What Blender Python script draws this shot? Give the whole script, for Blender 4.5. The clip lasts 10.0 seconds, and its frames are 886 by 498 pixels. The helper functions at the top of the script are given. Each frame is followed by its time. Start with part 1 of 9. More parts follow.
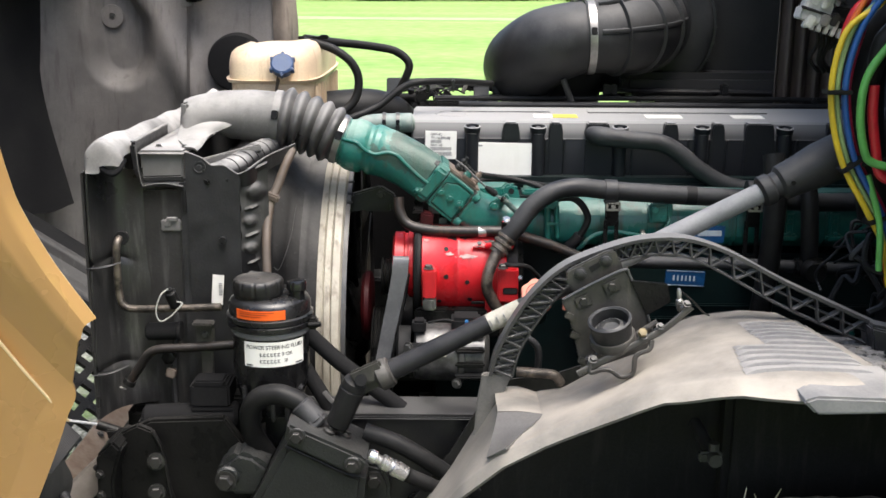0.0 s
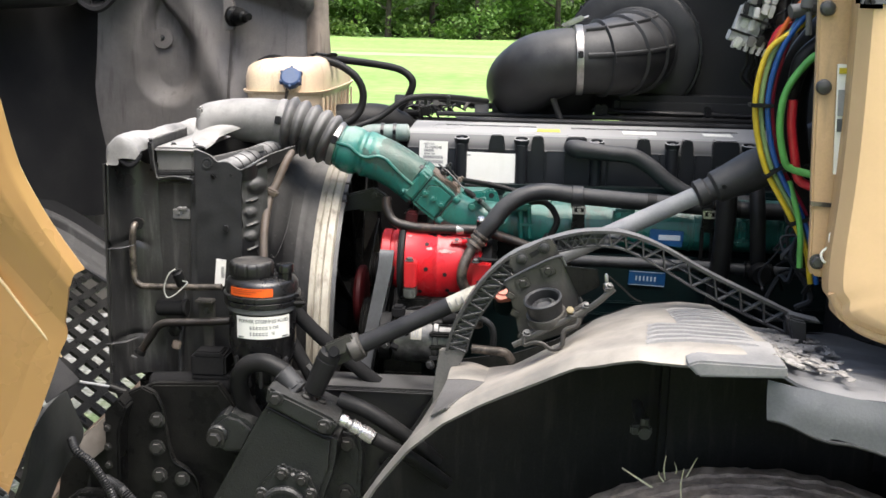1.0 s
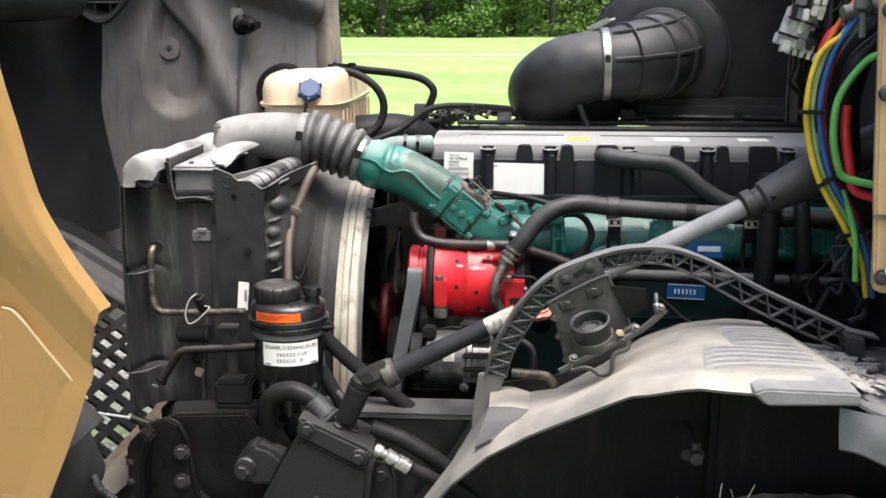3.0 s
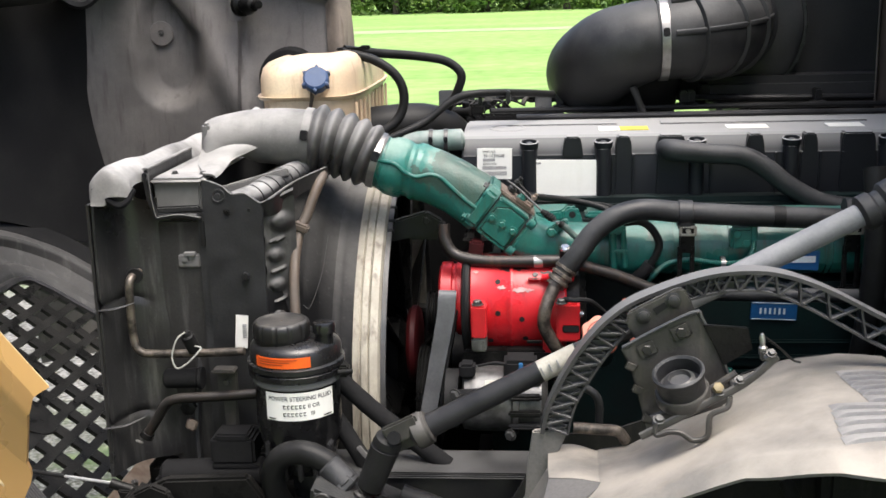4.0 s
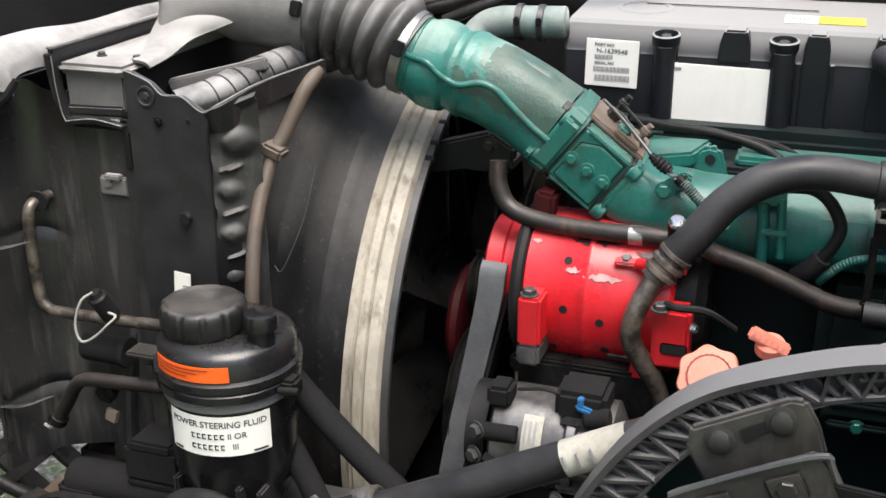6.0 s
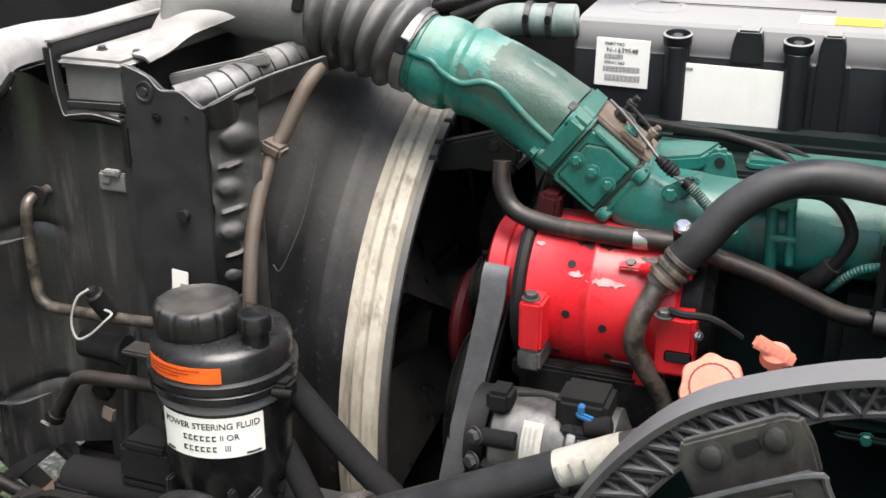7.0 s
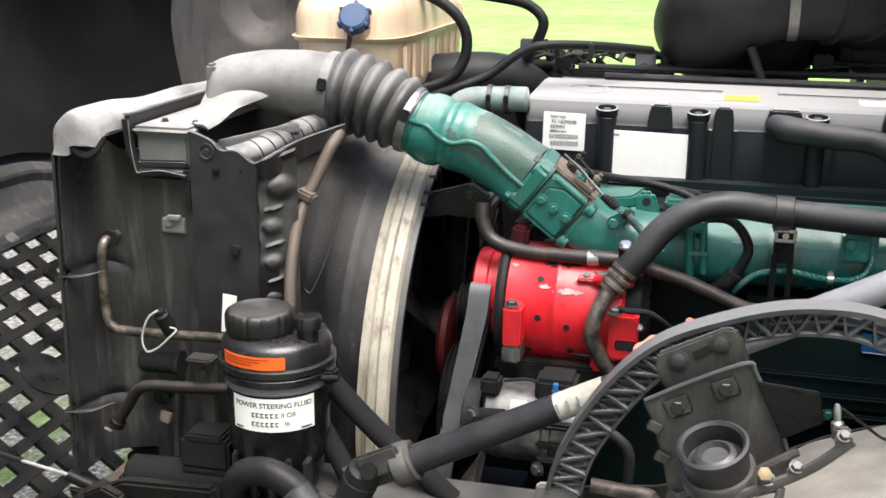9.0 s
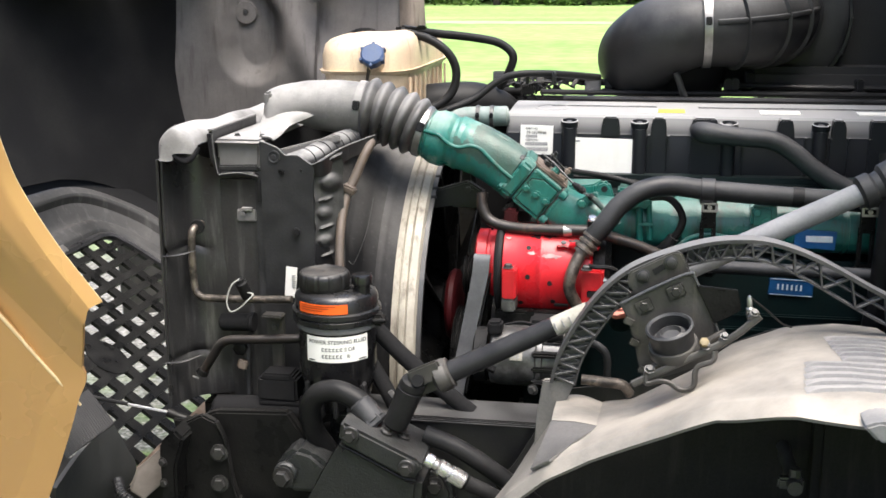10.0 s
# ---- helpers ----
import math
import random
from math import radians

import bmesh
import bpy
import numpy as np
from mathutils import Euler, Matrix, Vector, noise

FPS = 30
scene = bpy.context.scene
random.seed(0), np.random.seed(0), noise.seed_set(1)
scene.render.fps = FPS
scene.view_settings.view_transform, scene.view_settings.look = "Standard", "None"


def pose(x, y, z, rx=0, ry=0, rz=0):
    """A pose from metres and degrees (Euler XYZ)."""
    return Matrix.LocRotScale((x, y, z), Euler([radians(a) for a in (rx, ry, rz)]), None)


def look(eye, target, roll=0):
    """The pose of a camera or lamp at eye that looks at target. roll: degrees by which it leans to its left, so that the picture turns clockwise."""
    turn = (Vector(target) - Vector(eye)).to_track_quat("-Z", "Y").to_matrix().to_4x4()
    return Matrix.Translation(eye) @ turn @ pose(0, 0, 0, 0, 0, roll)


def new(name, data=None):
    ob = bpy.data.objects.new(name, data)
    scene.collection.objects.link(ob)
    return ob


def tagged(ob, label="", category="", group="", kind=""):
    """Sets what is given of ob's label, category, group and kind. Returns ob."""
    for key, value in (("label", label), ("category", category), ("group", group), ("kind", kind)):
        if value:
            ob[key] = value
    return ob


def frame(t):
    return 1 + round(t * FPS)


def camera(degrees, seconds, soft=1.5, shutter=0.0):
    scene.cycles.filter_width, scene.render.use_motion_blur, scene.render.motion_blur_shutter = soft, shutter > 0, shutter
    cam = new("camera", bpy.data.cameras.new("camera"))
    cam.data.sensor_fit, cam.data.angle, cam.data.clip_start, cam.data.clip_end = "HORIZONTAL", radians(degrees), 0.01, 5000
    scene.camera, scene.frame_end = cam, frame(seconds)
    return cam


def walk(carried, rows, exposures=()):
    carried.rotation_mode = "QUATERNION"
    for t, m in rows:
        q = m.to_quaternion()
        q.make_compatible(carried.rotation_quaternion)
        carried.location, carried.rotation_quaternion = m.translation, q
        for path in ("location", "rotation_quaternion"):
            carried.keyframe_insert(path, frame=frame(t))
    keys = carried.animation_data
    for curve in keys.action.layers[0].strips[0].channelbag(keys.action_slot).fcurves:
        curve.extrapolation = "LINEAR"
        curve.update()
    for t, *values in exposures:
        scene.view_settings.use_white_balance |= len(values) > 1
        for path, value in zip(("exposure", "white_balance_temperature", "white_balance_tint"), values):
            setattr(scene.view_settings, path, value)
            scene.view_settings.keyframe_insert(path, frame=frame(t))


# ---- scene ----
cam = camera(43.1, 10.0, soft=1.6)
PATH = [
    (0, (0.021, -0.005, 1.753), (0.004, 1.936, 1.272), 0.3),
    (0.5, (0.08, -0.112, 1.76), (-0.037, 1.838, 1.334), -0.3),
    (1, (0.207, -0.225, 1.727), (0.055, 1.725, 1.31), 1.2),
    (1.5, (0.23, -0.296, 1.74), (0.008, 1.651, 1.339), -0.0),
    (2, (0.234, -0.309, 1.741), (-0.003, 1.638, 1.348), 0.0),
    (2.5, (0.216, -0.269, 1.737), (-0.025, 1.673, 1.321), 0.0),
    (2.7, (0.192, -0.218, 1.74), (-0.013, 1.73, 1.334), 0.1),
    (3.8, (0.032, 0.128, 1.744), (-0.07, 2.066, 1.261), -0.5),
    (4, (0.085, 0.219, 1.733), (-0.098, 2.157, 1.273), -1.7),
    (4.5, (0.174, 0.43, 1.745), (-0.192, 2.323, 1.212), -0.8),
    (5, (0.169, 0.616, 1.726), (-0.227, 2.485, 1.135), -0.1),
    (5.5, (0.178, 0.796, 1.715), (-0.302, 2.603, 1.007), -0.8),
    (5.7, (0.203, 0.846, 1.707), (-0.346, 2.624, 0.974), -0.8),
    (6.8, (0.253, 0.912, 1.699), (-0.407, 2.652, 0.965), -0.1),
    (7, (0.249, 0.914, 1.698), (-0.408, 2.652, 0.958), -0.1),
    (7.5, (0.237, 0.899, 1.703), (-0.424, 2.64, 0.973), 0.0),
    (8, (0.205, 0.854, 1.709), (-0.396, 2.629, 1.009), 0.2),
    (8.5, (0.153, 0.761, 1.715), (-0.326, 2.573, 1.017), 0.1),
    (9, (0.221, 0.56, 1.709), (-0.25, 2.423, 1.155), 0.5),
    (9.5, (0.262, 0.328, 1.74), (-0.216, 2.19, 1.189), 0.5),
    (10, (0.191, 0.087, 1.721), (-0.153, 1.999, 1.249), -0.3),
]
EXPOSURES = [(0, 1.18), (1.0, 1.32), (2.0, 1.45), (2.5, 1.43), (4.5, 1.09), (5.5, 1.10), (7.0, 1.28), (8.0, 1.34), (9.5, 1.41), (10, 1.42)]
walk(cam, [(t, look(eye, target, roll)) for t, eye, target, roll in PATH], EXPOSURES)

# ---- light: a bright hazy sky with a soft high sun
SUN_UP, SUN_TURN = 70.0, 140.0
world = bpy.data.worlds.new("sky")
scene.world = world
world.use_nodes = True
wn = world.node_tree.nodes
sky = wn.new("ShaderNodeTexSky")
sky.sky_type = "NISHITA"
sky.sun_disc = False
sky.sun_elevation, sky.sun_rotation = radians(SUN_UP), radians(SUN_TURN)
sky.air_density, sky.dust_density = 1.0, 5.0
wn["Background"].inputs[1].default_value = 0.14
world.node_tree.links.new(sky.outputs[0], wn["Background"].inputs[0])
sun = new("sun", bpy.data.lights.new("sun", "SUN"))
sun.data.energy, sun.data.angle, sun.data.color = 2.2, radians(45), (1.0, 0.97, 0.935)
sun.matrix_world = look((0, 0, 0), (-math.sin(radians(SUN_TURN)) * math.cos(radians(SUN_UP)), -math.cos(radians(SUN_TURN)) * math.cos(radians(SUN_UP)), -math.sin(radians(SUN_UP))))

# ---- shapes
ORIG = {}


def thing(name, at, label, category, group="", kind=""):
    """An Empty at the base of a thing, the parent of its parts."""
    ob = new(name)
    ob.location, ob.empty_display_size = at, 0.05
    ORIG[ob] = Vector(at)
    return tagged(ob, label, category, group, kind)


def part(name, bm, material, parent=None, label="", angle=38, fix=True):
    """Links a bmesh, given in world metres, as one mesh object under a thing or a part."""
    at = ORIG.get(parent, Vector())
    if fix:
        bmesh.ops.recalc_face_normals(bm, faces=bm.faces)
    bmesh.ops.translate(bm, verts=bm.verts, vec=-at)
    me = bpy.data.meshes.new(name)
    bm.to_mesh(me)
    bm.free()
    me.materials.append(material)
    me.polygons.foreach_set("use_smooth", [True] * len(me.polygons))
    me.set_sharp_from_angle(angle=radians(angle))
    ob = new(name, me)
    ob.parent = parent
    ORIG[ob] = at
    return tagged(ob, label)


def share(name, me, m, parent, label=""):
    """One more object on a shared mesh, at the world pose m."""
    ob = new(name, me)
    ob.parent = parent
    ob.matrix_local = Matrix.Translation(-ORIG.get(parent, Vector())) @ m
    ORIG[ob] = ORIG.get(parent, Vector())
    return tagged(ob, label)


def merge(*bms):
    out = bmesh.new()
    for bm in bms:
        me = bpy.data.meshes.new("t")
        bm.to_mesh(me)
        bm.free()
        out.from_mesh(me)
        bpy.data.meshes.remove(me)
    return out


def bmesh_at(bm, m):
    bmesh.ops.transform(bm, matrix=m, verts=bm.verts)
    return bm


def turn_to(axis):
    return Vector(axis).normalized().to_track_quat("Z", "Y").to_matrix().to_4x4()


def smooth_path(pts, res):
    """Points along a Catmull-Rom line through pts, and the control parameter of each."""
    p = [Vector(q) for q in pts]
    if len(p) == 2 or res < 2:
        return p, [float(i) for i in range(len(p))]
    e = [p[0] * 2 - p[1], *p, p[-1] * 2 - p[-2]]
    out, par = [], []
    for i in range(1, len(e) - 2):
        a, b, c, d = e[i - 1:i + 3]
        for k in range(res):
            s = k / res
            out.append(0.5 * (2 * b + (c - a) * s + (2 * a - 5 * b + 4 * c - d) * s * s + (3 * b - a - 3 * c + d) * s ** 3))
            par.append(i - 1 + s)
    return out + [p[-1]], par + [len(p) - 1.0]


def sweep(pts, r, n=14, res=8, ell=1.0, cap=True, wave=None, up=None):
    """A tube along pts. r: one radius or one for each point. ell: height over width. wave(s): factor on the radius at s metres along."""
    line, par = smooth_path(pts, res)
    bm, rings, far = bmesh.new(), [], 0.0
    radii = [r] * len(pts) if isinstance(r, (int, float)) else r
    side = None
    for i, p in enumerate(line):
        way = (line[min(i + 1, len(line) - 1)] - line[max(i - 1, 0)]).normalized()
        if side is None:
            side = way.cross(Vector(up or (0, 0, 1)))
            if side.length < 0.1:
                side = way.cross(Vector((0, 1, 0)))
        side = (side - way * side.dot(way)).normalized()
        above = side.cross(way)
        if i:
            far += (p - line[i - 1]).length
        k = min(int(par[i]), len(pts) - 2)
        rad = radii[k] + (radii[k + 1] - radii[k]) * (par[i] - k)
        if wave:
            rad *= wave(far)
        rings.append([bm.verts.new(p + rad * (math.cos(a) * side + ell * math.sin(a) * above)) for a in [2 * math.pi * j / n for j in range(n)]])
    for a, b in zip(rings, rings[1:]):
        for j in range(n):
            bm.faces.new((a[j], a[(j + 1) % n], b[(j + 1) % n], b[j]))
    if cap:
        bm.faces.new(rings[0])
        bm.faces.new(rings[-1])
    return bm


def lathe(profile, at, axis=(0, 0, 1), n=32, wave=None):
    """A turned body: rows of (radius, height) along axis from at. wave(angle, i): factor on the radius."""
    bm, rings = bmesh.new(), []
    for i, (r, h) in enumerate(profile):
        if r < 1e-5:
            rings.append([bm.verts.new((0, 0, h))])
        else:
            rings.append([bm.verts.new((r * (wave(a, i) if wave else 1) * math.cos(a), r * (wave(a, i) if wave else 1) * math.sin(a), h)) for a in [2 * math.pi * j / n for j in range(n)]])
    for a, b in zip(rings, rings[1:]):
        for j in range(n):
            f = [a[j % len(a)], a[(j + 1) % len(a)], b[(j + 1) % len(b)], b[j % len(b)]]
            f = list(dict.fromkeys(f))
            if len(f) > 2:
                bm.faces.new(f)
    for ring in (rings[0], rings[-1]):
        if len(ring) > 1:
            bm.faces.new(ring)
    bmesh.ops.transform(bm, matrix=Matrix.Translation(at) @ turn_to(axis), verts=bm.verts)
    return bm


def rod(a, b, r, n=16, bevel=0.0, r2=None):
    a, b = Vector(a), Vector(b)
    d, r2 = (b - a).length, r if r2 is None else r2
    e = bevel
    prof = [(r - e, 0), (r, e), (r2, d - e), (r2 - e, d)] if e else [(r, 0), (r2, d)]
    return lathe(prof, a, b - a, n)


def box(at, size, bevel=0.003, rot=(0, 0, 0), seg=2):
    bm = bmesh.new()
    bmesh.ops.create_cube(bm, size=1.0, matrix=pose(*at, *rot) @ Matrix.Diagonal((*size, 1)))
    if bevel:
        bmesh.ops.bevel(bm, geom=bm.edges[:], offset=bevel, segments=seg, affect="EDGES", clamp_overlap=True)
    return bm


def prism(poly, d0, d1, plane="xz", bevel=0.0):
    """A plate: a polygon in a plane, from d0 to d1 across it."""
    put = {"xz": lambda a, b, d: (a, d, b), "xy": lambda a, b, d: (a, b, d), "yz": lambda a, b, d: (d, a, b)}[plane]
    bm = bmesh.new()
    lo = [bm.verts.new(put(a, b, d0)) for a, b in poly]
    hi = [bm.verts.new(put(a, b, d1)) for a, b in poly]
    bm.faces.new(lo)
    bm.faces.new(hi)
    for i in range(len(poly)):
        j = (i + 1) % len(poly)
        bm.faces.new((lo[i], lo[j], hi[j], hi[i]))
    if bevel:
        bmesh.ops.recalc_face_normals(bm, faces=bm.faces)
        bmesh.ops.bevel(bm, geom=bm.edges[:], offset=bevel, segments=2, affect="EDGES", clamp_overlap=True)
    return bm


def thicken(bm, thick):
    """Gives an open sheet a thickness, straight along the vertex normals."""
    bmesh.ops.recalc_face_normals(bm, faces=bm.faces)
    bm.normal_update()
    front, rim = bm.faces[:], [e for e in bm.edges if len(e.link_faces) == 1]
    twin = {v: bm.verts.new(v.co - v.normal * thick) for v in bm.verts[:]}
    for f in front:
        bm.faces.new([twin[v] for v in reversed(f.verts)])
    for e in rim:
        a, b = e.verts
        bm.faces.new((a, b, twin[b], twin[a]))


def sheet(f, nu, nv, thick=0.003):
    """A curved sheet f(u, v), u and v from 0 to 1, with a thickness."""
    bm = bmesh.new()
    v = [[bm.verts.new(f(i / nu, j / nv)) for j in range(nv + 1)] for i in range(nu + 1)]
    for i in range(nu):
        for j in range(nv):
            bm.faces.new((v[i][j], v[i + 1][j], v[i + 1][j + 1], v[i][j + 1]))
    bmesh.ops.recalc_face_normals(bm, faces=bm.faces)
    if thick:
        thicken(bm, thick)
    return bm


def plate3d(pts, normal, thick, bevel=0.0):
    """A flat plate from points in one plane, raised along normal."""
    bm, n = bmesh.new(), Vector(normal).normalized() * thick
    lo = [bm.verts.new(Vector(q)) for q in pts]
    hi = [bm.verts.new(Vector(q) + n) for q in pts]
    bm.faces.new(lo)
    bm.faces.new(hi)
    for i in range(len(pts)):
        j = (i + 1) % len(pts)
        bm.faces.new((lo[i], lo[j], hi[j], hi[i]))
    bmesh.ops.recalc_face_normals(bm, faces=bm.faces)
    if bevel:
        bmesh.ops.bevel(bm, geom=bm.edges[:], offset=bevel, segments=2, affect="EDGES", clamp_overlap=True)
    return bm


def loft(rings, n=32, res=6):
    """A closed body through rings of (centre, half axis u, half axis v, squareness from 1 round to 0.3 boxy)."""
    def mid(k, f):
        a, b = rings[k], rings[min(k + 1, len(rings) - 1)]
        return [Vector(a[i]).lerp(Vector(b[i]), f) for i in (1, 2)] + [a[3] + (b[3] - a[3]) * f]
    line, par = smooth_path([r[0] for r in rings], res)
    bm, vs = bmesh.new(), []
    for c, t in zip(line, par):
        k = min(int(t), len(rings) - 2)
        u, v, e = mid(k, t - k)
        ring = []
        for j in range(n):
            a = 2 * math.pi * j / n
            x, y = math.cos(a), math.sin(a)
            ring.append(bm.verts.new(c + u * math.copysign(abs(x) ** e, x) + v * math.copysign(abs(y) ** e, y)))
        vs.append(ring)
    for a, b in zip(vs, vs[1:]):
        for j in range(n):
            bm.faces.new((a[j], a[(j + 1) % n], b[(j + 1) % n], b[j]))
    bm.faces.new(vs[0])
    bm.faces.new(vs[-1])
    return bm


def rows_sheet(rows, nu=40, nv=24, thick=0.003, soft=True, jig=0.0):
    """A sheet lofted through rows of points; rows may differ in length."""
    lines = []
    for row in rows:
        p, par = smooth_path(row, 8)
        lines.append((p, len(p) - 1))

    def at(u, v):
        g = []
        for p, m in lines:
            k = min(int(u * m), m - 1)
            g.append(p[k].lerp(p[k + 1], u * m - k))
        if soft and len(g) > 2:
            q, _ = smooth_path(g, 6)
        else:
            q = g
        k = min(int(v * (len(q) - 1)), len(q) - 2)
        o = q[k].lerp(q[k + 1], v * (len(q) - 1) - k)
        if jig:
            o = o + Vector((0, 1, 1)) * jig * noise.noise(o * 9)
        return o
    return sheet(at, nu, nv, thick)


def hex_mesh(name, r, h, material):
    bm = merge(lathe([(r * 1.35, 0), (r * 1.35, h * 0.18), (r * 1.1, h * 0.2)], (0, 0, 0), n=16), lathe([(r, h * 0.2), (r, h * 0.85), (r * 0.85, h)], (0, 0, 0), n=6))
    bmesh.ops.recalc_face_normals(bm, faces=bm.faces)
    me = bpy.data.meshes.new(name)
    bm.to_mesh(me)
    bm.free()
    me.materials.append(material)
    return me


def bolt(parent, at, axis=(0, -1, 0), size=1.0, me=None, name="bolt", label=""):
    return share(name, me or BOLT, Matrix.Translation(at) @ turn_to(axis) @ Matrix.Scale(size, 4), parent, label)


def text_bm(words, size, m, bend=None, spacing=1.0, align="CENTER"):
    """Letters as thin plates at pose m (x along the line, z towards the reader). bend: radius of an upright drum to lie on."""
    cu = bpy.data.curves.new("t", "FONT")
    cu.body, cu.size, cu.align_x, cu.align_y, cu.extrude, cu.space_character = words, size, align, "CENTER", 0.0002, spacing
    cu.resolution_u = 3
    ob = bpy.data.objects.new("t", cu)
    me = bpy.data.meshes.new_from_object(ob)
    bm = bmesh.new()
    bm.from_mesh(me)
    bpy.data.objects.remove(ob)
    bpy.data.curves.remove(cu)
    bpy.data.meshes.remove(me)
    if bend:
        for v in bm.verts:
            a, rad = v.co.x / bend, bend + v.co.z
            v.co = Vector((rad * math.sin(a), v.co.y, rad * math.cos(a) - bend))
    bmesh.ops.transform(bm, matrix=m, verts=bm.verts)
    return bm


# ---- materials
def surf(name, a, b=None, rough=0.5, metal=0.0, scale=14.0, grain=260.0, bump=0.15, dust=None, streak=None, coat=0.0, spec=0.5, wide=0.5, plain=False):
    """A worn surface: two tones at two scales, fine relief, dust on what faces up (for some also painted light from
    above), streaks that run down.
    """
    m = bpy.data.materials.new(name)
    m.use_nodes = True
    t = m.node_tree
    N, K = t.nodes, t.links.new
    bsdf = N["Principled BSDF"]
    co = N.new("ShaderNodeTexCoord")

    def node(kind, **vals):
        n = N.new(kind)
        for key, v in vals.items():
            n.inputs[key].default_value = v
        return n

    def tex(size, detail=5.0, stretch=None):
        n = node("ShaderNodeTexNoise", Scale=size, Detail=detail, Roughness=0.6)
        if stretch:
            mp = node("ShaderNodeMapping", Scale=stretch)
            K(co.outputs["Object"], mp.inputs[0])
            K(mp.outputs[0], n.inputs["Vector"])
        else:
            K(co.outputs["Object"], n.inputs["Vector"])
        return n.outputs["Fac"]

    def ramp(x, lo, hi):
        n = node("ShaderNodeMapRange", **{"From Min": lo, "From Max": hi})
        n.interpolation_type = "SMOOTHSTEP"
        K(x, n.inputs["Value"])
        return n.outputs[0]

    def mix(f, x, y):
        n = N.new("ShaderNodeMix")
        n.data_type = "RGBA"
        K(f, n.inputs["Factor"])
        for s, c in (("A", x), ("B", y)):
            sock = [i for i in n.inputs if i.name == s and i.type == "RGBA"][0]
            if isinstance(c, tuple):
                sock.default_value = (*c, 1)
            else:
                K(c, sock)
        return [o for o in n.outputs if o.type == "RGBA"][0]

    def times(x, y):
        n = N.new("ShaderNodeMath")
        n.operation = "MULTIPLY"
        K(x, n.inputs[0])
        if isinstance(y, (int, float)):
            n.inputs[1].default_value = y
        else:
            K(y, n.inputs[1])
        return n.outputs[0]

    b = b or tuple(c * 0.7 for c in a)
    big, fine = tex(scale), tex(grain, 3.0)
    colour = mix(ramp(big, 0.5 - wide * 0.3, 0.5 + wide * 0.3), a, b)
    colour = mix(times(ramp(fine, 0.35, 0.75), 0.06 if plain else 0.35), colour, tuple(c * 0.6 for c in a))
    r = node("ShaderNodeMapRange", **{"From Min": 0.3, "From Max": 0.7, "To Min": max(rough - 0.12, 0.04), "To Max": min(rough + 0.12, 1.0)})
    K(big, r.inputs["Value"])
    r = r.outputs[0]
    if streak:
        col, amount = streak
        s = times(ramp(tex(9.0, 6.0, (6.0, 6.0, 0.7)), 0.5, 0.72), amount)
        colour = mix(s, colour, col)
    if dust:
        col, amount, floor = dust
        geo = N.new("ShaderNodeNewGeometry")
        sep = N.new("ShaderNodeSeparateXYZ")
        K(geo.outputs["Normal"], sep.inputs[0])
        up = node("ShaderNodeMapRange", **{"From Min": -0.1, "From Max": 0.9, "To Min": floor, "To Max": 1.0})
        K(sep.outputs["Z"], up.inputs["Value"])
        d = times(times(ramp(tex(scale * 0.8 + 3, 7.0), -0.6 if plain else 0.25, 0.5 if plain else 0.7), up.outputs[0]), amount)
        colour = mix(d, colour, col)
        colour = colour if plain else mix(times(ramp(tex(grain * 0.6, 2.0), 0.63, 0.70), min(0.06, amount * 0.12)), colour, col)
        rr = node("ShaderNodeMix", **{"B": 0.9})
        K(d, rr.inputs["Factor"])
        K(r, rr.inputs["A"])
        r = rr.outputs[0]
    K(colour, bsdf.inputs["Base Color"])
    K(r, bsdf.inputs["Roughness"])
    bsdf.inputs["Metallic"].default_value = metal
    bsdf.inputs["Specular IOR Level"].default_value = spec
    bsdf.inputs["Coat Weight"].default_value = coat
    if bump:
        bp = node("ShaderNodeBump", Strength=bump, Distance=0.002)
        K(fine, bp.inputs["Height"])
        b2 = node("ShaderNodeBump", Strength=bump, Distance=0.006)
        K(big, b2.inputs["Height"])
        K(bp.outputs[0], b2.inputs["Normal"])
        K(b2.outputs[0], bsdf.inputs["Normal"])
    return m


DUST = (0.29, 0.284, 0.274)
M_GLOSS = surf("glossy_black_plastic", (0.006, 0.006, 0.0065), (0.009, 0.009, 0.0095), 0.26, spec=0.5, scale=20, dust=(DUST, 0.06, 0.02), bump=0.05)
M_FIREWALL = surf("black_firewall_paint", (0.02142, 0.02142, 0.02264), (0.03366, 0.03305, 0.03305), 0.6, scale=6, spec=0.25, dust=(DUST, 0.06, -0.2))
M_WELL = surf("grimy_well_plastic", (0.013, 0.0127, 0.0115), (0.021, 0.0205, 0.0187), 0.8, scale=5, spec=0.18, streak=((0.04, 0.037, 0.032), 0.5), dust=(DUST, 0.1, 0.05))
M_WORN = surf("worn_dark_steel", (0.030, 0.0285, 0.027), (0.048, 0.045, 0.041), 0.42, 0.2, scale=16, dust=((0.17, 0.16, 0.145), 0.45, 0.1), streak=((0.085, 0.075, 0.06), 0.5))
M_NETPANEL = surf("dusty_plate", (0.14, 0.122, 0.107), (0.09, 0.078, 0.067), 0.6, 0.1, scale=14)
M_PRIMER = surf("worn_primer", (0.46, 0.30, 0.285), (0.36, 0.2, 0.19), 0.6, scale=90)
# Its dust on upward faces also paints the stronger light from above.
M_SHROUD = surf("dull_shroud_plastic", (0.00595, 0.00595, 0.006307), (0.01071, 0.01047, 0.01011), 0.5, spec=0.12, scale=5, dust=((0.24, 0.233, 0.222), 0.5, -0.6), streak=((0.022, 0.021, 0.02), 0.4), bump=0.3)
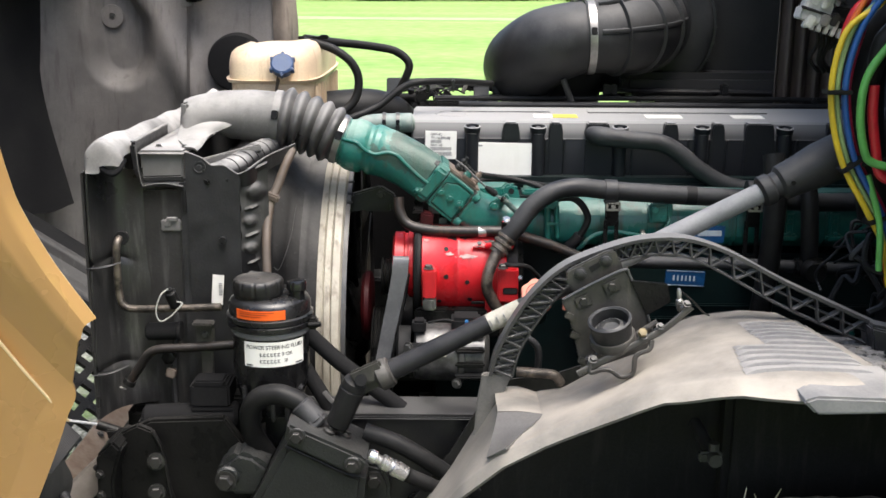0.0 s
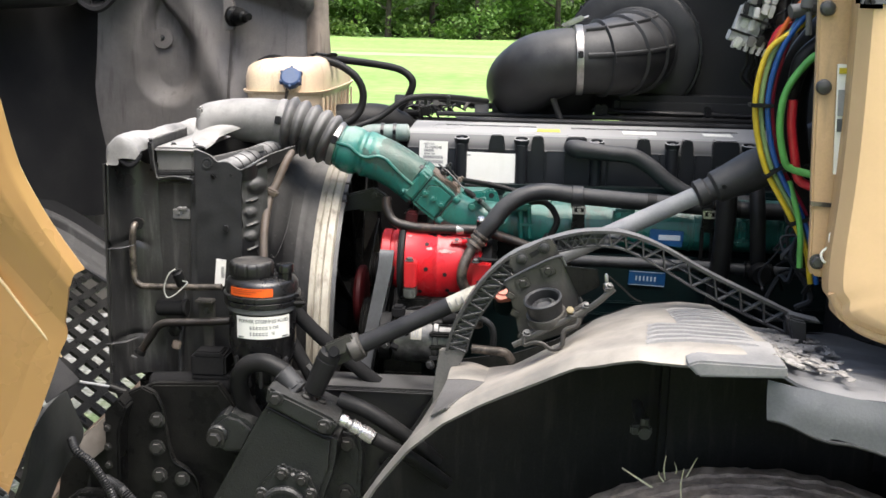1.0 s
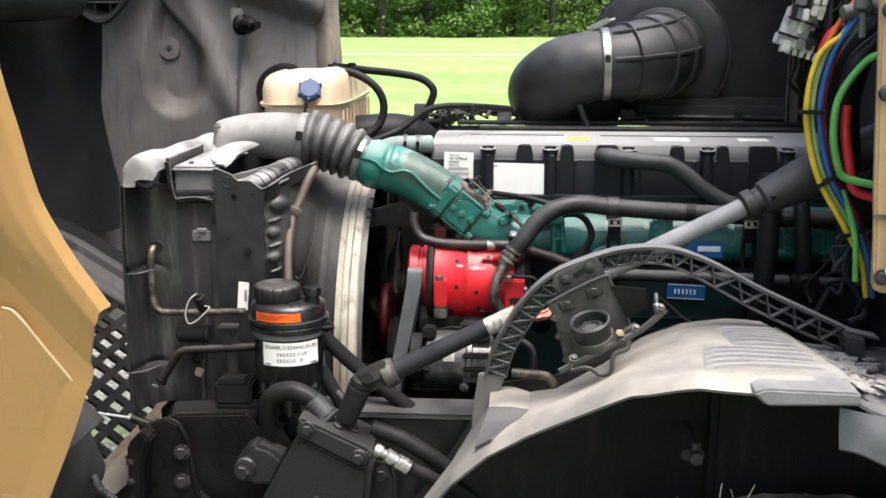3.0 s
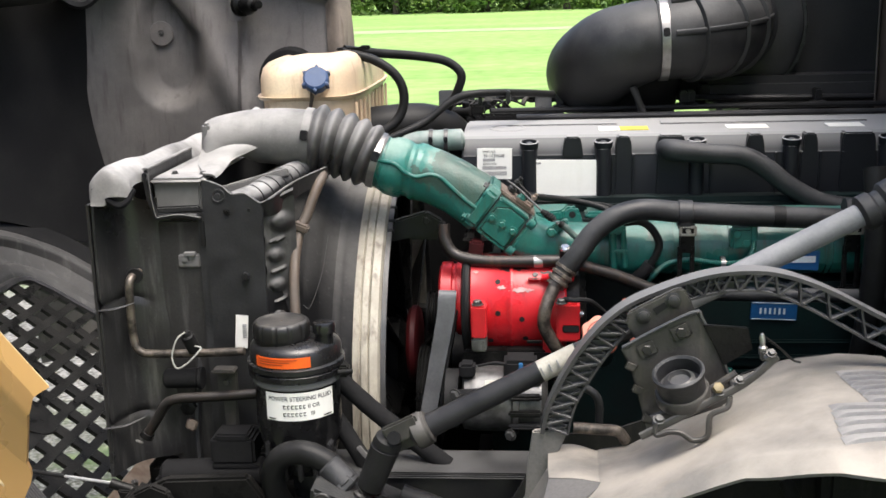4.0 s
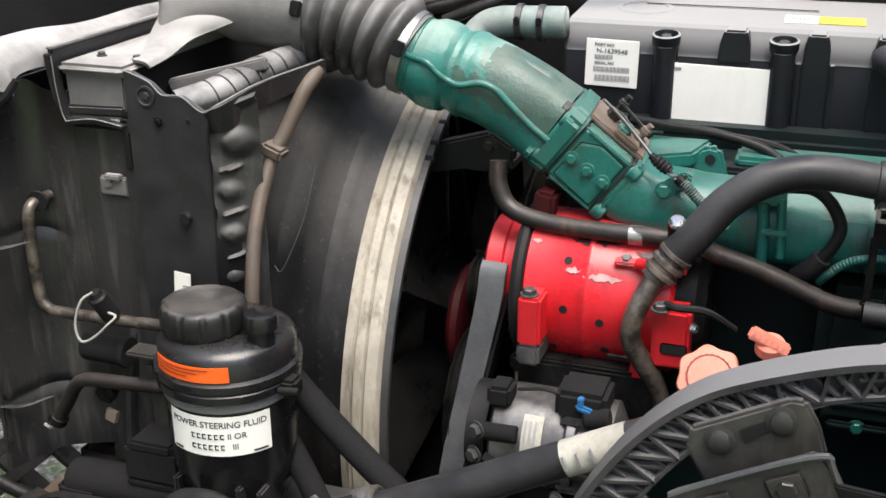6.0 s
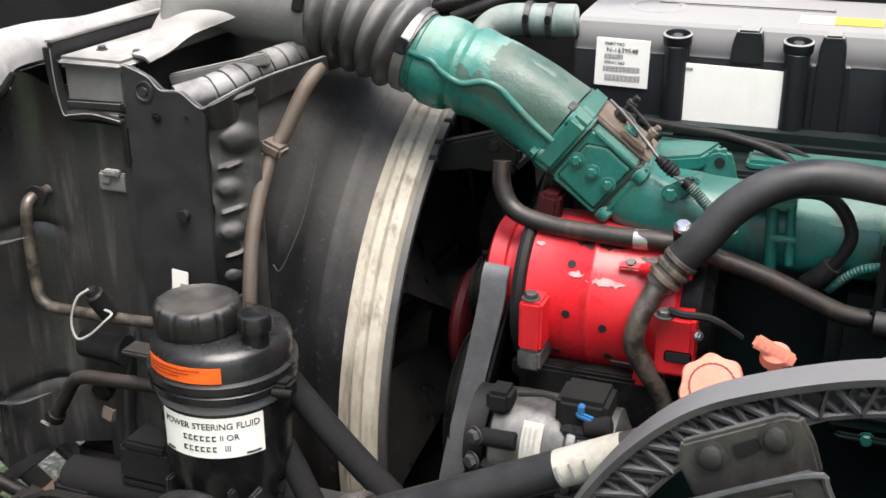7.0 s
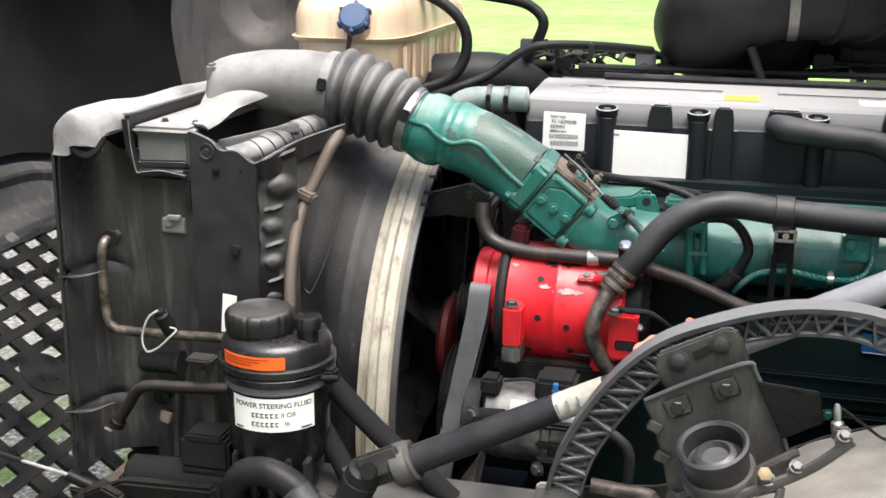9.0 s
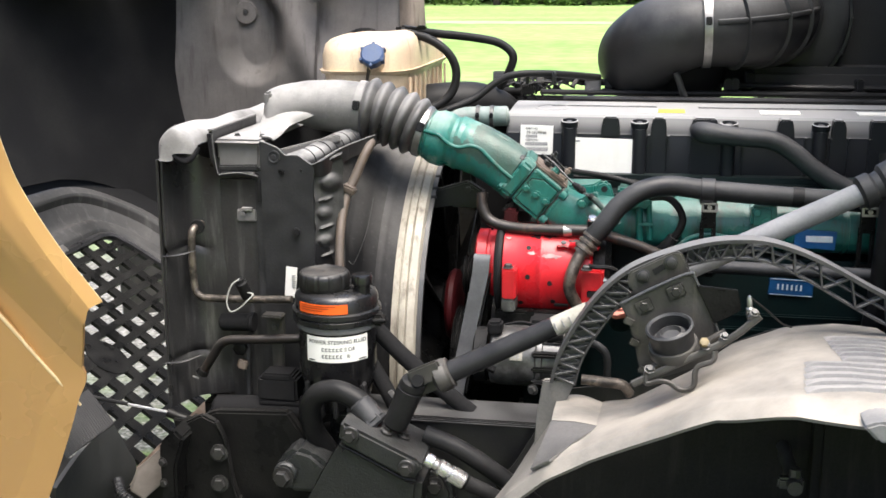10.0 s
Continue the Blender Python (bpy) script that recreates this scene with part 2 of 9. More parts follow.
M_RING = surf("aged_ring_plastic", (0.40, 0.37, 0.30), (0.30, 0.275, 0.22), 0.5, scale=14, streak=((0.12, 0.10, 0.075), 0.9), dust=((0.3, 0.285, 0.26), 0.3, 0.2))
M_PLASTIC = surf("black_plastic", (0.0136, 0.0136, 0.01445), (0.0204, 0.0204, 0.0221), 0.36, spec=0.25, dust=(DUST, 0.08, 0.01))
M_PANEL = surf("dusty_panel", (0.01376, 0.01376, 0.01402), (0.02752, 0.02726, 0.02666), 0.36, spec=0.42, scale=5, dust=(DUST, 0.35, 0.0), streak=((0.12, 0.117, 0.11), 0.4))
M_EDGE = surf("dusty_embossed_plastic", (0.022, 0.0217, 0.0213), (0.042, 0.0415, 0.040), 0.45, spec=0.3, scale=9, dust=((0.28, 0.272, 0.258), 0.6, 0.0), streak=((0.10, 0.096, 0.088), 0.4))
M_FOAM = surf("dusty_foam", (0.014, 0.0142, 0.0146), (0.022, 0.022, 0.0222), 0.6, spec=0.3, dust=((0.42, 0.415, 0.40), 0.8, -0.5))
M_SEAM = surf("dark_panel_gap", (0.03, 0.02, 0.01), (0.02, 0.014, 0.008), 0.8, bump=0)
M_FLAP = surf("dark_rubber_flap", (0.022, 0.023, 0.022), (0.035, 0.036, 0.034), 0.5, scale=8, spec=0.3, dust=((0.2, 0.2, 0.195), 0.3, 0.0))
M_FACET = surf("facet_grey_plastic", (0.085, 0.082, 0.077), (0.12, 0.115, 0.108), 0.55, scale=12)
# The alternator's red, darkened for parts that sit deep in shade.
M_SHADEDRED = surf("shaded_red_paint", (0.055, 0.005, 0.006), (0.03, 0.004, 0.005), 0.5, scale=9, spec=0.2)
M_RAIL = surf("satin_black_frame_paint", (0.010, 0.0102, 0.0108), (0.016, 0.016, 0.0165), 0.3, spec=0.5, scale=6, dust=((0.16, 0.158, 0.152), 0.45, -0.3))
# Pale tan that paints the sky's reflection on rolled hood edges.
M_SHEENTAN = surf("pale_sheen_tan_paint", (0.80, 0.62, 0.38), (0.66, 0.48, 0.27), 0.3, scale=40, coat=0.4, bump=0.02)
M_PALEPLUG = surf("pale_plug_plastic", (0.55, 0.55, 0.52), (0.38, 0.38, 0.36), 0.35, scale=40)
M_RIM = surf("weathered_fender_edge", (0.25, 0.205, 0.165), (0.14, 0.115, 0.095), 0.7, scale=9, streak=((0.07, 0.055, 0.045), 0.7), bump=0.4)
M_RUBBER = surf("black_rubber", (0.0102, 0.0102, 0.0102), (0.0153, 0.0153, 0.0153), 0.42, spec=0.14, dust=(DUST, 0.06, -0.1))
M_HOSE = surf("dusty_hose", (0.014, 0.0143, 0.0152), (0.023, 0.0232, 0.0238), 0.5, spec=0.35, dust=((0.25, 0.252, 0.257), 0.2, 0.02))
M_CAST = surf("dusty_cast_metal", (0.15, 0.147, 0.14), (0.09, 0.087, 0.083), 0.6, 0.15, scale=9, dust=((0.42, 0.41, 0.39), 0.8, 0.12))
M_TOP = surf("pale_dusty_plastic", (0.10, 0.097, 0.093), (0.15, 0.147, 0.14), 0.7, scale=8, dust=((0.46, 0.45, 0.43), 0.9, 0.12))
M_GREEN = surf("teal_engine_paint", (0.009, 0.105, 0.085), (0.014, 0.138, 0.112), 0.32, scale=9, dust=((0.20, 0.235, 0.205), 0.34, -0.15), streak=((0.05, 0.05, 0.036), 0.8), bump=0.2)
M_OILED = surf("oil_stained_teal_paint", (0.014, 0.160, 0.130), (0.018, 0.135, 0.110), 0.34, scale=16, wide=0.35, dust=((0.27, 0.36, 0.31), 0.85, 0.0), streak=((0.085, 0.072, 0.05), 0.85), bump=0.25)
M_GREENDK = surf("dark_teal_paint", (0.0055, 0.017, 0.0165), (0.006, 0.0095, 0.0095), 0.45, scale=7, spec=0.22, dust=((0.035, 0.042, 0.039), 0.3, 0.0))
M_RED = surf("red_paint", (0.60, 0.014, 0.022), (0.48, 0.010, 0.016), 0.3, scale=12, bump=0.06, dust=((0.42, 0.10, 0.10), 0.25, 0.0), streak=((0.18, 0.010, 0.013), 0.5))
M_STEEL = surf("bare_steel", (0.42, 0.41, 0.39), (0.26, 0.25, 0.24), 0.38, 0.85, scale=25)
M_BRIGHT = surf("bright_zinc", (0.75, 0.74, 0.72), (0.55, 0.54, 0.52), 0.25, 0.9, scale=30)
M_DARKMET = surf("dark_oily_metal", (0.004845, 0.004972, 0.0051), (0.009562, 0.009307, 0.008925), 0.3, 0.0, spec=0.13, dust=((0.07, 0.068, 0.063), 0.18, -0.1), bump=0.3)
M_BELLOWS = surf("dusty_bellows_rubber", (0.028, 0.0275, 0.027), (0.042, 0.041, 0.040), 0.36, spec=0.5, scale=18, dust=((0.34, 0.33, 0.315), 0.58, 0.08))
M_ALLOY = surf("dirty_cast_alloy", (0.17, 0.17, 0.167), (0.06, 0.059, 0.057), 0.36, 0.65, scale=30, dust=((0.10, 0.095, 0.09), 0.4, 0.1))
M_GEAR = surf("oily_grey_casting", (0.017, 0.0185, 0.0185), (0.009, 0.0095, 0.0095), 0.32, spec=0.4, scale=10, dust=((0.15, 0.148, 0.14), 0.3, 0.0), bump=0.5)
M_GRIME = surf("grimy_bolt_steel", (0.026, 0.025, 0.024), (0.014, 0.0137, 0.0133), 0.42, 0.3, dust=((0.15, 0.145, 0.135), 0.3, 0.0))
M_BOLT = surf("worn_bolt_steel", (0.085, 0.085, 0.083), (0.05, 0.048, 0.046), 0.45, 0.6, dust=(DUST, 0.35, 0.1))
M_PIPE = surf("weathered_pipe", (0.20, 0.17, 0.14), (0.030, 0.027, 0.024), 0.38, 0.6, scale=40, wide=0.35, dust=((0.22, 0.19, 0.16), 0.3, 0.1))
M_OLDPIPE = surf("rusty_dark_pipe", (0.024, 0.020, 0.018), (0.012, 0.011, 0.0105), 0.42, 0.3, scale=16, dust=((0.17, 0.15, 0.135), 0.35, -0.2), streak=((0.10, 0.055, 0.035), 0.5))
M_BROWN = surf("brown_plastic_tube", (0.095, 0.070, 0.051), (0.060, 0.048, 0.038), 0.5, dust=((0.22, 0.185, 0.155), 0.45, 0.05))
M_PAPER = surf("worn_paper_label", (0.40, 0.385, 0.33), (0.32, 0.305, 0.255), 0.6, scale=30, streak=((0.12, 0.11, 0.09), 0.5))
M_CREAM = surf("aged_white_plastic", (0.62, 0.58, 0.48), (0.5, 0.45, 0.36), 0.55, scale=12, streak=((0.18, 0.15, 0.11), 0.75), dust=((0.4, 0.38, 0.34), 0.3, 0.2))
M_TAN = surf("tan_metallic_paint", (0.49, 0.275, 0.105), (0.46, 0.257, 0.097), 0.32, 0.12, scale=3, grain=900, bump=0.02, coat=0.4, plain=True)
# Tan with dirt streaks, base lightened for the brighter light at the cab.
M_TANDIRT = surf("lit_dirty_tan_paint", (0.57, 0.375, 0.20), (0.47, 0.31, 0.165), 0.5, 0.0, scale=8, bump=0.08, streak=((0.24, 0.17, 0.10), 0.45))
# The hood's tan again, made lighter for the stronger light on the cab.
M_CABPAINT = surf("lit_tan_cab_paint", (0.68, 0.46, 0.25), (0.62, 0.415, 0.225), 0.4, 0.0, scale=4, bump=0.03, coat=0.2, plain=True)
M_LINER = surf("grey_fibreglass", (0.165, 0.152, 0.141), (0.095, 0.089, 0.084), 0.65, scale=3.5, streak=((0.06, 0.052, 0.046), 0.6), bump=0.35)
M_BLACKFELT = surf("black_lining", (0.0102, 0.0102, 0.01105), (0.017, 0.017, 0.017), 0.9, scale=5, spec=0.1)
M_FENDER = surf("dusty_fender_plastic", (0.11, 0.106, 0.098), (0.165, 0.158, 0.144), 0.7, scale=3, dust=((0.38, 0.345, 0.295), 0.95, -0.5), streak=((0.12, 0.10, 0.08), 0.5), bump=0.25)
M_TREAD = surf("grey_tread_plastic", (0.15, 0.15, 0.15), (0.20, 0.198, 0.193), 0.6, scale=12, dust=((0.36, 0.345, 0.32), 0.55, 0.05))
M_SKIRT = surf("grey_fender_plastic", (0.055, 0.058, 0.064), (0.085, 0.088, 0.092), 0.5, scale=5, dust=((0.28, 0.28, 0.28), 0.55, 0.1))
M_RIB = surf("grey_rib_plastic", (0.03, 0.03, 0.031), (0.05, 0.049, 0.048), 0.4, spec=0.4, plain=True, dust=((0.23, 0.23, 0.228), 0.62, -0.35))
# Dust tone by facing; on top and shoulder it also paints sky sheen.
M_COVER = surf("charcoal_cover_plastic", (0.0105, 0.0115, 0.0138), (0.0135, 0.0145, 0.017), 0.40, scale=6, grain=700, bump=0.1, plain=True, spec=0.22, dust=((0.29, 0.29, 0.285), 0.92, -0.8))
M_TANK = surf("yellowed_tank_plastic", (0.70, 0.58, 0.40), (0.60, 0.45, 0.30), 0.4, scale=9, streak=((0.36, 0.22, 0.13), 0.7), bump=0.05, dust=((0.5, 0.38, 0.31), 0.4, 0.3))
M_BLUE = surf("blue_cap_plastic", (0.010, 0.05, 0.16), (0.012, 0.04, 0.11), 0.45, dust=((0.2, 0.22, 0.25), 0.3, 0.05))
M_BELT = surf("grey_belt_rubber", (0.10, 0.102, 0.105), (0.14, 0.143, 0.147), 0.4, scale=20)
M_ORANGE = surf("orange_label", (0.85, 0.13, 0.015), (0.8, 0.11, 0.012), 0.4, bump=0.02)
M_WHITE = surf("white_label", (0.82, 0.81, 0.76), (0.78, 0.77, 0.71), 0.45, scale=12, bump=0.02, plain=True, streak=((0.6, 0.58, 0.5), 0.12))
M_INK = surf("black_ink", (0.0102, 0.0102, 0.0102), (0.0153, 0.0153, 0.0153), 0.6, bump=0, spec=0.2)
M_GREY = surf("grey_ink", (0.25, 0.25, 0.25), (0.3, 0.3, 0.3), 0.5, bump=0)
M_BLUELAB = surf("blue_label", (0.01, 0.085, 0.24), (0.01, 0.07, 0.2), 0.35, bump=0.02)
M_PALE = surf("pale_lettering", (0.6, 0.66, 0.7), (0.5, 0.56, 0.6), 0.5, bump=0)
M_PINK = surf("faded_orange_plastic", (0.74, 0.20, 0.13), (0.66, 0.22, 0.15), 0.5, scale=20, dust=((0.62, 0.36, 0.27), 0.45, 0.0))
M_AMBER = surf("amber_lens", (0.75, 0.11, 0.01), (0.65, 0.08, 0.01), 0.15, bump=0.02, coat=0.6)
M_TYRE = surf("dusty_tyre_rubber", (0.42, 0.33, 0.26), (0.13, 0.105, 0.085), 0.9, scale=34, dust=((0.46, 0.37, 0.30), 0.6, 0.3), streak=((0.04, 0.035, 0.03), 0.5), bump=1.0)
M_RUST = surf("rusty_grey_metal", (0.20, 0.16, 0.13), (0.13, 0.09, 0.065), 0.7, 0.2, scale=20)
M_CRUST = surf("pale_dirt_crust", (0.33, 0.312, 0.285), (0.13, 0.122, 0.112), 0.9, scale=50, dust=((0.36, 0.345, 0.32), 0.4, 0.0), bump=0.8)
M_STRAW = surf("dry_grass", (0.74, 0.68, 0.46), (0.60, 0.58, 0.33), 0.7, bump=0)
BOLT = hex_mesh("bolt", 0.007, 0.007, M_BOLT)
ZINC = hex_mesh("zinc_bolt", 0.007, 0.008, M_BRIGHT)
GRIMEBOLT = hex_mesh("grimy_bolt", 0.007, 0.007, M_GRIME)
DARKBOLT = hex_mesh("dark_bolt", 0.007, 0.007, M_DARKMET)
GREENBOLT = hex_mesh("painted_bolt", 0.006, 0.006, M_GREEN)

# ---- ground and distance
def ground_material():
    m = bpy.data.materials.new("meadow")
    m.use_nodes = True
    t = m.node_tree
    N, K = t.nodes, t.links.new
    bsdf = N["Principled BSDF"]
    co = N.new("ShaderNodeTexCoord")

    def tex(size, detail, stretch=(1, 1, 1)):
        mp, n = N.new("ShaderNodeMapping"), N.new("ShaderNodeTexNoise")
        mp.inputs["Scale"].default_value = stretch
        n.inputs["Scale"].default_value, n.inputs["Detail"].default_value = size, detail
        K(co.outputs["Object"], mp.inputs[0])
        K(mp.outputs[0], n.inputs["Vector"])
        return n.outputs["Fac"]

    def rampc(x, *stops):
        n = N.new("ShaderNodeValToRGB")
        e = n.color_ramp.elements
        while len(e) < len(stops):
            e.new(0.5)
        for k, (p, c) in zip(e, stops):
            k.position, k.color = p, (*c, 1)
        K(x, n.inputs[0])
        return n.outputs[0]

    def mixc(f, x, y):
        n = N.new("ShaderNodeMix")
        n.data_type = "RGBA"
        K(f, n.inputs[0])
        K(x, n.inputs[6])
        K(y, n.inputs[7])
        return n.outputs[2]

    grass = rampc(tex(2.2, 8), (0.3, (0.125, 0.235, 0.055)), (0.5, (0.23, 0.37, 0.10)), (0.72, (0.33, 0.46, 0.17)))
    patch = rampc(tex(0.12, 4, (0.5, 1.6, 1)), (0.35, (0.17, 0.30, 0.075)), (0.65, (0.32, 0.455, 0.16)))
    half = N.new("ShaderNodeValue")
    half.outputs[0].default_value = 0.5
    grass = mixc(half.outputs[0], grass, patch)
    # Stones kept dark to stand for the shade of truck and hood.
    stones = rampc(tex(55, 4), (0.35, (0.035, 0.032, 0.028)), (0.5, (0.095, 0.091, 0.084)), (0.65, (0.24, 0.232, 0.22)))
    near = N.new("ShaderNodeVectorMath")
    near.operation = "LENGTH"
    K(co.outputs["Object"], near.inputs[0])
    bare = N.new("ShaderNodeMapRange")
    bare.inputs["From Min"].default_value, bare.inputs["From Max"].default_value = 9.0, 3.5
    K(near.outputs["Value"], bare.inputs["Value"])
    spots = rampc(tex(3.0, 6), (0.42, (0, 0, 0)), (0.54, (1, 1, 1)))
    mul = N.new("ShaderNodeMath")
    mul.operation = "MULTIPLY"
    K(bare.outputs[0], mul.inputs[0])
    K(spots, mul.inputs[1])
    shift = N.new("ShaderNodeVectorMath")
    shift.inputs[1].default_value = (2.7, -5.5, 0)
    K(co.outputs["Object"], shift.inputs[0])
    away = N.new("ShaderNodeVectorMath")
    away.operation = "LENGTH"
    K(shift.outputs[0], away.inputs[0])
    heap = N.new("ShaderNodeMapRange")
    heap.inputs["From Min"].default_value, heap.inputs["From Max"].default_value = 1.9, 0.9
    K(away.outputs["Value"], heap.inputs["Value"])
    gravel = rampc(tex(40, 5), (0.35, (0.07, 0.068, 0.055)), (0.5, (0.19, 0.185, 0.165)), (0.65, (0.30, 0.29, 0.27)))
    # Dark weeds near the truck, with its shade in their colour.
    weeds = rampc(tex(14, 6), (0.3, (0.022, 0.034, 0.014)), (0.5, (0.055, 0.08, 0.03)), (0.7, (0.12, 0.155, 0.06)))
    K(mixc(heap.outputs[0], mixc(mul.outputs[0], mixc(bare.outputs[0], grass, weeds), stones), gravel), bsdf.inputs["Base Color"])
    bsdf.inputs["Roughness"].default_value = 0.9
    bsdf.inputs["Specular IOR Level"].default_value = 0.2
    bp = N.new("ShaderNodeBump")
    bp.inputs["Strength"].default_value, bp.inputs["Distance"].default_value = 0.6, 0.05
    K(tex(30, 6), bp.inputs["Height"])
    K(bp.outputs[0], bsdf.inputs["Normal"])
    return m


def ground():
    bm = bmesh.new()
    rings = [[bm.verts.new((0, 0, 0))]]
    for r in (2, 5, 9, 15, 25, 40, 60, 80, 120, 400, 1500):
        ring = []
        for j in range(48):
            a = 2 * math.pi * j / 48
            x, y = r * math.cos(a), r * math.sin(a)
            z = 0.0 if r < 70 else 0.12 * noise.noise(Vector((x, y, 0)) * 0.07) * min(1, r / 60)
            ring.append(bm.verts.new((x, y, z)))
        rings.append(ring)
    for a, b in zip(rings, rings[1:]):
        for j in range(48):
            f = list(dict.fromkeys([a[j % len(a)], b[j], b[(j + 1) % 48], a[(j + 1) % len(a)]]))
            bm.faces.new(f)
    ob = part("ground", bm, ground_material())
    tagged(ob, "bright green meadow with bare stony patches, darkened near the truck for its shade", "ground", kind="structure")


ground()

path_mat = surf("mown_track", (0.34, 0.43, 0.22), (0.28, 0.40, 0.16), 0.9, scale=0.6, grain=8, bump=0)
bm = bmesh.new()
edge = []
for i in range(41):
    x = -60 + 3 * i
    y = 43 - 0.16 * x + 1.2 * math.sin(x * 0.08)
    w = 1.2 + 0.5 * noise.noise(Vector((x * 0.2, 3, 0)))
    edge.append([bm.verts.new((x, y - w, 0.012)), bm.verts.new((x, y + w, 0.012))])
for a, b in zip(edge, edge[1:]):
    bm.faces.new((a[0], b[0], b[1], a[1]))
tagged(part("track", bm, path_mat, fix=False), "pale worn track across the green meadow", "track", kind="structure")

def leaf_material(name, c1, c2):
    m = bpy.data.materials.new(name)
    m.use_nodes = True
    t = m.node_tree
    bsdf = t.nodes["Principled BSDF"]
    geo, rc = t.nodes.new("ShaderNodeNewGeometry"), t.nodes.new("ShaderNodeValToRGB")
    rc.color_ramp.elements[0].color, rc.color_ramp.elements[1].color = (*c1, 1), (*c2, 1)
    t.links.new(geo.outputs["Random Per Island"], rc.inputs[0])
    t.links.new(rc.outputs[0], bsdf.inputs["Base Color"])
    bsdf.inputs["Roughness"].default_value = 0.6
    bsdf.inputs["Transmission Weight"].default_value = 0.0
    tr, ad = t.nodes.new("ShaderNodeBsdfTranslucent"), t.nodes.new("ShaderNodeMixShader")
    t.links.new(rc.outputs[0], tr.inputs[0])
    ad.inputs[0].default_value = 0.35
    t.links.new(bsdf.outputs[0], ad.inputs[1])
    t.links.new(tr.outputs[0], ad.inputs[2])
    t.links.new(ad.outputs[0], t.nodes["Material Output"].inputs[0])
    return m


M_LEAF = leaf_material("leaves", (0.05, 0.12, 0.015), (0.13, 0.24, 0.04))
M_WEED = leaf_material("weeds", (0.06, 0.13, 0.02), (0.14, 0.22, 0.04))
M_BARK = surf("bark", (0.06, 0.048, 0.038), (0.035, 0.028, 0.022), 0.9, scale=4, grain=40, bump=0.5)


def leaves(centres, count, spread, size, rng):
    verts, faces = [], []
    for c in centres:
        for _ in range(count):
            while True:
                o = Vector((rng.uniform(-1, 1), rng.uniform(-1, 1), rng.uniform(-1, 1)))
                if o.length < 1:
                    break
            p = Vector(c) + Vector((o.x * spread, o.y * spread, o.z * spread * 0.7))
            q = Euler((rng.uniform(-1, 1), rng.uniform(-1, 1), rng.uniform(0, 6.3))).to_matrix()
            s = size * rng.uniform(0.6, 1.3)
            k = len(verts)
            for a, b in ((-0.5, 0), (0, -0.3), (0.6, 0), (0, 0.3)):
                verts.append(p + q @ Vector((a * s, b * s, 0.1 * s * abs(b))))
            faces.append((k, k + 1, k + 2, k + 3))
    me = bpy.data.meshes.new("leaves")
    me.from_pydata(verts, [], faces)
    bm = bmesh.new()
    bm.from_mesh(me)
    bpy.data.meshes.remove(me)
    return bm


def tree(x, y, height, seed):
    rng = random.Random(seed)
    ob = thing("tree", (x, y, 0), "leafy green broadleaf tree at the edge of the meadow", "tree", "trees along the meadow")
    lean = rng.uniform(-0.4, 0.4)
    trunk = [sweep([(x, y, -0.1), (x + 0.1 * lean, y, 1.5), (x + lean * 0.5, y + 0.2, 4), (x + lean, y, height * 0.8)], [0.24, 0.17, 0.13, 0.03], n=8, res=4)]
    tips = []
    for k in range(9):
        h = 0.9 + k * (height - 1.6) / 9 + rng.uniform(-0.2, 0.2)
        a, ln = rng.uniform(0, 6.3), rng.uniform(1.6, 2.9)
        s = Vector((x + lean * h / height, y, h))
        e = s + Vector((ln * math.cos(a), ln * math.sin(a), rng.uniform(-0.3, 1.0)))
        trunk.append(sweep([s, s.lerp(e, 0.5) + Vector((0, 0, 0.25)), e], [0.07, 0.045, 0.015], n=6, res=3))
        tips += [e, s.lerp(e, 0.6), s.lerp(e, 0.85) + Vector((rng.uniform(-0.8, 0.8), rng.uniform(-0.8, 0.8), rng.uniform(-0.5, 0.5)))]
    part("trunk", merge(*trunk), M_BARK, ob)
    part("crown", leaves(tips, 120, 1.3, 0.30, rng), M_LEAF, ob, angle=180, fix=False)


rng = random.Random(4)
for i in range(17):
    tree(-26 + i * 2.75 + rng.uniform(-0.8, 0.8), 71 + rng.uniform(-1.5, 3.5), rng.uniform(6.5, 9), 20 + i)
centres = [(rng.uniform(-34, 26), rng.uniform(68, 74), rng.uniform(0.1, 0.9)) for _ in range(330)]
tagged(part("undergrowth", leaves(centres, 26, 0.75, 0.3, rng), M_WEED, angle=180, fix=False), "rough weeds and brambles under the trees", "undergrowth", kind="stuff")
centres = [(rng.uniform(-45, 40), rng.uniform(77, 84), rng.uniform(0.2, 9)) for _ in range(900)]
centres += [(rng.uniform(-40, 32), rng.uniform(75.5, 78.5), rng.uniform(0.1, 2.6)) for _ in range(420)]
tagged(part("far_wood", leaves(centres, 30, 1.6, 0.55, rng), M_LEAF, angle=180, fix=False), "dense dark green wood behind the tree line", "wood", kind="stuff")

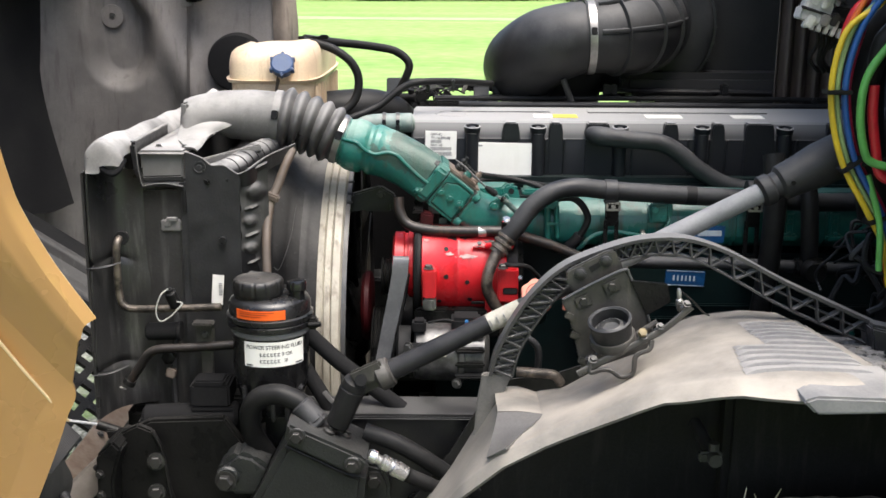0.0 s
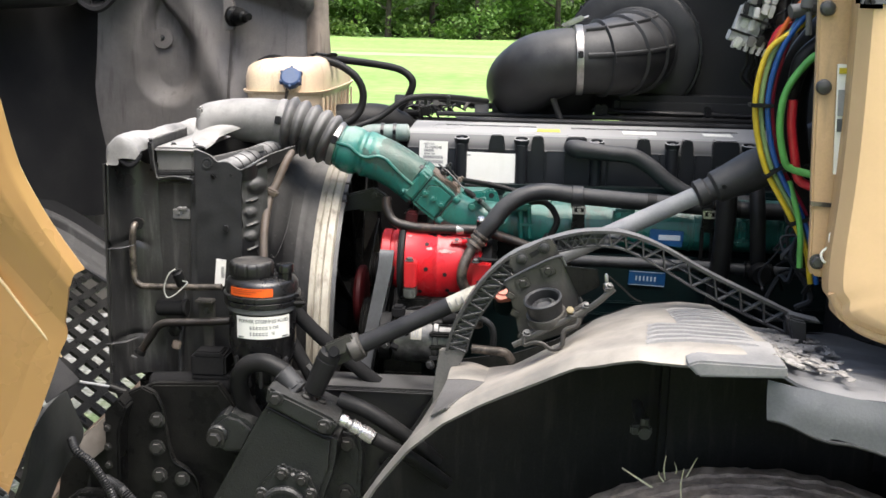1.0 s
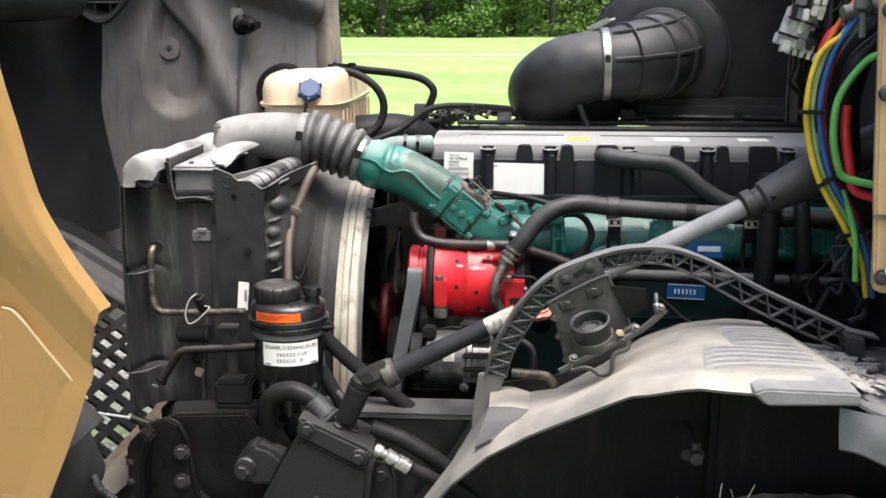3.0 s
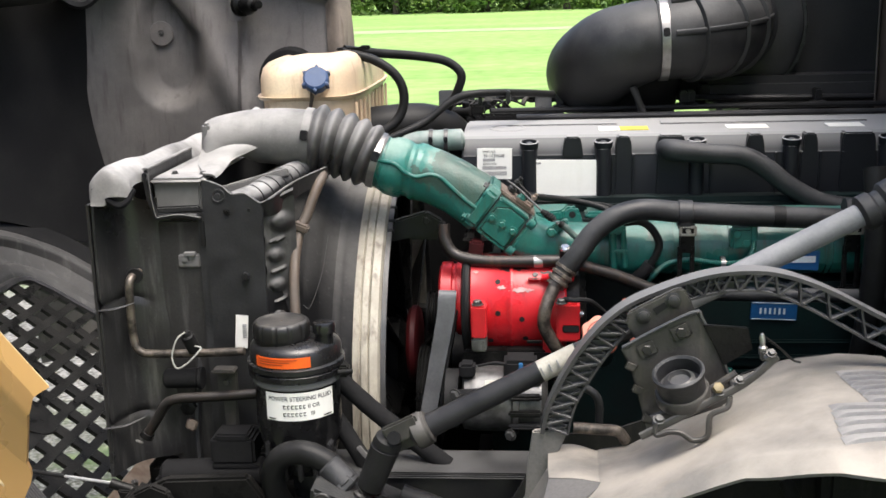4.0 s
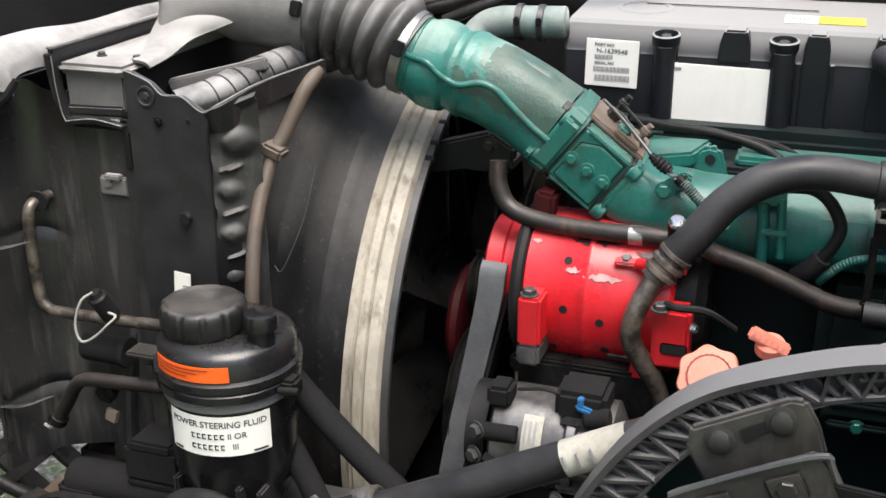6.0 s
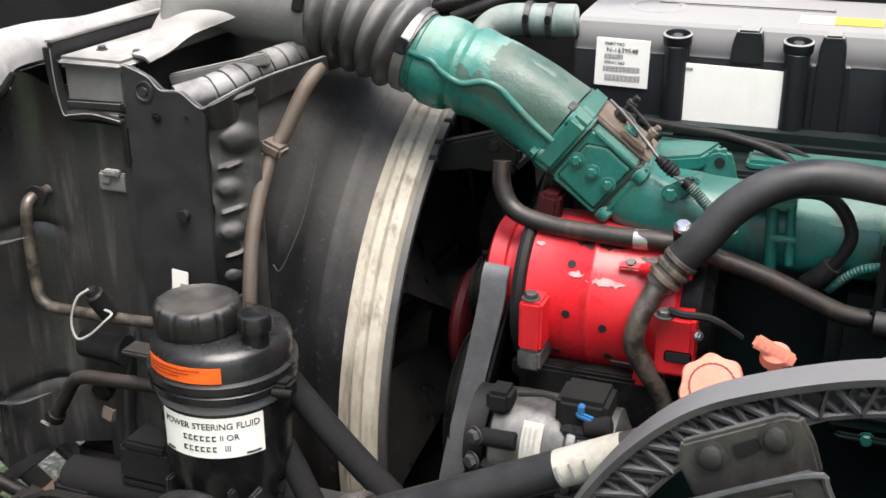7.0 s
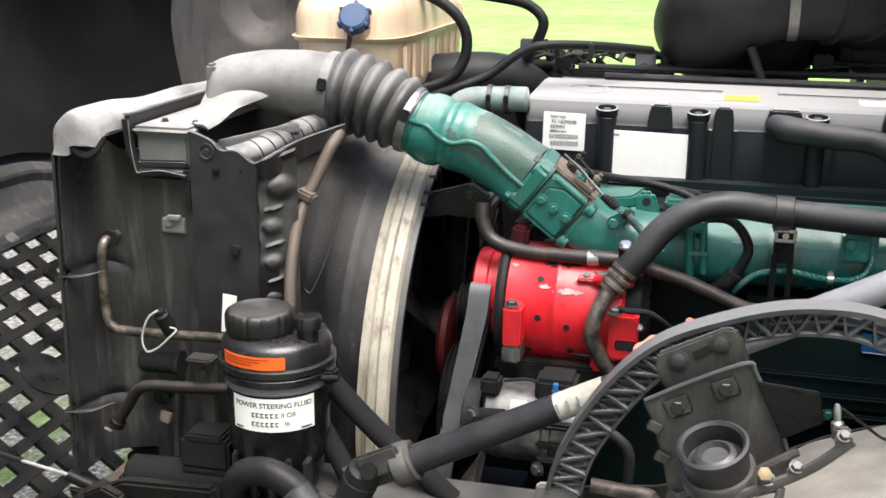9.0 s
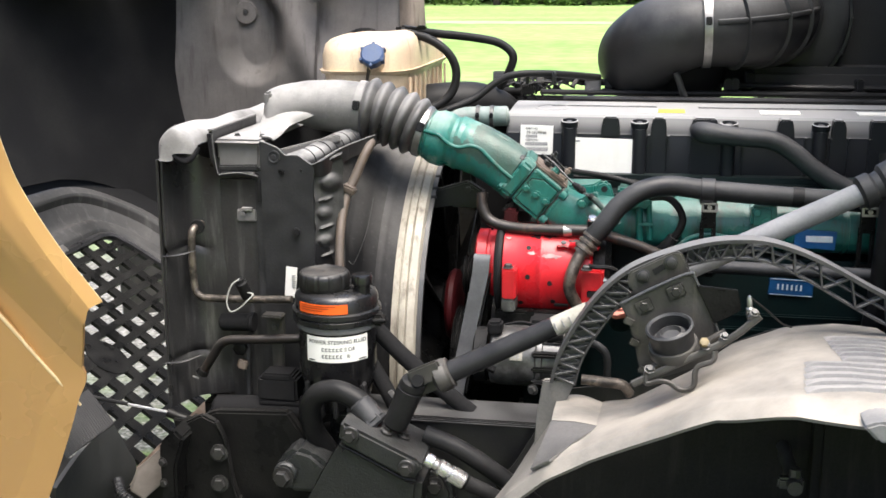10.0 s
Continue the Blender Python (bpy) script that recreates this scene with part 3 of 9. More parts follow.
# ---- chassis of the truck
def chassis():
    ob = thing("truck_chassis", (0.3, 1.7, 0.9), "black oily steel truck frame rail with bolted plates", "chassis")
    for y in (1.69, 2.52):
        part("frame_rail", merge(box((0.72, y + 0.004, 0.93), (2.0, 0.012, 0.25), 0.002), box((0.72, y + 0.04, 1.05), (2.0, 0.09, 0.014), 0.006, seg=3), box((0.72, y + 0.04, 0.81), (2.0, 0.09, 0.014), 0.004)), M_RAIL, ob)
    part("crossmember", rod((-0.30, 1.7, 0.93), (-0.30, 2.52, 0.93), 0.06), M_DARKMET, ob)
    part("front_plate", prism([(-0.53, 0.70), (-0.53, 1.02), (-0.46, 1.055), (-0.34, 1.06), (-0.30, 1.0), (-0.29, 0.70)], 1.66, 1.68, bevel=0.004), M_DARKMET, ob)
    part("corner_bracket", prism([(-0.505, 1.040), (-0.475, 1.055), (-0.452, 1.045), (-0.438, 1.014), (-0.429, 0.945), (-0.420, 0.915), (-0.394, 0.899), (-0.374, 0.863), (-0.36, 0.70), (-0.515, 0.70)], 1.640, 1.656, bevel=0.003), M_DARKMET, ob)
    part("bracket_edge", sweep([(-0.452, 1.639, 1.045), (-0.438, 1.639, 1.014), (-0.429, 1.639, 0.945), (-0.420, 1.639, 0.915), (-0.394, 1.639, 0.899), (-0.374, 1.639, 0.863), (-0.36, 1.639, 0.70)], 0.0022, n=8, res=4), M_DARKMET, ob)
    for x, z in ((-0.447, 0.995), (-0.449, 0.942), (-0.446, 0.889), (-0.404, 0.884), (-0.448, 0.843), (-0.40, 0.83)):
        part("washer", rod((x, 1.641, z), (x, 1.637, z), 0.0145, 20, 0.001), M_DARKMET, ob)
        bolt(ob, (x, 1.637, z), (0.1, -1, 0.1), 1.5, me=GRIMEBOLT)
    part("splash_plate", prism([(-0.70, 0.60), (-0.665, 0.875), (-0.60, 0.905), (-0.525, 0.945), (-0.525, 0.60)], 1.715, 1.73, bevel=0.004), M_DARKMET, ob)
    part("inner_gusset", prism([(-0.60, 0.86), (-0.548, 0.90), (-0.535, 0.885), (-0.56, 0.845), (-0.615, 0.80)], 1.69, 1.70, bevel=0.002), M_HOSE, ob, "dusty grey gusset")
    part("plate_edge", prism([(-0.535, 0.70), (-0.51, 0.70), (-0.505, 0.98), (-0.49, 1.03), (-0.505, 1.045), (-0.53, 1.02)], 1.60, 1.665, bevel=0.004), M_DARKMET, ob)
    for z in (0.99, 0.955, 0.92, 0.885, 0.85, 0.815):
        bolt(ob, (-0.525, 1.60, z), (-0.2, -1, 0), 0.8, me=GRIMEBOLT)
    bolt(ob, (0.432, 1.682, 1.013), size=2.2, me=GRIMEBOLT)
    bolt(ob, (0.02, 1.684, 0.98), size=1.2, me=GRIMEBOLT)
    bolt(ob, (0.62, 1.682, 0.95), size=1.6, me=GRIMEBOLT)
    part("front_crossmember", box((-0.55, 2.1, 0.86), (0.07, 0.9, 0.16), 0.008), M_DARKMET, ob)
    part("oil_pan", box((0.45, 2.2, 0.72), (1.0, 0.36, 0.3), 0.03), M_DARKMET, ob)
    part("front_bar", bmesh_at(box((0, 0, 0), (0.055, 1.3, 0.03), 0.004), Matrix.Translation((-0.712, 2.30, 0.800)) @ Matrix.Rotation(radians(37), 4, "Y")), M_RUST, ob, "rusty grey bar")
    for y in (1.80, 1.95, 2.15):
        bolt(ob, (-0.705, y, 0.818), (0.6, 0, 0.8), size=0.8)
    part("slanted_plate", plate3d([(-0.589, 1.636, 0.958), (-0.526, 1.690, 1.012), (-0.505, 1.69, 0.992), (-0.512, 1.685, 0.965), (-0.578, 1.630, 0.910), (-0.60, 1.628, 0.925)], (0.65, -0.75, 0.05), 0.008, 0.002), M_NETPANEL, ob, "dusty brown slanted plate")
    part("plate_hole", rod((-0.548, 1.650, 0.978), (-0.545, 1.6465, 0.978), 0.005, 8), M_INK, ob)
    part("tow_bracket", prism([(-0.64, 0.62), (-0.66, 0.80), (-0.59, 0.86), (-0.53, 0.86), (-0.53, 0.62)], 1.60, 1.64, bevel=0.006), M_DARKMET, ob)


chassis()


def far_side():
    # Unseen black sheets, added so gaps past the engine stay dark.
    ob = thing("far_side_blackout", (0.45, 2.9, 0.9), "unseen black sheets that keep the far side of the engine bay dark", "fender")
    part("blackout_wall", box((0.35, 2.66, 0.95), (1.3, 0.02, 0.62), 0.005), M_BLACKFELT, ob)
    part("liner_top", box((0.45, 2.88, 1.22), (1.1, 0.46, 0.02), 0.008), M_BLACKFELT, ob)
    # More black sheets, added to hide bright ground below the engine.
    gd = thing("underside_blackout", (-0.05, 2.2, 0.62), "added black sheets that keep the gaps under the engine dark", "guard")
    part("blackout_pan", box((0.3, 2.32, 0.60), (1.9, 1.36, 0.02), 0.005), M_BLACKFELT, gd)
    part("blackout_side", box((-0.12, 2.62, 1.05), (0.5, 0.02, 0.82), 0.005), M_BLACKFELT, gd)
    part("hanger", box((0.1, 1.78, 0.72), (0.04, 0.03, 0.25), 0.004), M_DARKMET, gd)


far_side()


def conduit(pts, r=0.007):
    ob = thing("conduit", pts[0], "black corrugated wiring conduit hanging by the frame", "conduit")
    part("tube", sweep(pts, r, n=10, res=24, wave=lambda s: 1 + 0.14 * math.sin(s * 1500)), M_PLASTIC, ob)


conduit([(-0.535, 1.47, 1.02), (-0.519, 1.45, 1.008), (-0.495, 1.45, 0.988), (-0.473, 1.45, 0.955), (-0.459, 1.45, 0.92), (-0.45, 1.46, 0.83)])
conduit([(-0.50, 1.52, 0.93), (-0.46, 1.50, 0.915), (-0.435, 1.50, 0.87), (-0.43, 1.5, 0.78)], 0.009)


def stay_rod():
    ob = thing("stay_rod", (-0.56, 1.70, 1.02), "thin bright steel hood stay cable with a black end fitting", "cable")
    part("cable", rod((-0.554, 1.697, 1.032), (-0.634, 1.709, 1.037), 0.0024, 8), surf("bright_cable", (0.45, 0.45, 0.44), None, 0.35, 0.3, bump=0), ob, "bright bare cable end")
    part("sheath", sweep([(-0.630, 1.7085, 1.037), (-0.76, 1.728, 1.045), (-0.92, 1.752, 1.055)], 0.0034, n=8, res=4), M_RUBBER, ob, "black cable sheath")
    part("end_fitting", merge(rod((-0.556, 1.697, 1.032), (-0.51, 1.70, 1.015), 0.008, 14), box((-0.50, 1.69, 1.012), (0.05, 0.04, 0.03), 0.008, (0, 20, 0)), prism([(-0.53, 1.04), (-0.47, 1.035), (-0.44, 1.00), (-0.45, 0.985), (-0.52, 1.0)], 1.655, 1.662, bevel=0.002)), M_DARKMET, ob)


stay_rod()

# ---- engine hood, tilted forward
def hood():
    ob = thing("engine_hood", (-0.9, 2.1, 0.7), "tan truck engine hood tilted forward with dark dusty inside", "hood")
    face = Vector((-0.45, 1, 0.30)).normalized()
    edge = [(-0.405, 0.985, 1.90), (-0.414, 1.005, 1.769), (-0.424, 1.022, 1.695), (-0.418, 1.050, 1.606), (-0.414, 1.064, 1.558), (-0.408, 1.076, 1.521), (-0.388, 1.100, 1.459), (-0.360, 1.128, 1.394)]
    rim = [(x - 0.007, y - 0.012, z - 0.003) for x, y, z in edge]
    flare = [(-0.46, 0.955, 1.87), (-0.462, 0.972, 1.75), (-0.468, 0.99, 1.675), (-0.462, 1.02, 1.59), (-0.452, 1.04, 1.535), (-0.438, 1.06, 1.49), (-0.412, 1.092, 1.43), (-0.377, 1.124, 1.36)]
    valley = [(-0.52, 0.967, 1.85), (-0.512, 0.990, 1.73), (-0.508, 1.010, 1.65), (-0.50, 1.036, 1.57), (-0.488, 1.056, 1.51), (-0.468, 1.078, 1.455), (-0.435, 1.107, 1.395), (-0.390, 1.139, 1.318)]
    part("arch_flare", rows_sheet([edge, rim, [Vector(a).lerp(Vector(b), 0.5) + Vector((0, -0.003, 0)) for a, b in zip(rim, flare)], flare, valley], 90, 32, 0.006, soft=False), M_TAN, ob, angle=24)
    # Lighter bead drawn as the highlight along the lip.
    part("edge_bead", sweep([Vector(q) + Vector((0.001, -0.002, 0)) for q in edge], [0.0034] * len(edge), n=8, res=8), M_SHEENTAN, ob, "pale bead painted as the sky's reflection on the rolled edge")
    chips = random.Random(14)
    for k in range(16):
        q = Vector(rim[k % 4]).lerp(Vector(rim[k % 4 + 1]), chips.random()) + Vector((-0.012 * chips.random() - 0.002, -0.0045, 0))
        part("paint_chip", box(q, (chips.uniform(0.002, 0.005), 0.002, chips.uniform(0.003, 0.009)), 0.0005), M_CREAM, ob)
    side = valley + [(-0.402, 1.144, 1.275), (-0.434, 1.153, 1.199), (-0.494, 1.165, 1.068), (-0.55, 1.18, 0.93)]
    outer = [(-1.0, 0.95, 1.85), (-1.0, 0.95, 1.73), (-1.0, 0.955, 1.65), (-1.0, 0.96, 1.57), (-1.0, 0.965, 1.51), (-1.0, 0.97, 1.455), (-1.0, 0.975, 1.395), (-1.0, 0.98, 1.30), (-1.0, 0.99, 1.22), (-1.0, 1.0, 1.12), (-1.0, 1.01, 1.02), (-1.0, 1.02, 0.9)]
    part("fender_side", rows_sheet([side, outer], 80, 12, 0.006, soft=False), M_TAN, ob)
    pan = [(-0.465, 1.078, 1.403), (-0.477, 1.074, 1.397), (-0.4845, 1.076, 1.376), (-0.490, 1.079, 1.360), (-0.55, 1.104, 1.188), (-0.496, 1.163, 1.072), (-0.436, 1.152, 1.199), (-0.404, 1.143, 1.277), (-0.452, 1.087, 1.393)]
    part("corner_panel", plate3d([Vector(q) + face * 0.006 for q in pan], -face, 0.0075, 0.0012), M_TAN, ob)
    part("panel_seam", sweep([Vector(q) - face * 0.0004 for q in ((-0.5515, 1.103, 1.186), (-0.522, 1.091, 1.272), (-0.4915, 1.078, 1.361), (-0.4855, 1.075, 1.378), (-0.478, 1.073, 1.398), (-0.468, 1.076, 1.4055))], 0.0011, n=8, res=5), M_SEAM, ob, "dark open panel seam")
    # Pale ridge drawn as the highlight on the panel crease.
    part("panel_ridge", sweep([Vector(q) - face * 0.0004 for q in ((-0.466, 1.077, 1.404), (-0.454, 1.086, 1.3935), (-0.430, 1.114, 1.336), (-0.401, 1.1455, 1.270))], [0.0012, 0.0020, 0.0018, 0.0016], n=8, res=5), M_SHEENTAN, ob)
    part("marker_lamp", plate3d([Vector(q) + face * 0.004 for q in ((-0.562, 1.098, 1.185), (-0.553, 1.106, 1.173), (-0.513, 1.150, 1.091), (-0.53, 1.165, 1.03), (-0.60, 1.132, 1.03), (-0.585, 1.12, 1.09))], -face, 0.012, 0.004), M_AMBER, ob, "amber side marker lamp lens")
    part("lamp_reflector", plate3d([Vector(q) - face * 0.004 for q in ((-0.522, 1.142, 1.102), (-0.503, 1.153, 1.095), (-0.514, 1.160, 1.052), (-0.536, 1.148, 1.056))], -face, 0.004, 0.001), surf("brown_amber_lens", (0.26, 0.05, 0.01), (0.2, 0.035, 0.008), 0.3, bump=0.1), ob, "dark reflector behind the lens")
    part("lamp_gap", sweep([(-0.575, 1.083, 1.204), (-0.545, 1.10, 1.178), (-0.508, 1.142, 1.086), (-0.497, 1.155, 1.066)], 0.004, n=8, res=2), M_INK, ob)
    part("lamp_housing", plate3d([Vector(q) for q in ((-0.510, 1.150, 1.088), (-0.494, 1.165, 1.066), (-0.535, 1.18, 0.95), (-0.56, 1.17, 0.95))], -face, 0.01, 0.003), M_SKIRT, ob)
    # rubber skirt behind the corner
    part("rubber_flap", rows_sheet([[(-0.49, 1.22, 1.13), (-0.519, 1.329, 1.121), (-0.545, 1.43, 1.105), (-0.567, 1.519, 1.084)], [(-0.50, 1.22, 1.07), (-0.527, 1.35, 1.065), (-0.550, 1.46, 1.05), (-0.568, 1.557, 1.03)], [(-0.515, 1.22, 1.03), (-0.538, 1.37, 1.02), (-0.556, 1.49, 1.0), (-0.570, 1.585, 0.978)], [(-0.535, 1.22, 0.98), (-0.548, 1.34, 0.97), (-0.555, 1.42, 0.965), (-0.562, 1.47, 0.955)], [(-0.56, 1.22, 0.90), (-0.562, 1.30, 0.90), (-0.565, 1.34, 0.895), (-0.565, 1.37, 0.89)]], 30, 40, 0.006), M_FLAP, ob, "dark grey folded rubber flap")
    pa, pb, pc, pd = Vector((-0.500, 1.345, 1.207)), Vector((-0.444, 1.30, 1.184)), Vector((-0.452, 1.165, 1.245)), Vector((-0.430, 1.162, 1.200))

    def strap(u, v):
        q = pa.lerp(pb, u).lerp(pc.lerp(pd, u), v)
        return q + Vector((0.3, -0.3, 0.9)) * 0.0016 * math.sin(v * 2 * math.pi * 22)
    part("ribbed_strap", sheet(strap, 6, 176, 0.003), M_FIREWALL, ob, "ribbed black rubber strap")
    # inside: dark lining, far fender, near fender lining
    # Last row runs on over the far fender in place of its shadow.
    part("lining", rows_sheet([[(-1.16, 1.1, 1.24), (-1.23, 1.1, 1.5), (-1.25, 1.1, 1.9), (-1.12, 1.1, 2.35)], [(-1.22, 1.8, 1.24), (-1.30, 1.8, 1.5), (-1.32, 1.8, 1.9), (-1.2, 1.8, 2.35)], [(-1.22, 2.6, 1.24), (-1.30, 2.6, 1.5), (-1.32, 2.6, 1.9), (-1.2, 2.6, 2.35)], [(-1.13, 3.0, 1.1), (-1.17, 3.0, 1.5), (-1.16, 3.0, 1.9), (-1.08, 3.0, 2.35)], [(-1.07, 3.14, 1.1), (-1.135, 3.14, 1.42), (-1.125, 3.14, 1.62), (-1.08, 3.14, 2.35)]], 20, 20, 0.006), M_BLACKFELT, ob, "black lining")
    far_in = []
    for x, y in ((-1.30, 3.02), (-1.20, 3.10), (-1.10, 3.18), (-0.98, 3.21), (-0.8, 3.22), (-0.6, 3.22), (-0.50, 3.22), (-0.465, 3.25)):
        far_in.append([(x, y + 0.02, 0.75), (x, y + 0.02, 1.15), (x + 0.01, y, 1.45), (x, y + 0.02, 1.75), (x + 0.02, y, 2.35)])

    def step(k):
        k = min(1, max(0, k))
        return k * k * (3 - 2 * k)

    def wall(o):
        # a drop-shaped hollow, a slanting shelf, low swellings
        w = 0.020 + 0.070 * step((1.785 - o.z) / 0.20)
        d = math.hypot((o.x + 0.925 + 0.30 * max(0, o.z - 1.62)) / w, max(0, abs(o.z - 1.60) - 0.07) / 0.10)
        y = 0.050 * step((1.2 - d) / 0.65)
        y -= 0.07 * step((o.z - (1.785 - 0.33 * (o.x + 0.82))) / 0.09)
        y -= 0.03 * math.exp(-((o.x + 0.80 + 0.4 * (o.z - 1.6)) / 0.05) ** 2)
        y -= 0.025 * step((o.x + 0.735) / 0.02)
        return o + Vector((0, y + 0.018 * noise.noise(o * 4), 0))
    bm = rows_sheet(far_in, 200, 240, 0.0)
    for v in bm.verts:
        v.co = wall(v.co)
    thicken(bm, 0.006)
    part("far_fender", bm, M_LINER, ob, "grey dusty fibreglass fender inside")
    part("fender_rim", rows_sheet([[(-0.50, 3.2, 0.9), (-0.485, 3.2, 1.54), (-0.49, 3.2, 1.8), (-0.475, 3.2, 2.3)], [(-0.465, 3.185, 0.9), (-0.448, 3.185, 1.54), (-0.455, 3.185, 1.8), (-0.44, 3.185, 2.3)], [(-0.44, 3.23, 0.9), (-0.424, 3.23, 1.54), (-0.432, 3.23, 1.8), (-0.41, 3.23, 2.3)]], 60, 14, 0.004, jig=0.012), M_RIM, ob, "weathered brown fender edge")
    part("bolt_boss", lathe([(0.034, 0), (0.032, 0.003), (0.010, 0.004), (0.008, 0.002), (0, 0.002)], (-0.954, wall(Vector((-0.954, 3.212, 1.623))).y - 0.002, 1.623), (0, -1, 0)), M_LINER, ob)
    bolt(ob, (-0.954, wall(Vector((-0.954, 3.212, 1.623))).y - 0.005, 1.623), size=0.7)
    part("latch_stud", lathe([(0.032, 0), (0.030, 0.010), (0.020, 0.016), (0.027, 0.034), (0.018, 0.06), (0.011, 0.064), (0.011, 0.085), (0, 0.087)], (-0.705, 3.165, 1.695), (0.75, -0.7, 0), 18), M_DARKMET, ob)
    part("stud_plate", prism([(-0.735, 1.65), (-0.735, 1.745), (-0.70, 1.74), (-0.70, 1.655)], 3.155, 3.17, bevel=0.003), M_LINER, ob)
    part("bumper_stud", merge(lathe([(0.018, 0), (0.018, 0.03), (0.026, 0.034), (0.022, 0.06), (0, 0.062)], (-1.16, 2.35, 1.735), (1, -0.3, 0), 16), box((-1.19, 2.36, 1.735), (0.03, 0.05, 0.07), 0.005)), M_DARKMET, ob)
    hole = lathe([(0.0, 0.008), (0.070, 0.008), (0.077, 0.006), (0.081, -0.004), (0.084, -0.05)], (-0.588, 3.160, 1.500), (0, -1, 0), 36)
    part("splash_opening", hole, M_BLACKFELT, ob, "round black opening")
    duct = thing_part_duct(ob)
    return ob


def thing_part_duct(ob):
    c, w = Vector((-1.044, 2.93, 1.787)), Vector((0.12, -1, -0.16)).normalized()
    prof = [(0.070, -0.25), (0.074, -0.03), (0.084, -0.012), (0.086, 0.0), (0.078, 0.008), (0.068, 0.004), (0.064, -0.02), (0.062, -0.2), (0, -0.2)]
    d = part("air_duct", lathe(prof, c, w, 40, wave=lambda a, i: 1 + 0.06 * math.cos(4 * a)), M_PLASTIC, ob, "black air duct with a barred mouth")
    side = w.cross(Vector((0, 0, 1))).normalized()
    up = side.cross(w)
    for k in (0.025, -0.03):
        part("bar", rod(c - side * 0.064 + up * k - w * 0.006, c + side * 0.064 + up * k - w * 0.006, 0.003, 8), M_HOSE, d)
    for k in (-0.03, 0.012):
        part("bar", rod(c + side * k - up * 0.064 - w * 0.006, c + side * k + up * 0.064 - w * 0.006, 0.0025, 8), M_HOSE, d)
    part("duct_pipe", sweep([(-1.42, 2.55, 1.80), (-1.27, 2.64, 1.79), (-1.16, 2.74, 1.79), (-1.09, 2.86, 1.79)], [0.085, 0.085, 0.082, 0.074], n=28), M_HOSE, ob)
    return d


hood()


def grille():
    """The mesh of the tilted nose: a plane that leans, flat bars crossing both ways."""
    ob = thing("grille", (-0.8, 2.0, 0.85), "black diamond mesh grille in the nose of the tilted hood", "grille")
    top, way = Vector((-1.10, 0, 1.09)), Vector((0.80, 0, -0.60)).normalized()
    across, normal = Vector((0, 1, 0)), Vector((0.60, 0, 0.80)).normalized()
    y0, y1, v1 = 1.15, 2.72, 0.455

    def put(y, v, h=0.0):
        return top + across * y + way * v + normal * h
    cells = []
    pitch_y, pitch_v = 0.0755, 0.044
    v = 0.018
    while v < v1:
        cells.append((put(y0, v), put(2.645 + 0.14 * v, v), 0.0180))
        v += pitch_v
    y = 2.410 - 16 * pitch_y
    while y < 2.63:
        cells.append((put(y, -0.02), put(y, v1), 0.030))
        y += pitch_y
    for a, b, w in cells:
        d = (b - a)
        q = Matrix((d.normalized(), normal.cross(d.normalized()), normal)).transposed().to_4x4()
        bm = bmesh.new()
        bmesh.ops.create_cube(bm, size=1.0, matrix=Matrix.Translation((a + b) / 2 + normal * (0.0015 if w < 0.02 else 0)) @ q @ Matrix.Diagonal((d.length, w, 0.008, 1)))
        part("bar", bm, M_DARKMET, ob)
    part("emblem_back", lathe([(0.045, 0), (0.051, 0.002), (0.050, 0.005), (0.0455, 0.005)], put(2.165, 0.246, 0.002), normal, 40), M_DARKMET, ob)
    rim = [put(y0, -0.02), put(1.9, -0.02), put(2.45, -0.023), put(2.60, -0.020), put(2.64, 0.02), put(2.66, 0.10), put(2.69, 0.25), put(2.71, v1)]
    part("grille_rim", sweep(rim, 0.016, n=8, res=6, ell=0.7), M_PLASTIC, ob)
    return ob


grille()


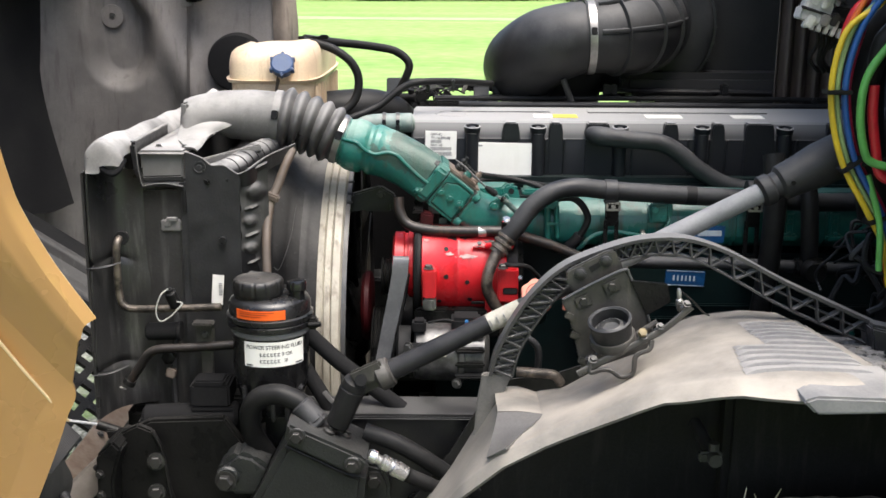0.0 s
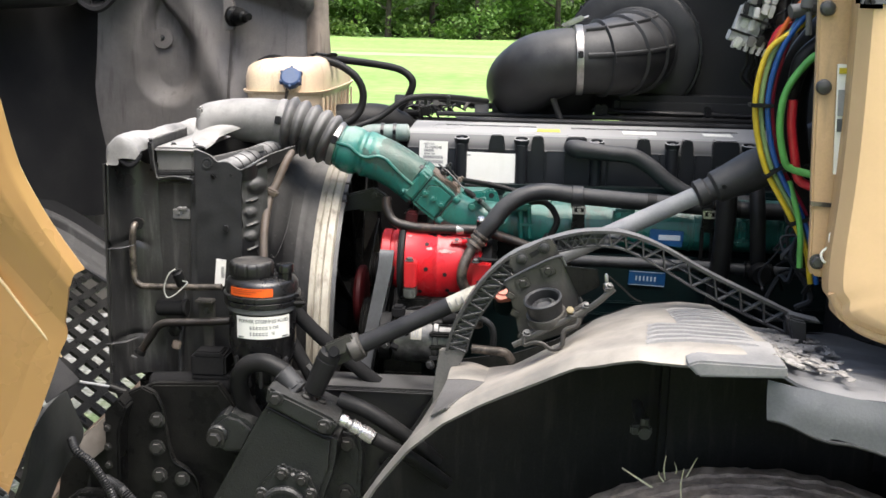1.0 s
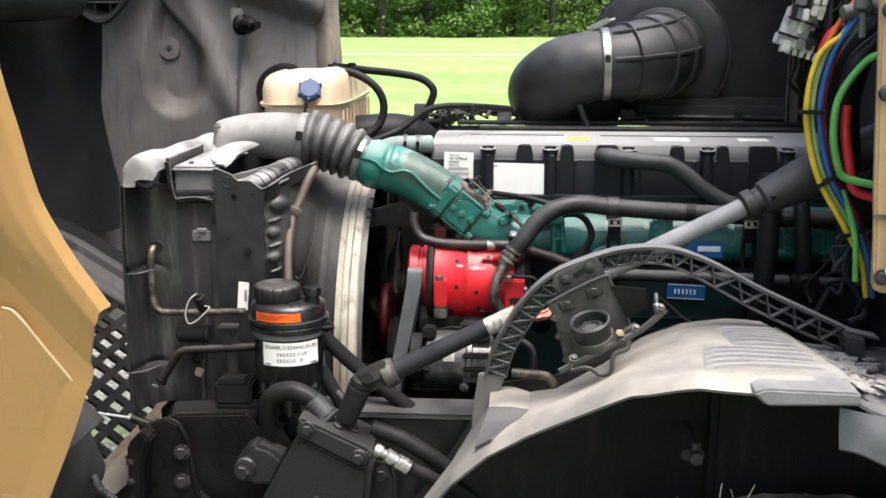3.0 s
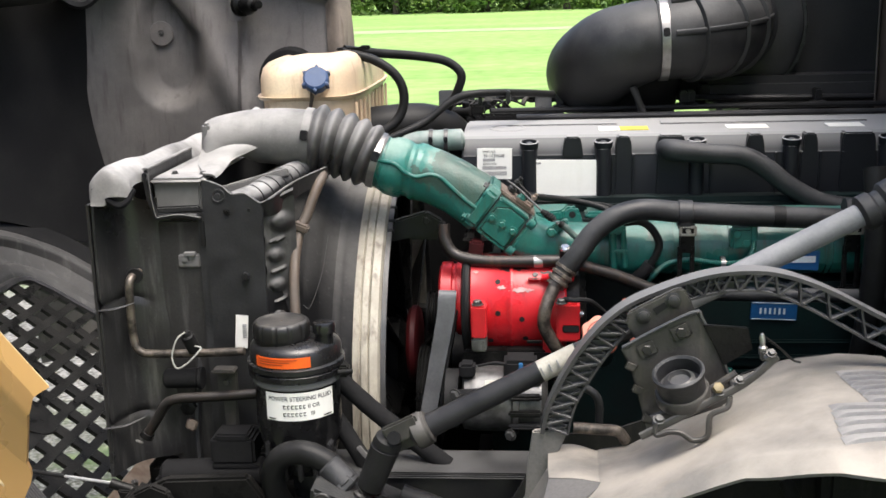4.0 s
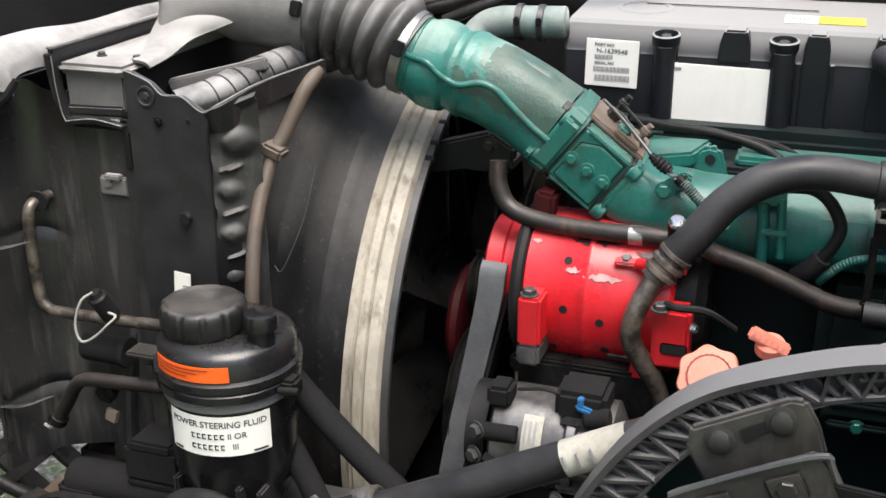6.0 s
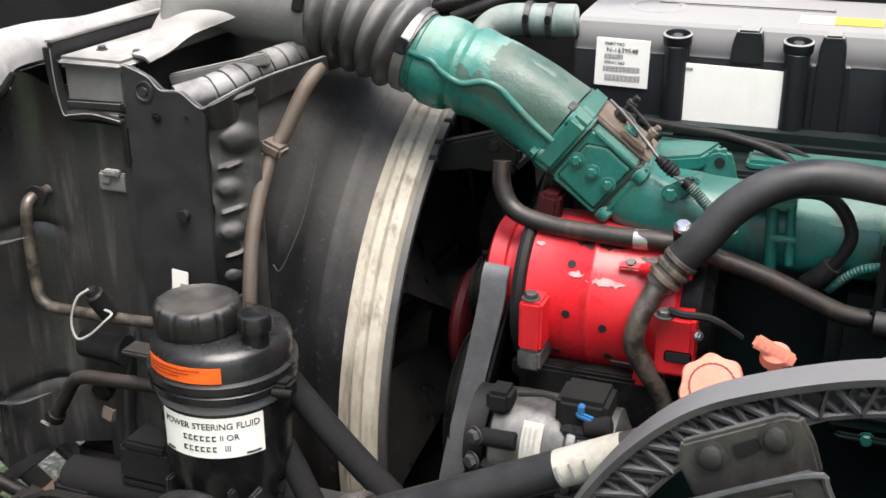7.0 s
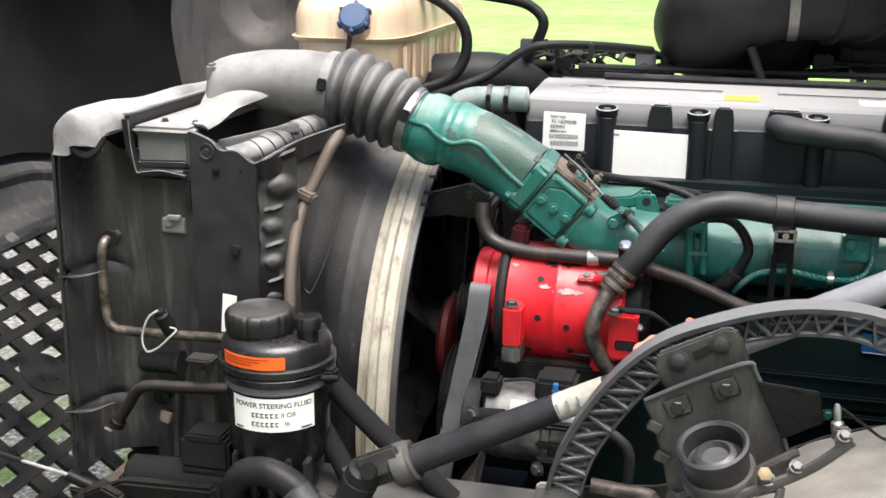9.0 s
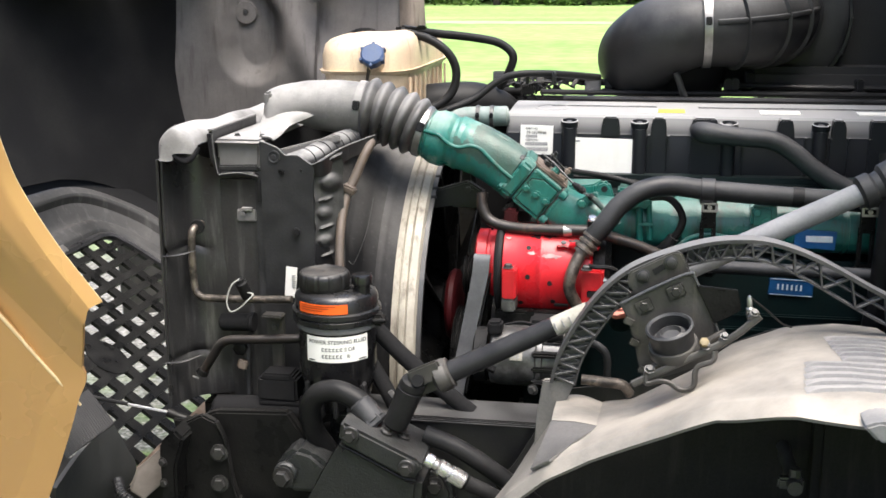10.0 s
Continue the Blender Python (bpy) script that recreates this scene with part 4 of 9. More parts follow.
def nose_surround():
    ob = thing("nose_panel", (-1.1, 2.0, 1.15), "dusty dark grey inner nose panel round the grille", "panel")
    top, way, normal = Vector((-1.10, 0, 1.09)), Vector((0.80, 0, -0.60)), Vector((0.60, 0, 0.80))
    base = [(1.1, -0.02), (1.6, -0.02), (2.1, -0.021), (2.45, -0.023), (2.585, -0.020), (2.64, 0.025), (2.66, 0.10), (2.69, 0.25), (2.71, 0.46)]
    away = [(0, -1), (0, -1), (0, -1), (0.12, -1), (0.5, -0.85), (0.9, -0.4), (1, -0.15), (1, 0), (1, 0)]
    rows = []
    for out, high in ((-0.005, 0.0), (0.008, 0.012), (0.014, 0.016), (0.045, 0.018), (0.052, 0.014), (0.058, -0.004), (0.07, -0.006), (0.115, 0.016), (0.122, 0.034), (0.128, 0.038), (0.155, 0.036), (0.162, 0.030), (0.168, 0.01), (0.172, -0.02)):
        rows.append([top + Vector((0, y + a * out, 0)) + way * (v + b * out) + normal * high for (y, v), (a, b) in zip(base, away)])
    part("panel", rows_sheet(rows, 70, 52, 0.004, soft=False), surf("dusty_nose_plastic", (0.014, 0.014, 0.014), (0.030, 0.029, 0.028), 0.7, scale=9, dust=((0.12, 0.118, 0.114), 0.3, 0.03), streak=((0.09, 0.088, 0.083), 0.5)), ob)
    rows = []
    for out, high in ((0.150, 0.028), (0.20, 0.026), (0.235, 0.024), (0.27, 0.022)):
        rows.append([top + Vector((0, y + a * out, 0)) + way * (v + b * out) + normal * high for (y, v), (a, b) in zip(base, away)])
    part("back_lining", rows_sheet(rows, 50, 14, 0.004, soft=False), M_BLACKFELT, ob, "black lining behind the nose panel")
    for y in (1.75, 1.95, 2.2, 2.4):
        part("clip", box((-1.118, y, 1.118), (0.03, 0.028, 0.008), 0.002, (0, 37, 0)), M_STEEL, ob, "bright metal clip")


nose_surround()

# ---- cab
def cab():
    ob = thing("truck_cab", (0.7, 2.2, 0.9), "tan truck cab corner with a bolted post and black firewall", "cab")
    part("firewall", merge(box((0.86, 2.25, 1.55), (0.05, 2.0, 1.5), 0.01)), M_FIREWALL, ob, "black firewall")
    part("cowl", box((0.80, 2.25, 2.05), (0.3, 1.9, 0.1), 0.02), M_FIREWALL, ob)
    part("tunnel", box((0.84, 2.05, 1.15), (0.1, 0.8, 0.4), 0.01), M_FIREWALL, ob)
    part("heat_shield", sheet(lambda u, v: Vector((0.715 + 0.125 * u, 2.45 + 0.010 * math.sin(u * 2 * math.pi * 4), 1.455 + 0.36 * v)), 60, 2, 0.003), surf("rusty_brown_shield", (0.060, 0.044, 0.036), (0.035, 0.027, 0.023), 0.55, scale=9, streak=((0.11, 0.085, 0.07), 0.5)), ob, "rusty brown ribbed heat shield")
    part("post", merge(prism([(0.588, 2.15), (0.590, 1.775), (0.603, 1.50), (0.607, 1.449), (0.610, 1.371), (0.616, 1.363), (0.637, 1.361), (0.66, 1.335), (0.70, 1.32), (0.70, 2.15)], 1.385, 1.40, bevel=0.003)), M_TANDIRT, ob)
    part("post_seam", prism([(0.603, 1.472), (0.640, 1.470), (0.650, 1.46), (0.652, 1.40), (0.648, 1.40), (0.645, 1.455), (0.638, 1.464), (0.603, 1.466)], 1.381, 1.387), M_PIPE, ob)
    skin = [[(0.631, 1.345, 2.15), (0.638, 1.345, 1.60), (0.631, 1.345, 1.38), (0.643, 1.345, 1.333), (0.68, 1.345, 1.30), (0.95, 1.345, 1.22)],
            [(0.643, 1.315, 2.15), (0.650, 1.315, 1.60), (0.643, 1.315, 1.395), (0.654, 1.315, 1.35), (0.69, 1.315, 1.315), (0.95, 1.315, 1.235)],
            [(0.9, 1.30, 2.15), (0.9, 1.30, 1.8), (0.9, 1.30, 1.5), (0.9, 1.30, 1.42), (0.95, 1.30, 1.38), (1.1, 1.30, 1.3)],
            [(1.7, 1.25, 2.15), (1.7, 1.25, 1.8), (1.7, 1.25, 1.5), (1.7, 1.25, 1.42), (1.7, 1.25, 1.38), (1.7, 1.25, 1.3)]]
    part("side_panel", rows_sheet(skin, 40, 20, 0.004, soft=False), M_CABPAINT, ob)
    part("panel_return", rows_sheet([skin[0], [(x, 1.385, z) for x, _, z in skin[0]]], 40, 3, 0.003, soft=False), M_TANDIRT, ob)
    part("sill", sweep([(0.634, 1.338, 1.352), (0.648, 1.338, 1.327), (0.684, 1.338, 1.297), (0.80, 1.335, 1.262), (0.95, 1.33, 1.217)], 0.008, n=10, res=6), M_TANDIRT, ob)
    part("vent_panel", box((0.80, 1.312, 1.86), (0.36, 0.012, 0.24), 0.008), M_SKIRT, ob, "grey side vent panel")
    for x in (0.632, 0.640, 0.636):
        part("vent_hole", rod((x, 1.302, 1.748 + (0.006 if x == 0.636 else 0)), (x, 1.31, 1.748), 0.003, 8), M_INK, ob)
    dome = [(0.011, 0), (0.011, 0.002), (0.009, 0.006), (0.004, 0.008), (0, 0.008)]
    for x, z in ((0.603, 1.74), (0.607, 1.633)):
        part("dome_bolt", lathe(dome, (x, 1.384, z), (0, -1, 0), 20), M_BOLT, ob, "grey domed bolt")
    bolt(ob, (0.620, 1.384, 1.385), size=1.2)
    lab = part("warning_label", prism([(0.6225, 1.665), (0.638, 1.665), (0.646, 1.512), (0.630, 1.512)], 1.3795, 1.3825), M_WHITE, ob, "white warning label with yellow headers")
    for z0, z1, mat in ((1.660, 1.652, surf("yellow_ink", (0.7, 0.55, 0.03), None, 0.5, bump=0)), (1.63, 1.594, M_GREY), (1.590, 1.572, M_SKIRT)):
        part("print", prism([(0.6245 + (1.66 - z0) * 0.05, z0), (0.6375 + (1.66 - z0) * 0.05, z0), (0.6375 + (1.66 - z1) * 0.05, z1), (0.6245 + (1.66 - z1) * 0.05, z1)], 1.377, 1.3790), mat, lab)
    tag = thing("paper_tag", (0.66, 1.36, 1.42), "white paper tag on a wire loop tied to the cab post", "tag")
    part("tag_card", lathe([(0.0, 0), (0.024, 0), (0.024, 0.002), (0, 0.002)], (0.650, 1.372, 1.428), (0.3, -1, 0.1), 20, wave=lambda a, i: 0.75 + 0.35 * abs(math.cos(a - 0.9))), M_WHITE, tag)
    part("tag_wire", sweep([(0.636, 1.375, 1.413), (0.622, 1.372, 1.40), (0.626, 1.37, 1.388), (0.64, 1.372, 1.387), (0.652, 1.375, 1.395)], 0.0018, n=6), M_WHITE, tag)


cab()


def harness():
    """Coloured cables that come out of the firewall and run down behind the post."""
    base = [(0.640, 1.62, 1.75), (0.611, 1.60, 1.726), (0.570, 1.60, 1.672), (0.557, 1.60, 1.589), (0.578, 1.60, 1.496), (0.624, 1.60, 1.416), (0.655, 1.60, 1.36), (0.67, 1.61, 1.30)]
    cols = {"yellow": (0.72, 0.52, 0.03), "red": (0.55, 0.02, 0.03), "blue": (0.015, 0.09, 0.32), "green": (0.13, 0.45, 0.10), "orange": (0.65, 0.14, 0.02), "pale green": (0.35, 0.5, 0.2), "light blue": (0.05, 0.2, 0.5), "dark red": (0.3, 0.01, 0.04)}
    spec = [("yellow", 0.000, 0.00, 0.0046), ("pale green", 0.009, 0.008, 0.0042), ("blue", 0.016, -0.002, 0.0046), ("light blue", 0.018, 0.010, 0.004), ("orange", 0.006, 0.014, 0.0042), ("dark red", 0.024, 0.014, 0.004)]
    for k, (colour, dx, dy, r) in enumerate(spec):
        ob = thing("cable", (0.57 + dx, 1.6 + dy, 1.6), colour + " insulated cable in the bundle beside the cab post", "cable", "cables of the bundle")
        pts = [(x + dx * (1.2 if 1 < i < 6 else 0.6), y + dy, z + (0.03 * (k - 2) * 0.3 if i < 2 else 0)) for i, (x, y, z) in enumerate(base)]
        part("sheath", sweep(pts, r, n=10), surf(colour.replace(" ", "_") + "_sheath", cols[colour], None, 0.4, bump=0.02), ob)
    red = surf("red_sheath", cols["red"], None, 0.4, bump=0.02)
    green = surf("green_sheath", cols["green"], None, 0.4, bump=0.02)
    for name, pts, r, mat, lab in (("cable", [(0.610, 1.625, 1.715), (0.590, 1.62, 1.706), (0.577, 1.62, 1.675), (0.572, 1.62, 1.63), (0.578, 1.63, 1.58)], 0.006, red, "thick red cable looping behind the bundle"),
                                   ("cable", [(0.66, 1.57, 1.68), (0.633, 1.58, 1.664), (0.600, 1.58, 1.615), (0.594, 1.58, 1.56), (0.604, 1.58, 1.51), (0.617, 1.58, 1.492), (0.66, 1.57, 1.482)], 0.006, green, "thick green cable curving into the cab"),
                                   ("cable", [(0.612, 1.585, 1.60), (0.613, 1.585, 1.56), (0.622, 1.585, 1.51), (0.632, 1.585, 1.474), (0.66, 1.58, 1.462)], 0.0075, red, "thick red cable curving into the cab"),
                                   ("cable", [(0.62, 1.60, 1.47), (0.64, 1.59, 1.40), (0.646, 1.59, 1.33)], 0.005, green, "green cable running down beside the post")):
        ob = thing(name, pts[0], lab, "cable", "cables of the bundle")
        part("sheath", sweep(pts, r, n=10), mat, ob)
    dark = thing("loom", (0.63, 1.63, 1.6), "black taped wiring loom behind the coloured cables", "wiring loom")
    part("loom_wrap", merge(sweep([(0.67, 1.66, 1.72), (0.635, 1.65, 1.66), (0.62, 1.65, 1.58), (0.64, 1.65, 1.48), (0.66, 1.65, 1.40)], [0.02, 0.026, 0.03, 0.026, 0.03], n=12), sweep([(0.66, 1.60, 1.70), (0.625, 1.60, 1.66), (0.612, 1.60, 1.60)], [0.012, 0.015, 0.010], n=10)), M_RUBBER, dark)
    for x, z, q in ((0.567, 1.589, 0), (0.595, 1.485, -35), (0.642, 1.405, -20)):
        part("cable_tie", box((x, 1.605, z), (0.036, 0.030, 0.006), 0.001, (0, q, 0)), M_INK, dark)
    part("tie_tail", box((0.635, 1.59, 1.494), (0.06, 0.004, 0.005), 0.001, (0, -16, 0)), M_INK, dark)
    fit = thing("battery_stud", (0.63, 1.6, 1.745), "metal terminal fitting at the head of the cables", "terminal")
    part("terminal", merge(rod((0.60, 1.60, 1.735), (0.66, 1.61, 1.745), 0.011, 12), rod((0.625, 1.59, 1.74), (0.628, 1.59, 1.79), 0.013, 12, 0.002), rod((0.627, 1.585, 1.70), (0.625, 1.585, 1.735), 0.005, 8)), M_CAST, fit)
    bolt(fit, (0.632, 1.585, 1.742), size=1.0)


harness()


def connectors():
    ob = thing("connector_block", (0.55, 1.66, 1.68), "pale grey multi-pin wiring connector with black wires", "connector")
    part("housing", merge(box((0.545, 1.65, 1.715), (0.040, 0.03, 0.055), 0.003, (0, 18, 0)), box((0.543, 1.648, 1.690), (0.058, 0.036, 0.018), 0.002, (0, 18, 0)), *[box((0.522 + 0.010 * k, 1.632, 1.684 - 0.003 * k), (0.006, 0.01, 0.014), 0.001, (0, 18, 0)) for k in range(6)]), surf("grey_connector_plastic", (0.42, 0.42, 0.40), (0.22, 0.22, 0.21), 0.5, scale=40, dust=(DUST, 0.4, 0.1)), ob)
    part("clip_bar", merge(box((0.545, 1.63, 1.697), (0.064, 0.006, 0.004), 0.001, (0, 18, 0)), box((0.552, 1.63, 1.722), (0.05, 0.006, 0.004), 0.001, (0, 18, 0))), M_INK, ob)
    rng = random.Random(3)
    for k in range(9):
        x = 0.535 + 0.006 * k
        part("wire", sweep([(x, 1.65, 1.725), (x + 0.012, 1.65 + rng.uniform(-0.01, 0.01), 1.76), (x + 0.03 + rng.uniform(-0.01, 0.01), 1.66, 1.80), (x + 0.04, 1.67, 1.86)], 0.0024, n=6), M_RUBBER if k % 3 else M_CAST, ob)
    for k in range(5):
        x = 0.545 + 0.008 * k
        part("wire", sweep([(x, 1.655, 1.685), (x + 0.006, 1.66, 1.655), (x + rng.uniform(-0.012, 0.01), 1.67, 1.63), (x + 0.02, 1.69, 1.61)], 0.0032, n=6), M_RUBBER, ob)

    for k in range(24):
        at = (0.527 + 0.012 * (k % 4) + rng.uniform(-0.004, 0.004) + 0.0016 * (k // 4) * 4, 1.634 + rng.uniform(-0.008, 0.008), 1.690 + 0.022 * (k // 4) + rng.uniform(-0.004, 0.004))
        part("plug", box(at, (rng.uniform(0.007, 0.011), 0.014, rng.uniform(0.014, 0.021)), 0.0015, (rng.uniform(-12, 12), 18 + rng.uniform(-10, 10), 0)), (M_PALEPLUG, M_CAST, M_PLASTIC)[(0, 0, 1, 2, 0)[k % 5]], ob)

    blk = thing("connector_block", (0.575, 1.68, 1.70), "black wiring connectors crowded behind the grey one", "connector")
    rng = random.Random(6)
    for k in range(9):
        at = (0.565 + rng.uniform(-0.012, 0.03), 1.685 + rng.uniform(-0.012, 0.012), 1.655 + 0.014 * k)
        part("plug", box(at, (rng.uniform(0.016, 0.03), 0.02, rng.uniform(0.012, 0.022)), 0.002, (rng.uniform(-20, 20), rng.uniform(-10, 40), 0)), M_PLASTIC if k % 3 else M_HOSE, blk)
    for k in range(7):
        p = Vector((0.56 + rng.uniform(-0.01, 0.035), 1.675, 1.70 + rng.uniform(-0.03, 0.05)))
        part("wire", sweep([p, p + Vector((rng.uniform(-0.02, 0.03), 0.01, 0.03)), p + Vector((rng.uniform(0, 0.05), 0.02, 0.06)), p + Vector((rng.uniform(0.0, 0.06), 0.03, 0.10))], rng.uniform(0.0015, 0.003), n=6), (M_RUBBER, M_HOSE, M_CAST)[k % 3], blk)


connectors()

# ---- cooling package at the front
def radiator():
    ob = thing("radiator", (-0.45, 2.2, 0.98), "dusty black truck radiator package with side baffle", "radiator")
    part("core", box((-0.43, 2.22, 1.18), (0.14, 0.82, 0.46), 0.01), M_PANEL, ob)

    def baffle(u, v):
        z = 1.03 + 0.415 * v
        x = -0.563 + 0.128 * u
        y = 1.745 + 0.062 * (1 - math.exp(-9 * u)) + 0.025 * u + 0.004 * math.sin(9 * u) * (0.4 + 0.6 * v) - 0.02 * (1 - v) * (1 - u)
        y += 0.010 * math.exp(-((z - 1.288) / 0.006) ** 2) * max(0, 1 - u * 2.2) + 0.010 * math.exp(-((z - 1.108) / 0.006) ** 2) * max(0, 1 - u * 2.2)
        z += v * (0.006 * math.sin(11 * u) - 0.012 * u)
        return Vector((x, y + 0.004 * noise.noise(Vector((x, 0, z)) * 14), z))
    part("side_baffle", sheet(baffle, 30, 90, 0.004), M_PANEL, ob, "dusty black plastic side baffle")
    part("baffle_front", sheet(lambda u, v: Vector((-0.565 - 0.005 * v, 1.742 + 0.8 * u - 0.02 * (1 - v), 1.03 + 0.41 * v)), 4, 8, 0.004), M_PANEL, ob)
    for z, w in ((1.288, 0.06), (1.110, 0.058)):
        part("crimp", sweep([(-0.571, 1.735 - (0.012 if z < 1.2 else 0), z - 0.004), (-0.54, 1.741 - (0.008 if z < 1.2 else 0), z - 0.002), (-0.515, 1.752, z + 0.004)], [0.0015, 0.0045, 0.001], n=8, ell=0.5), M_HOSE, ob)
    part("rubber_strip", sweep([(-0.440, 1.822, 1.40), (-0.441, 1.822, 1.30), (-0.444, 1.820, 1.20), (-0.452, 1.80, 1.10), (-0.45, 1.79, 1.03)], 0.006, n=8, ell=1.6), M_HOSE, ob)
    part("end_tank", box((-0.383, 1.83, 1.19), (0.103, 0.05, 0.46), 0.006), M_HOSE, ob, "smooth black end tank")
    part("clip", merge(box((-0.446, 1.812, 1.341), (0.034, 0.012, 0.020), 0.002), box((-0.444, 1.805, 1.352), (0.018, 0.008, 0.006), 0.001), box((-0.452, 1.806, 1.345), (0.010, 0.006, 0.010), 0.001)), M_CAST, ob)
    part("clip_plate", box((-0.444, 1.818, 1.31), (0.022, 0.006, 0.05), 0.002), M_PANEL, ob)
    part("tank_slot", box((-0.4215, 1.8035, 1.383), (0.006, 0.003, 0.036), 0), M_INK, ob)
    part("tank_stud", rod((-0.36, 1.806, 1.318), (-0.36, 1.796, 1.318), 0.006, 12), M_PLASTIC, ob)
    # dusty embossed edge panel between the tank and the shroud
    def edge_panel(u, v):
        x = -0.332 + 0.045 * u
        z = 0.97 + (1.428 + 0.43 * (x + 0.331) - 0.97) * v
        y = 1.809 + 0.022 * u
        for k in range(9):
            zr, zf = 1.347 - 0.046 * k, 1.370 - 0.046 * k
            y -= 0.008 * math.exp(-(((x + 0.316) / 0.009) ** 2 + ((z - zr) / 0.009) ** 2) ** 2)
            y -= 0.009 * math.exp(-((x + 0.314) / 0.009) ** 4 - ((z - zf - (x + 0.314) * 0.25) / 0.0022) ** 2)
        y -= 0.008 * math.exp(-(((x + 0.306) / 0.014) ** 2 + ((z - 1.397) / 0.013) ** 2) ** 2)
        y -= 0.006 * math.exp(-((z - 1.424 - 0.43 * (x + 0.331)) / 0.004) ** 2)
        x -= 0.003 * max(0, 1 - 5 * u) * math.cos(6.283 * (z - 1.347) / 0.046)
        return Vector((x, y + 0.0012 * noise.noise(Vector((x, 0, z)) * 40), z))
    part("edge_panel", sheet(edge_panel, 30, 260, 0.003), M_EDGE, ob, "dusty grey embossed edge panel")
    for k in range(8):
        bolt(ob, (-0.316, 1.817, 1.345 - 0.046 * k), (0, -1, 0), 0.7, me=GRIMEBOLT)
    part("edge_gap", box((-0.331, 1.828, 1.19), (0.006, 0.02, 0.44), 0.001), M_INK, ob)
    # pale top seal running across the truck
    rows = []
    for y, x, z in ((1.726, -0.546, 1.452), (1.730, -0.547, 1.478), (1.745, -0.552, 1.487), (1.80, -0.553, 1.486), (1.95, -0.553, 1.478), (2.2, -0.552, 1.474), (2.6, -0.552, 1.472)):
        k = 0.25 if y < 1.73 else 1.0
        x += 0.017
        rows.append([(x - 0.026, y, z - 0.028 * k), (x - 0.022 * k, y, z - 0.008), (x - 0.004, y, z + 0.008 * k), (x + 0.012, y, z + 0.002), (x + 0.026, y + 0.01, z - 0.012 * k), (x + 0.031, y + 0.012, z - 0.026 * k)])
    part("top_seal", rows_sheet(rows, 24, 90, 0.005, jig=0.008), M_TOP, ob, "pale dusty top seal with a torn end")
    part("torn_edge", sweep([(-0.552, 1.730, 1.466), (-0.535, 1.730, 1.452), (-0.518, 1.732, 1.441), (-0.506, 1.737, 1.446), (-0.496, 1.744, 1.462)], [0.003, 0.005, 0.006, 0.005, 0.003], n=8), M_BLACKFELT, ob)
    part("lower_tank", box((-0.44, 2.2, 0.99), (0.2, 0.8, 0.06), 0.012), M_DARKMET, ob)
    return ob


radiator()


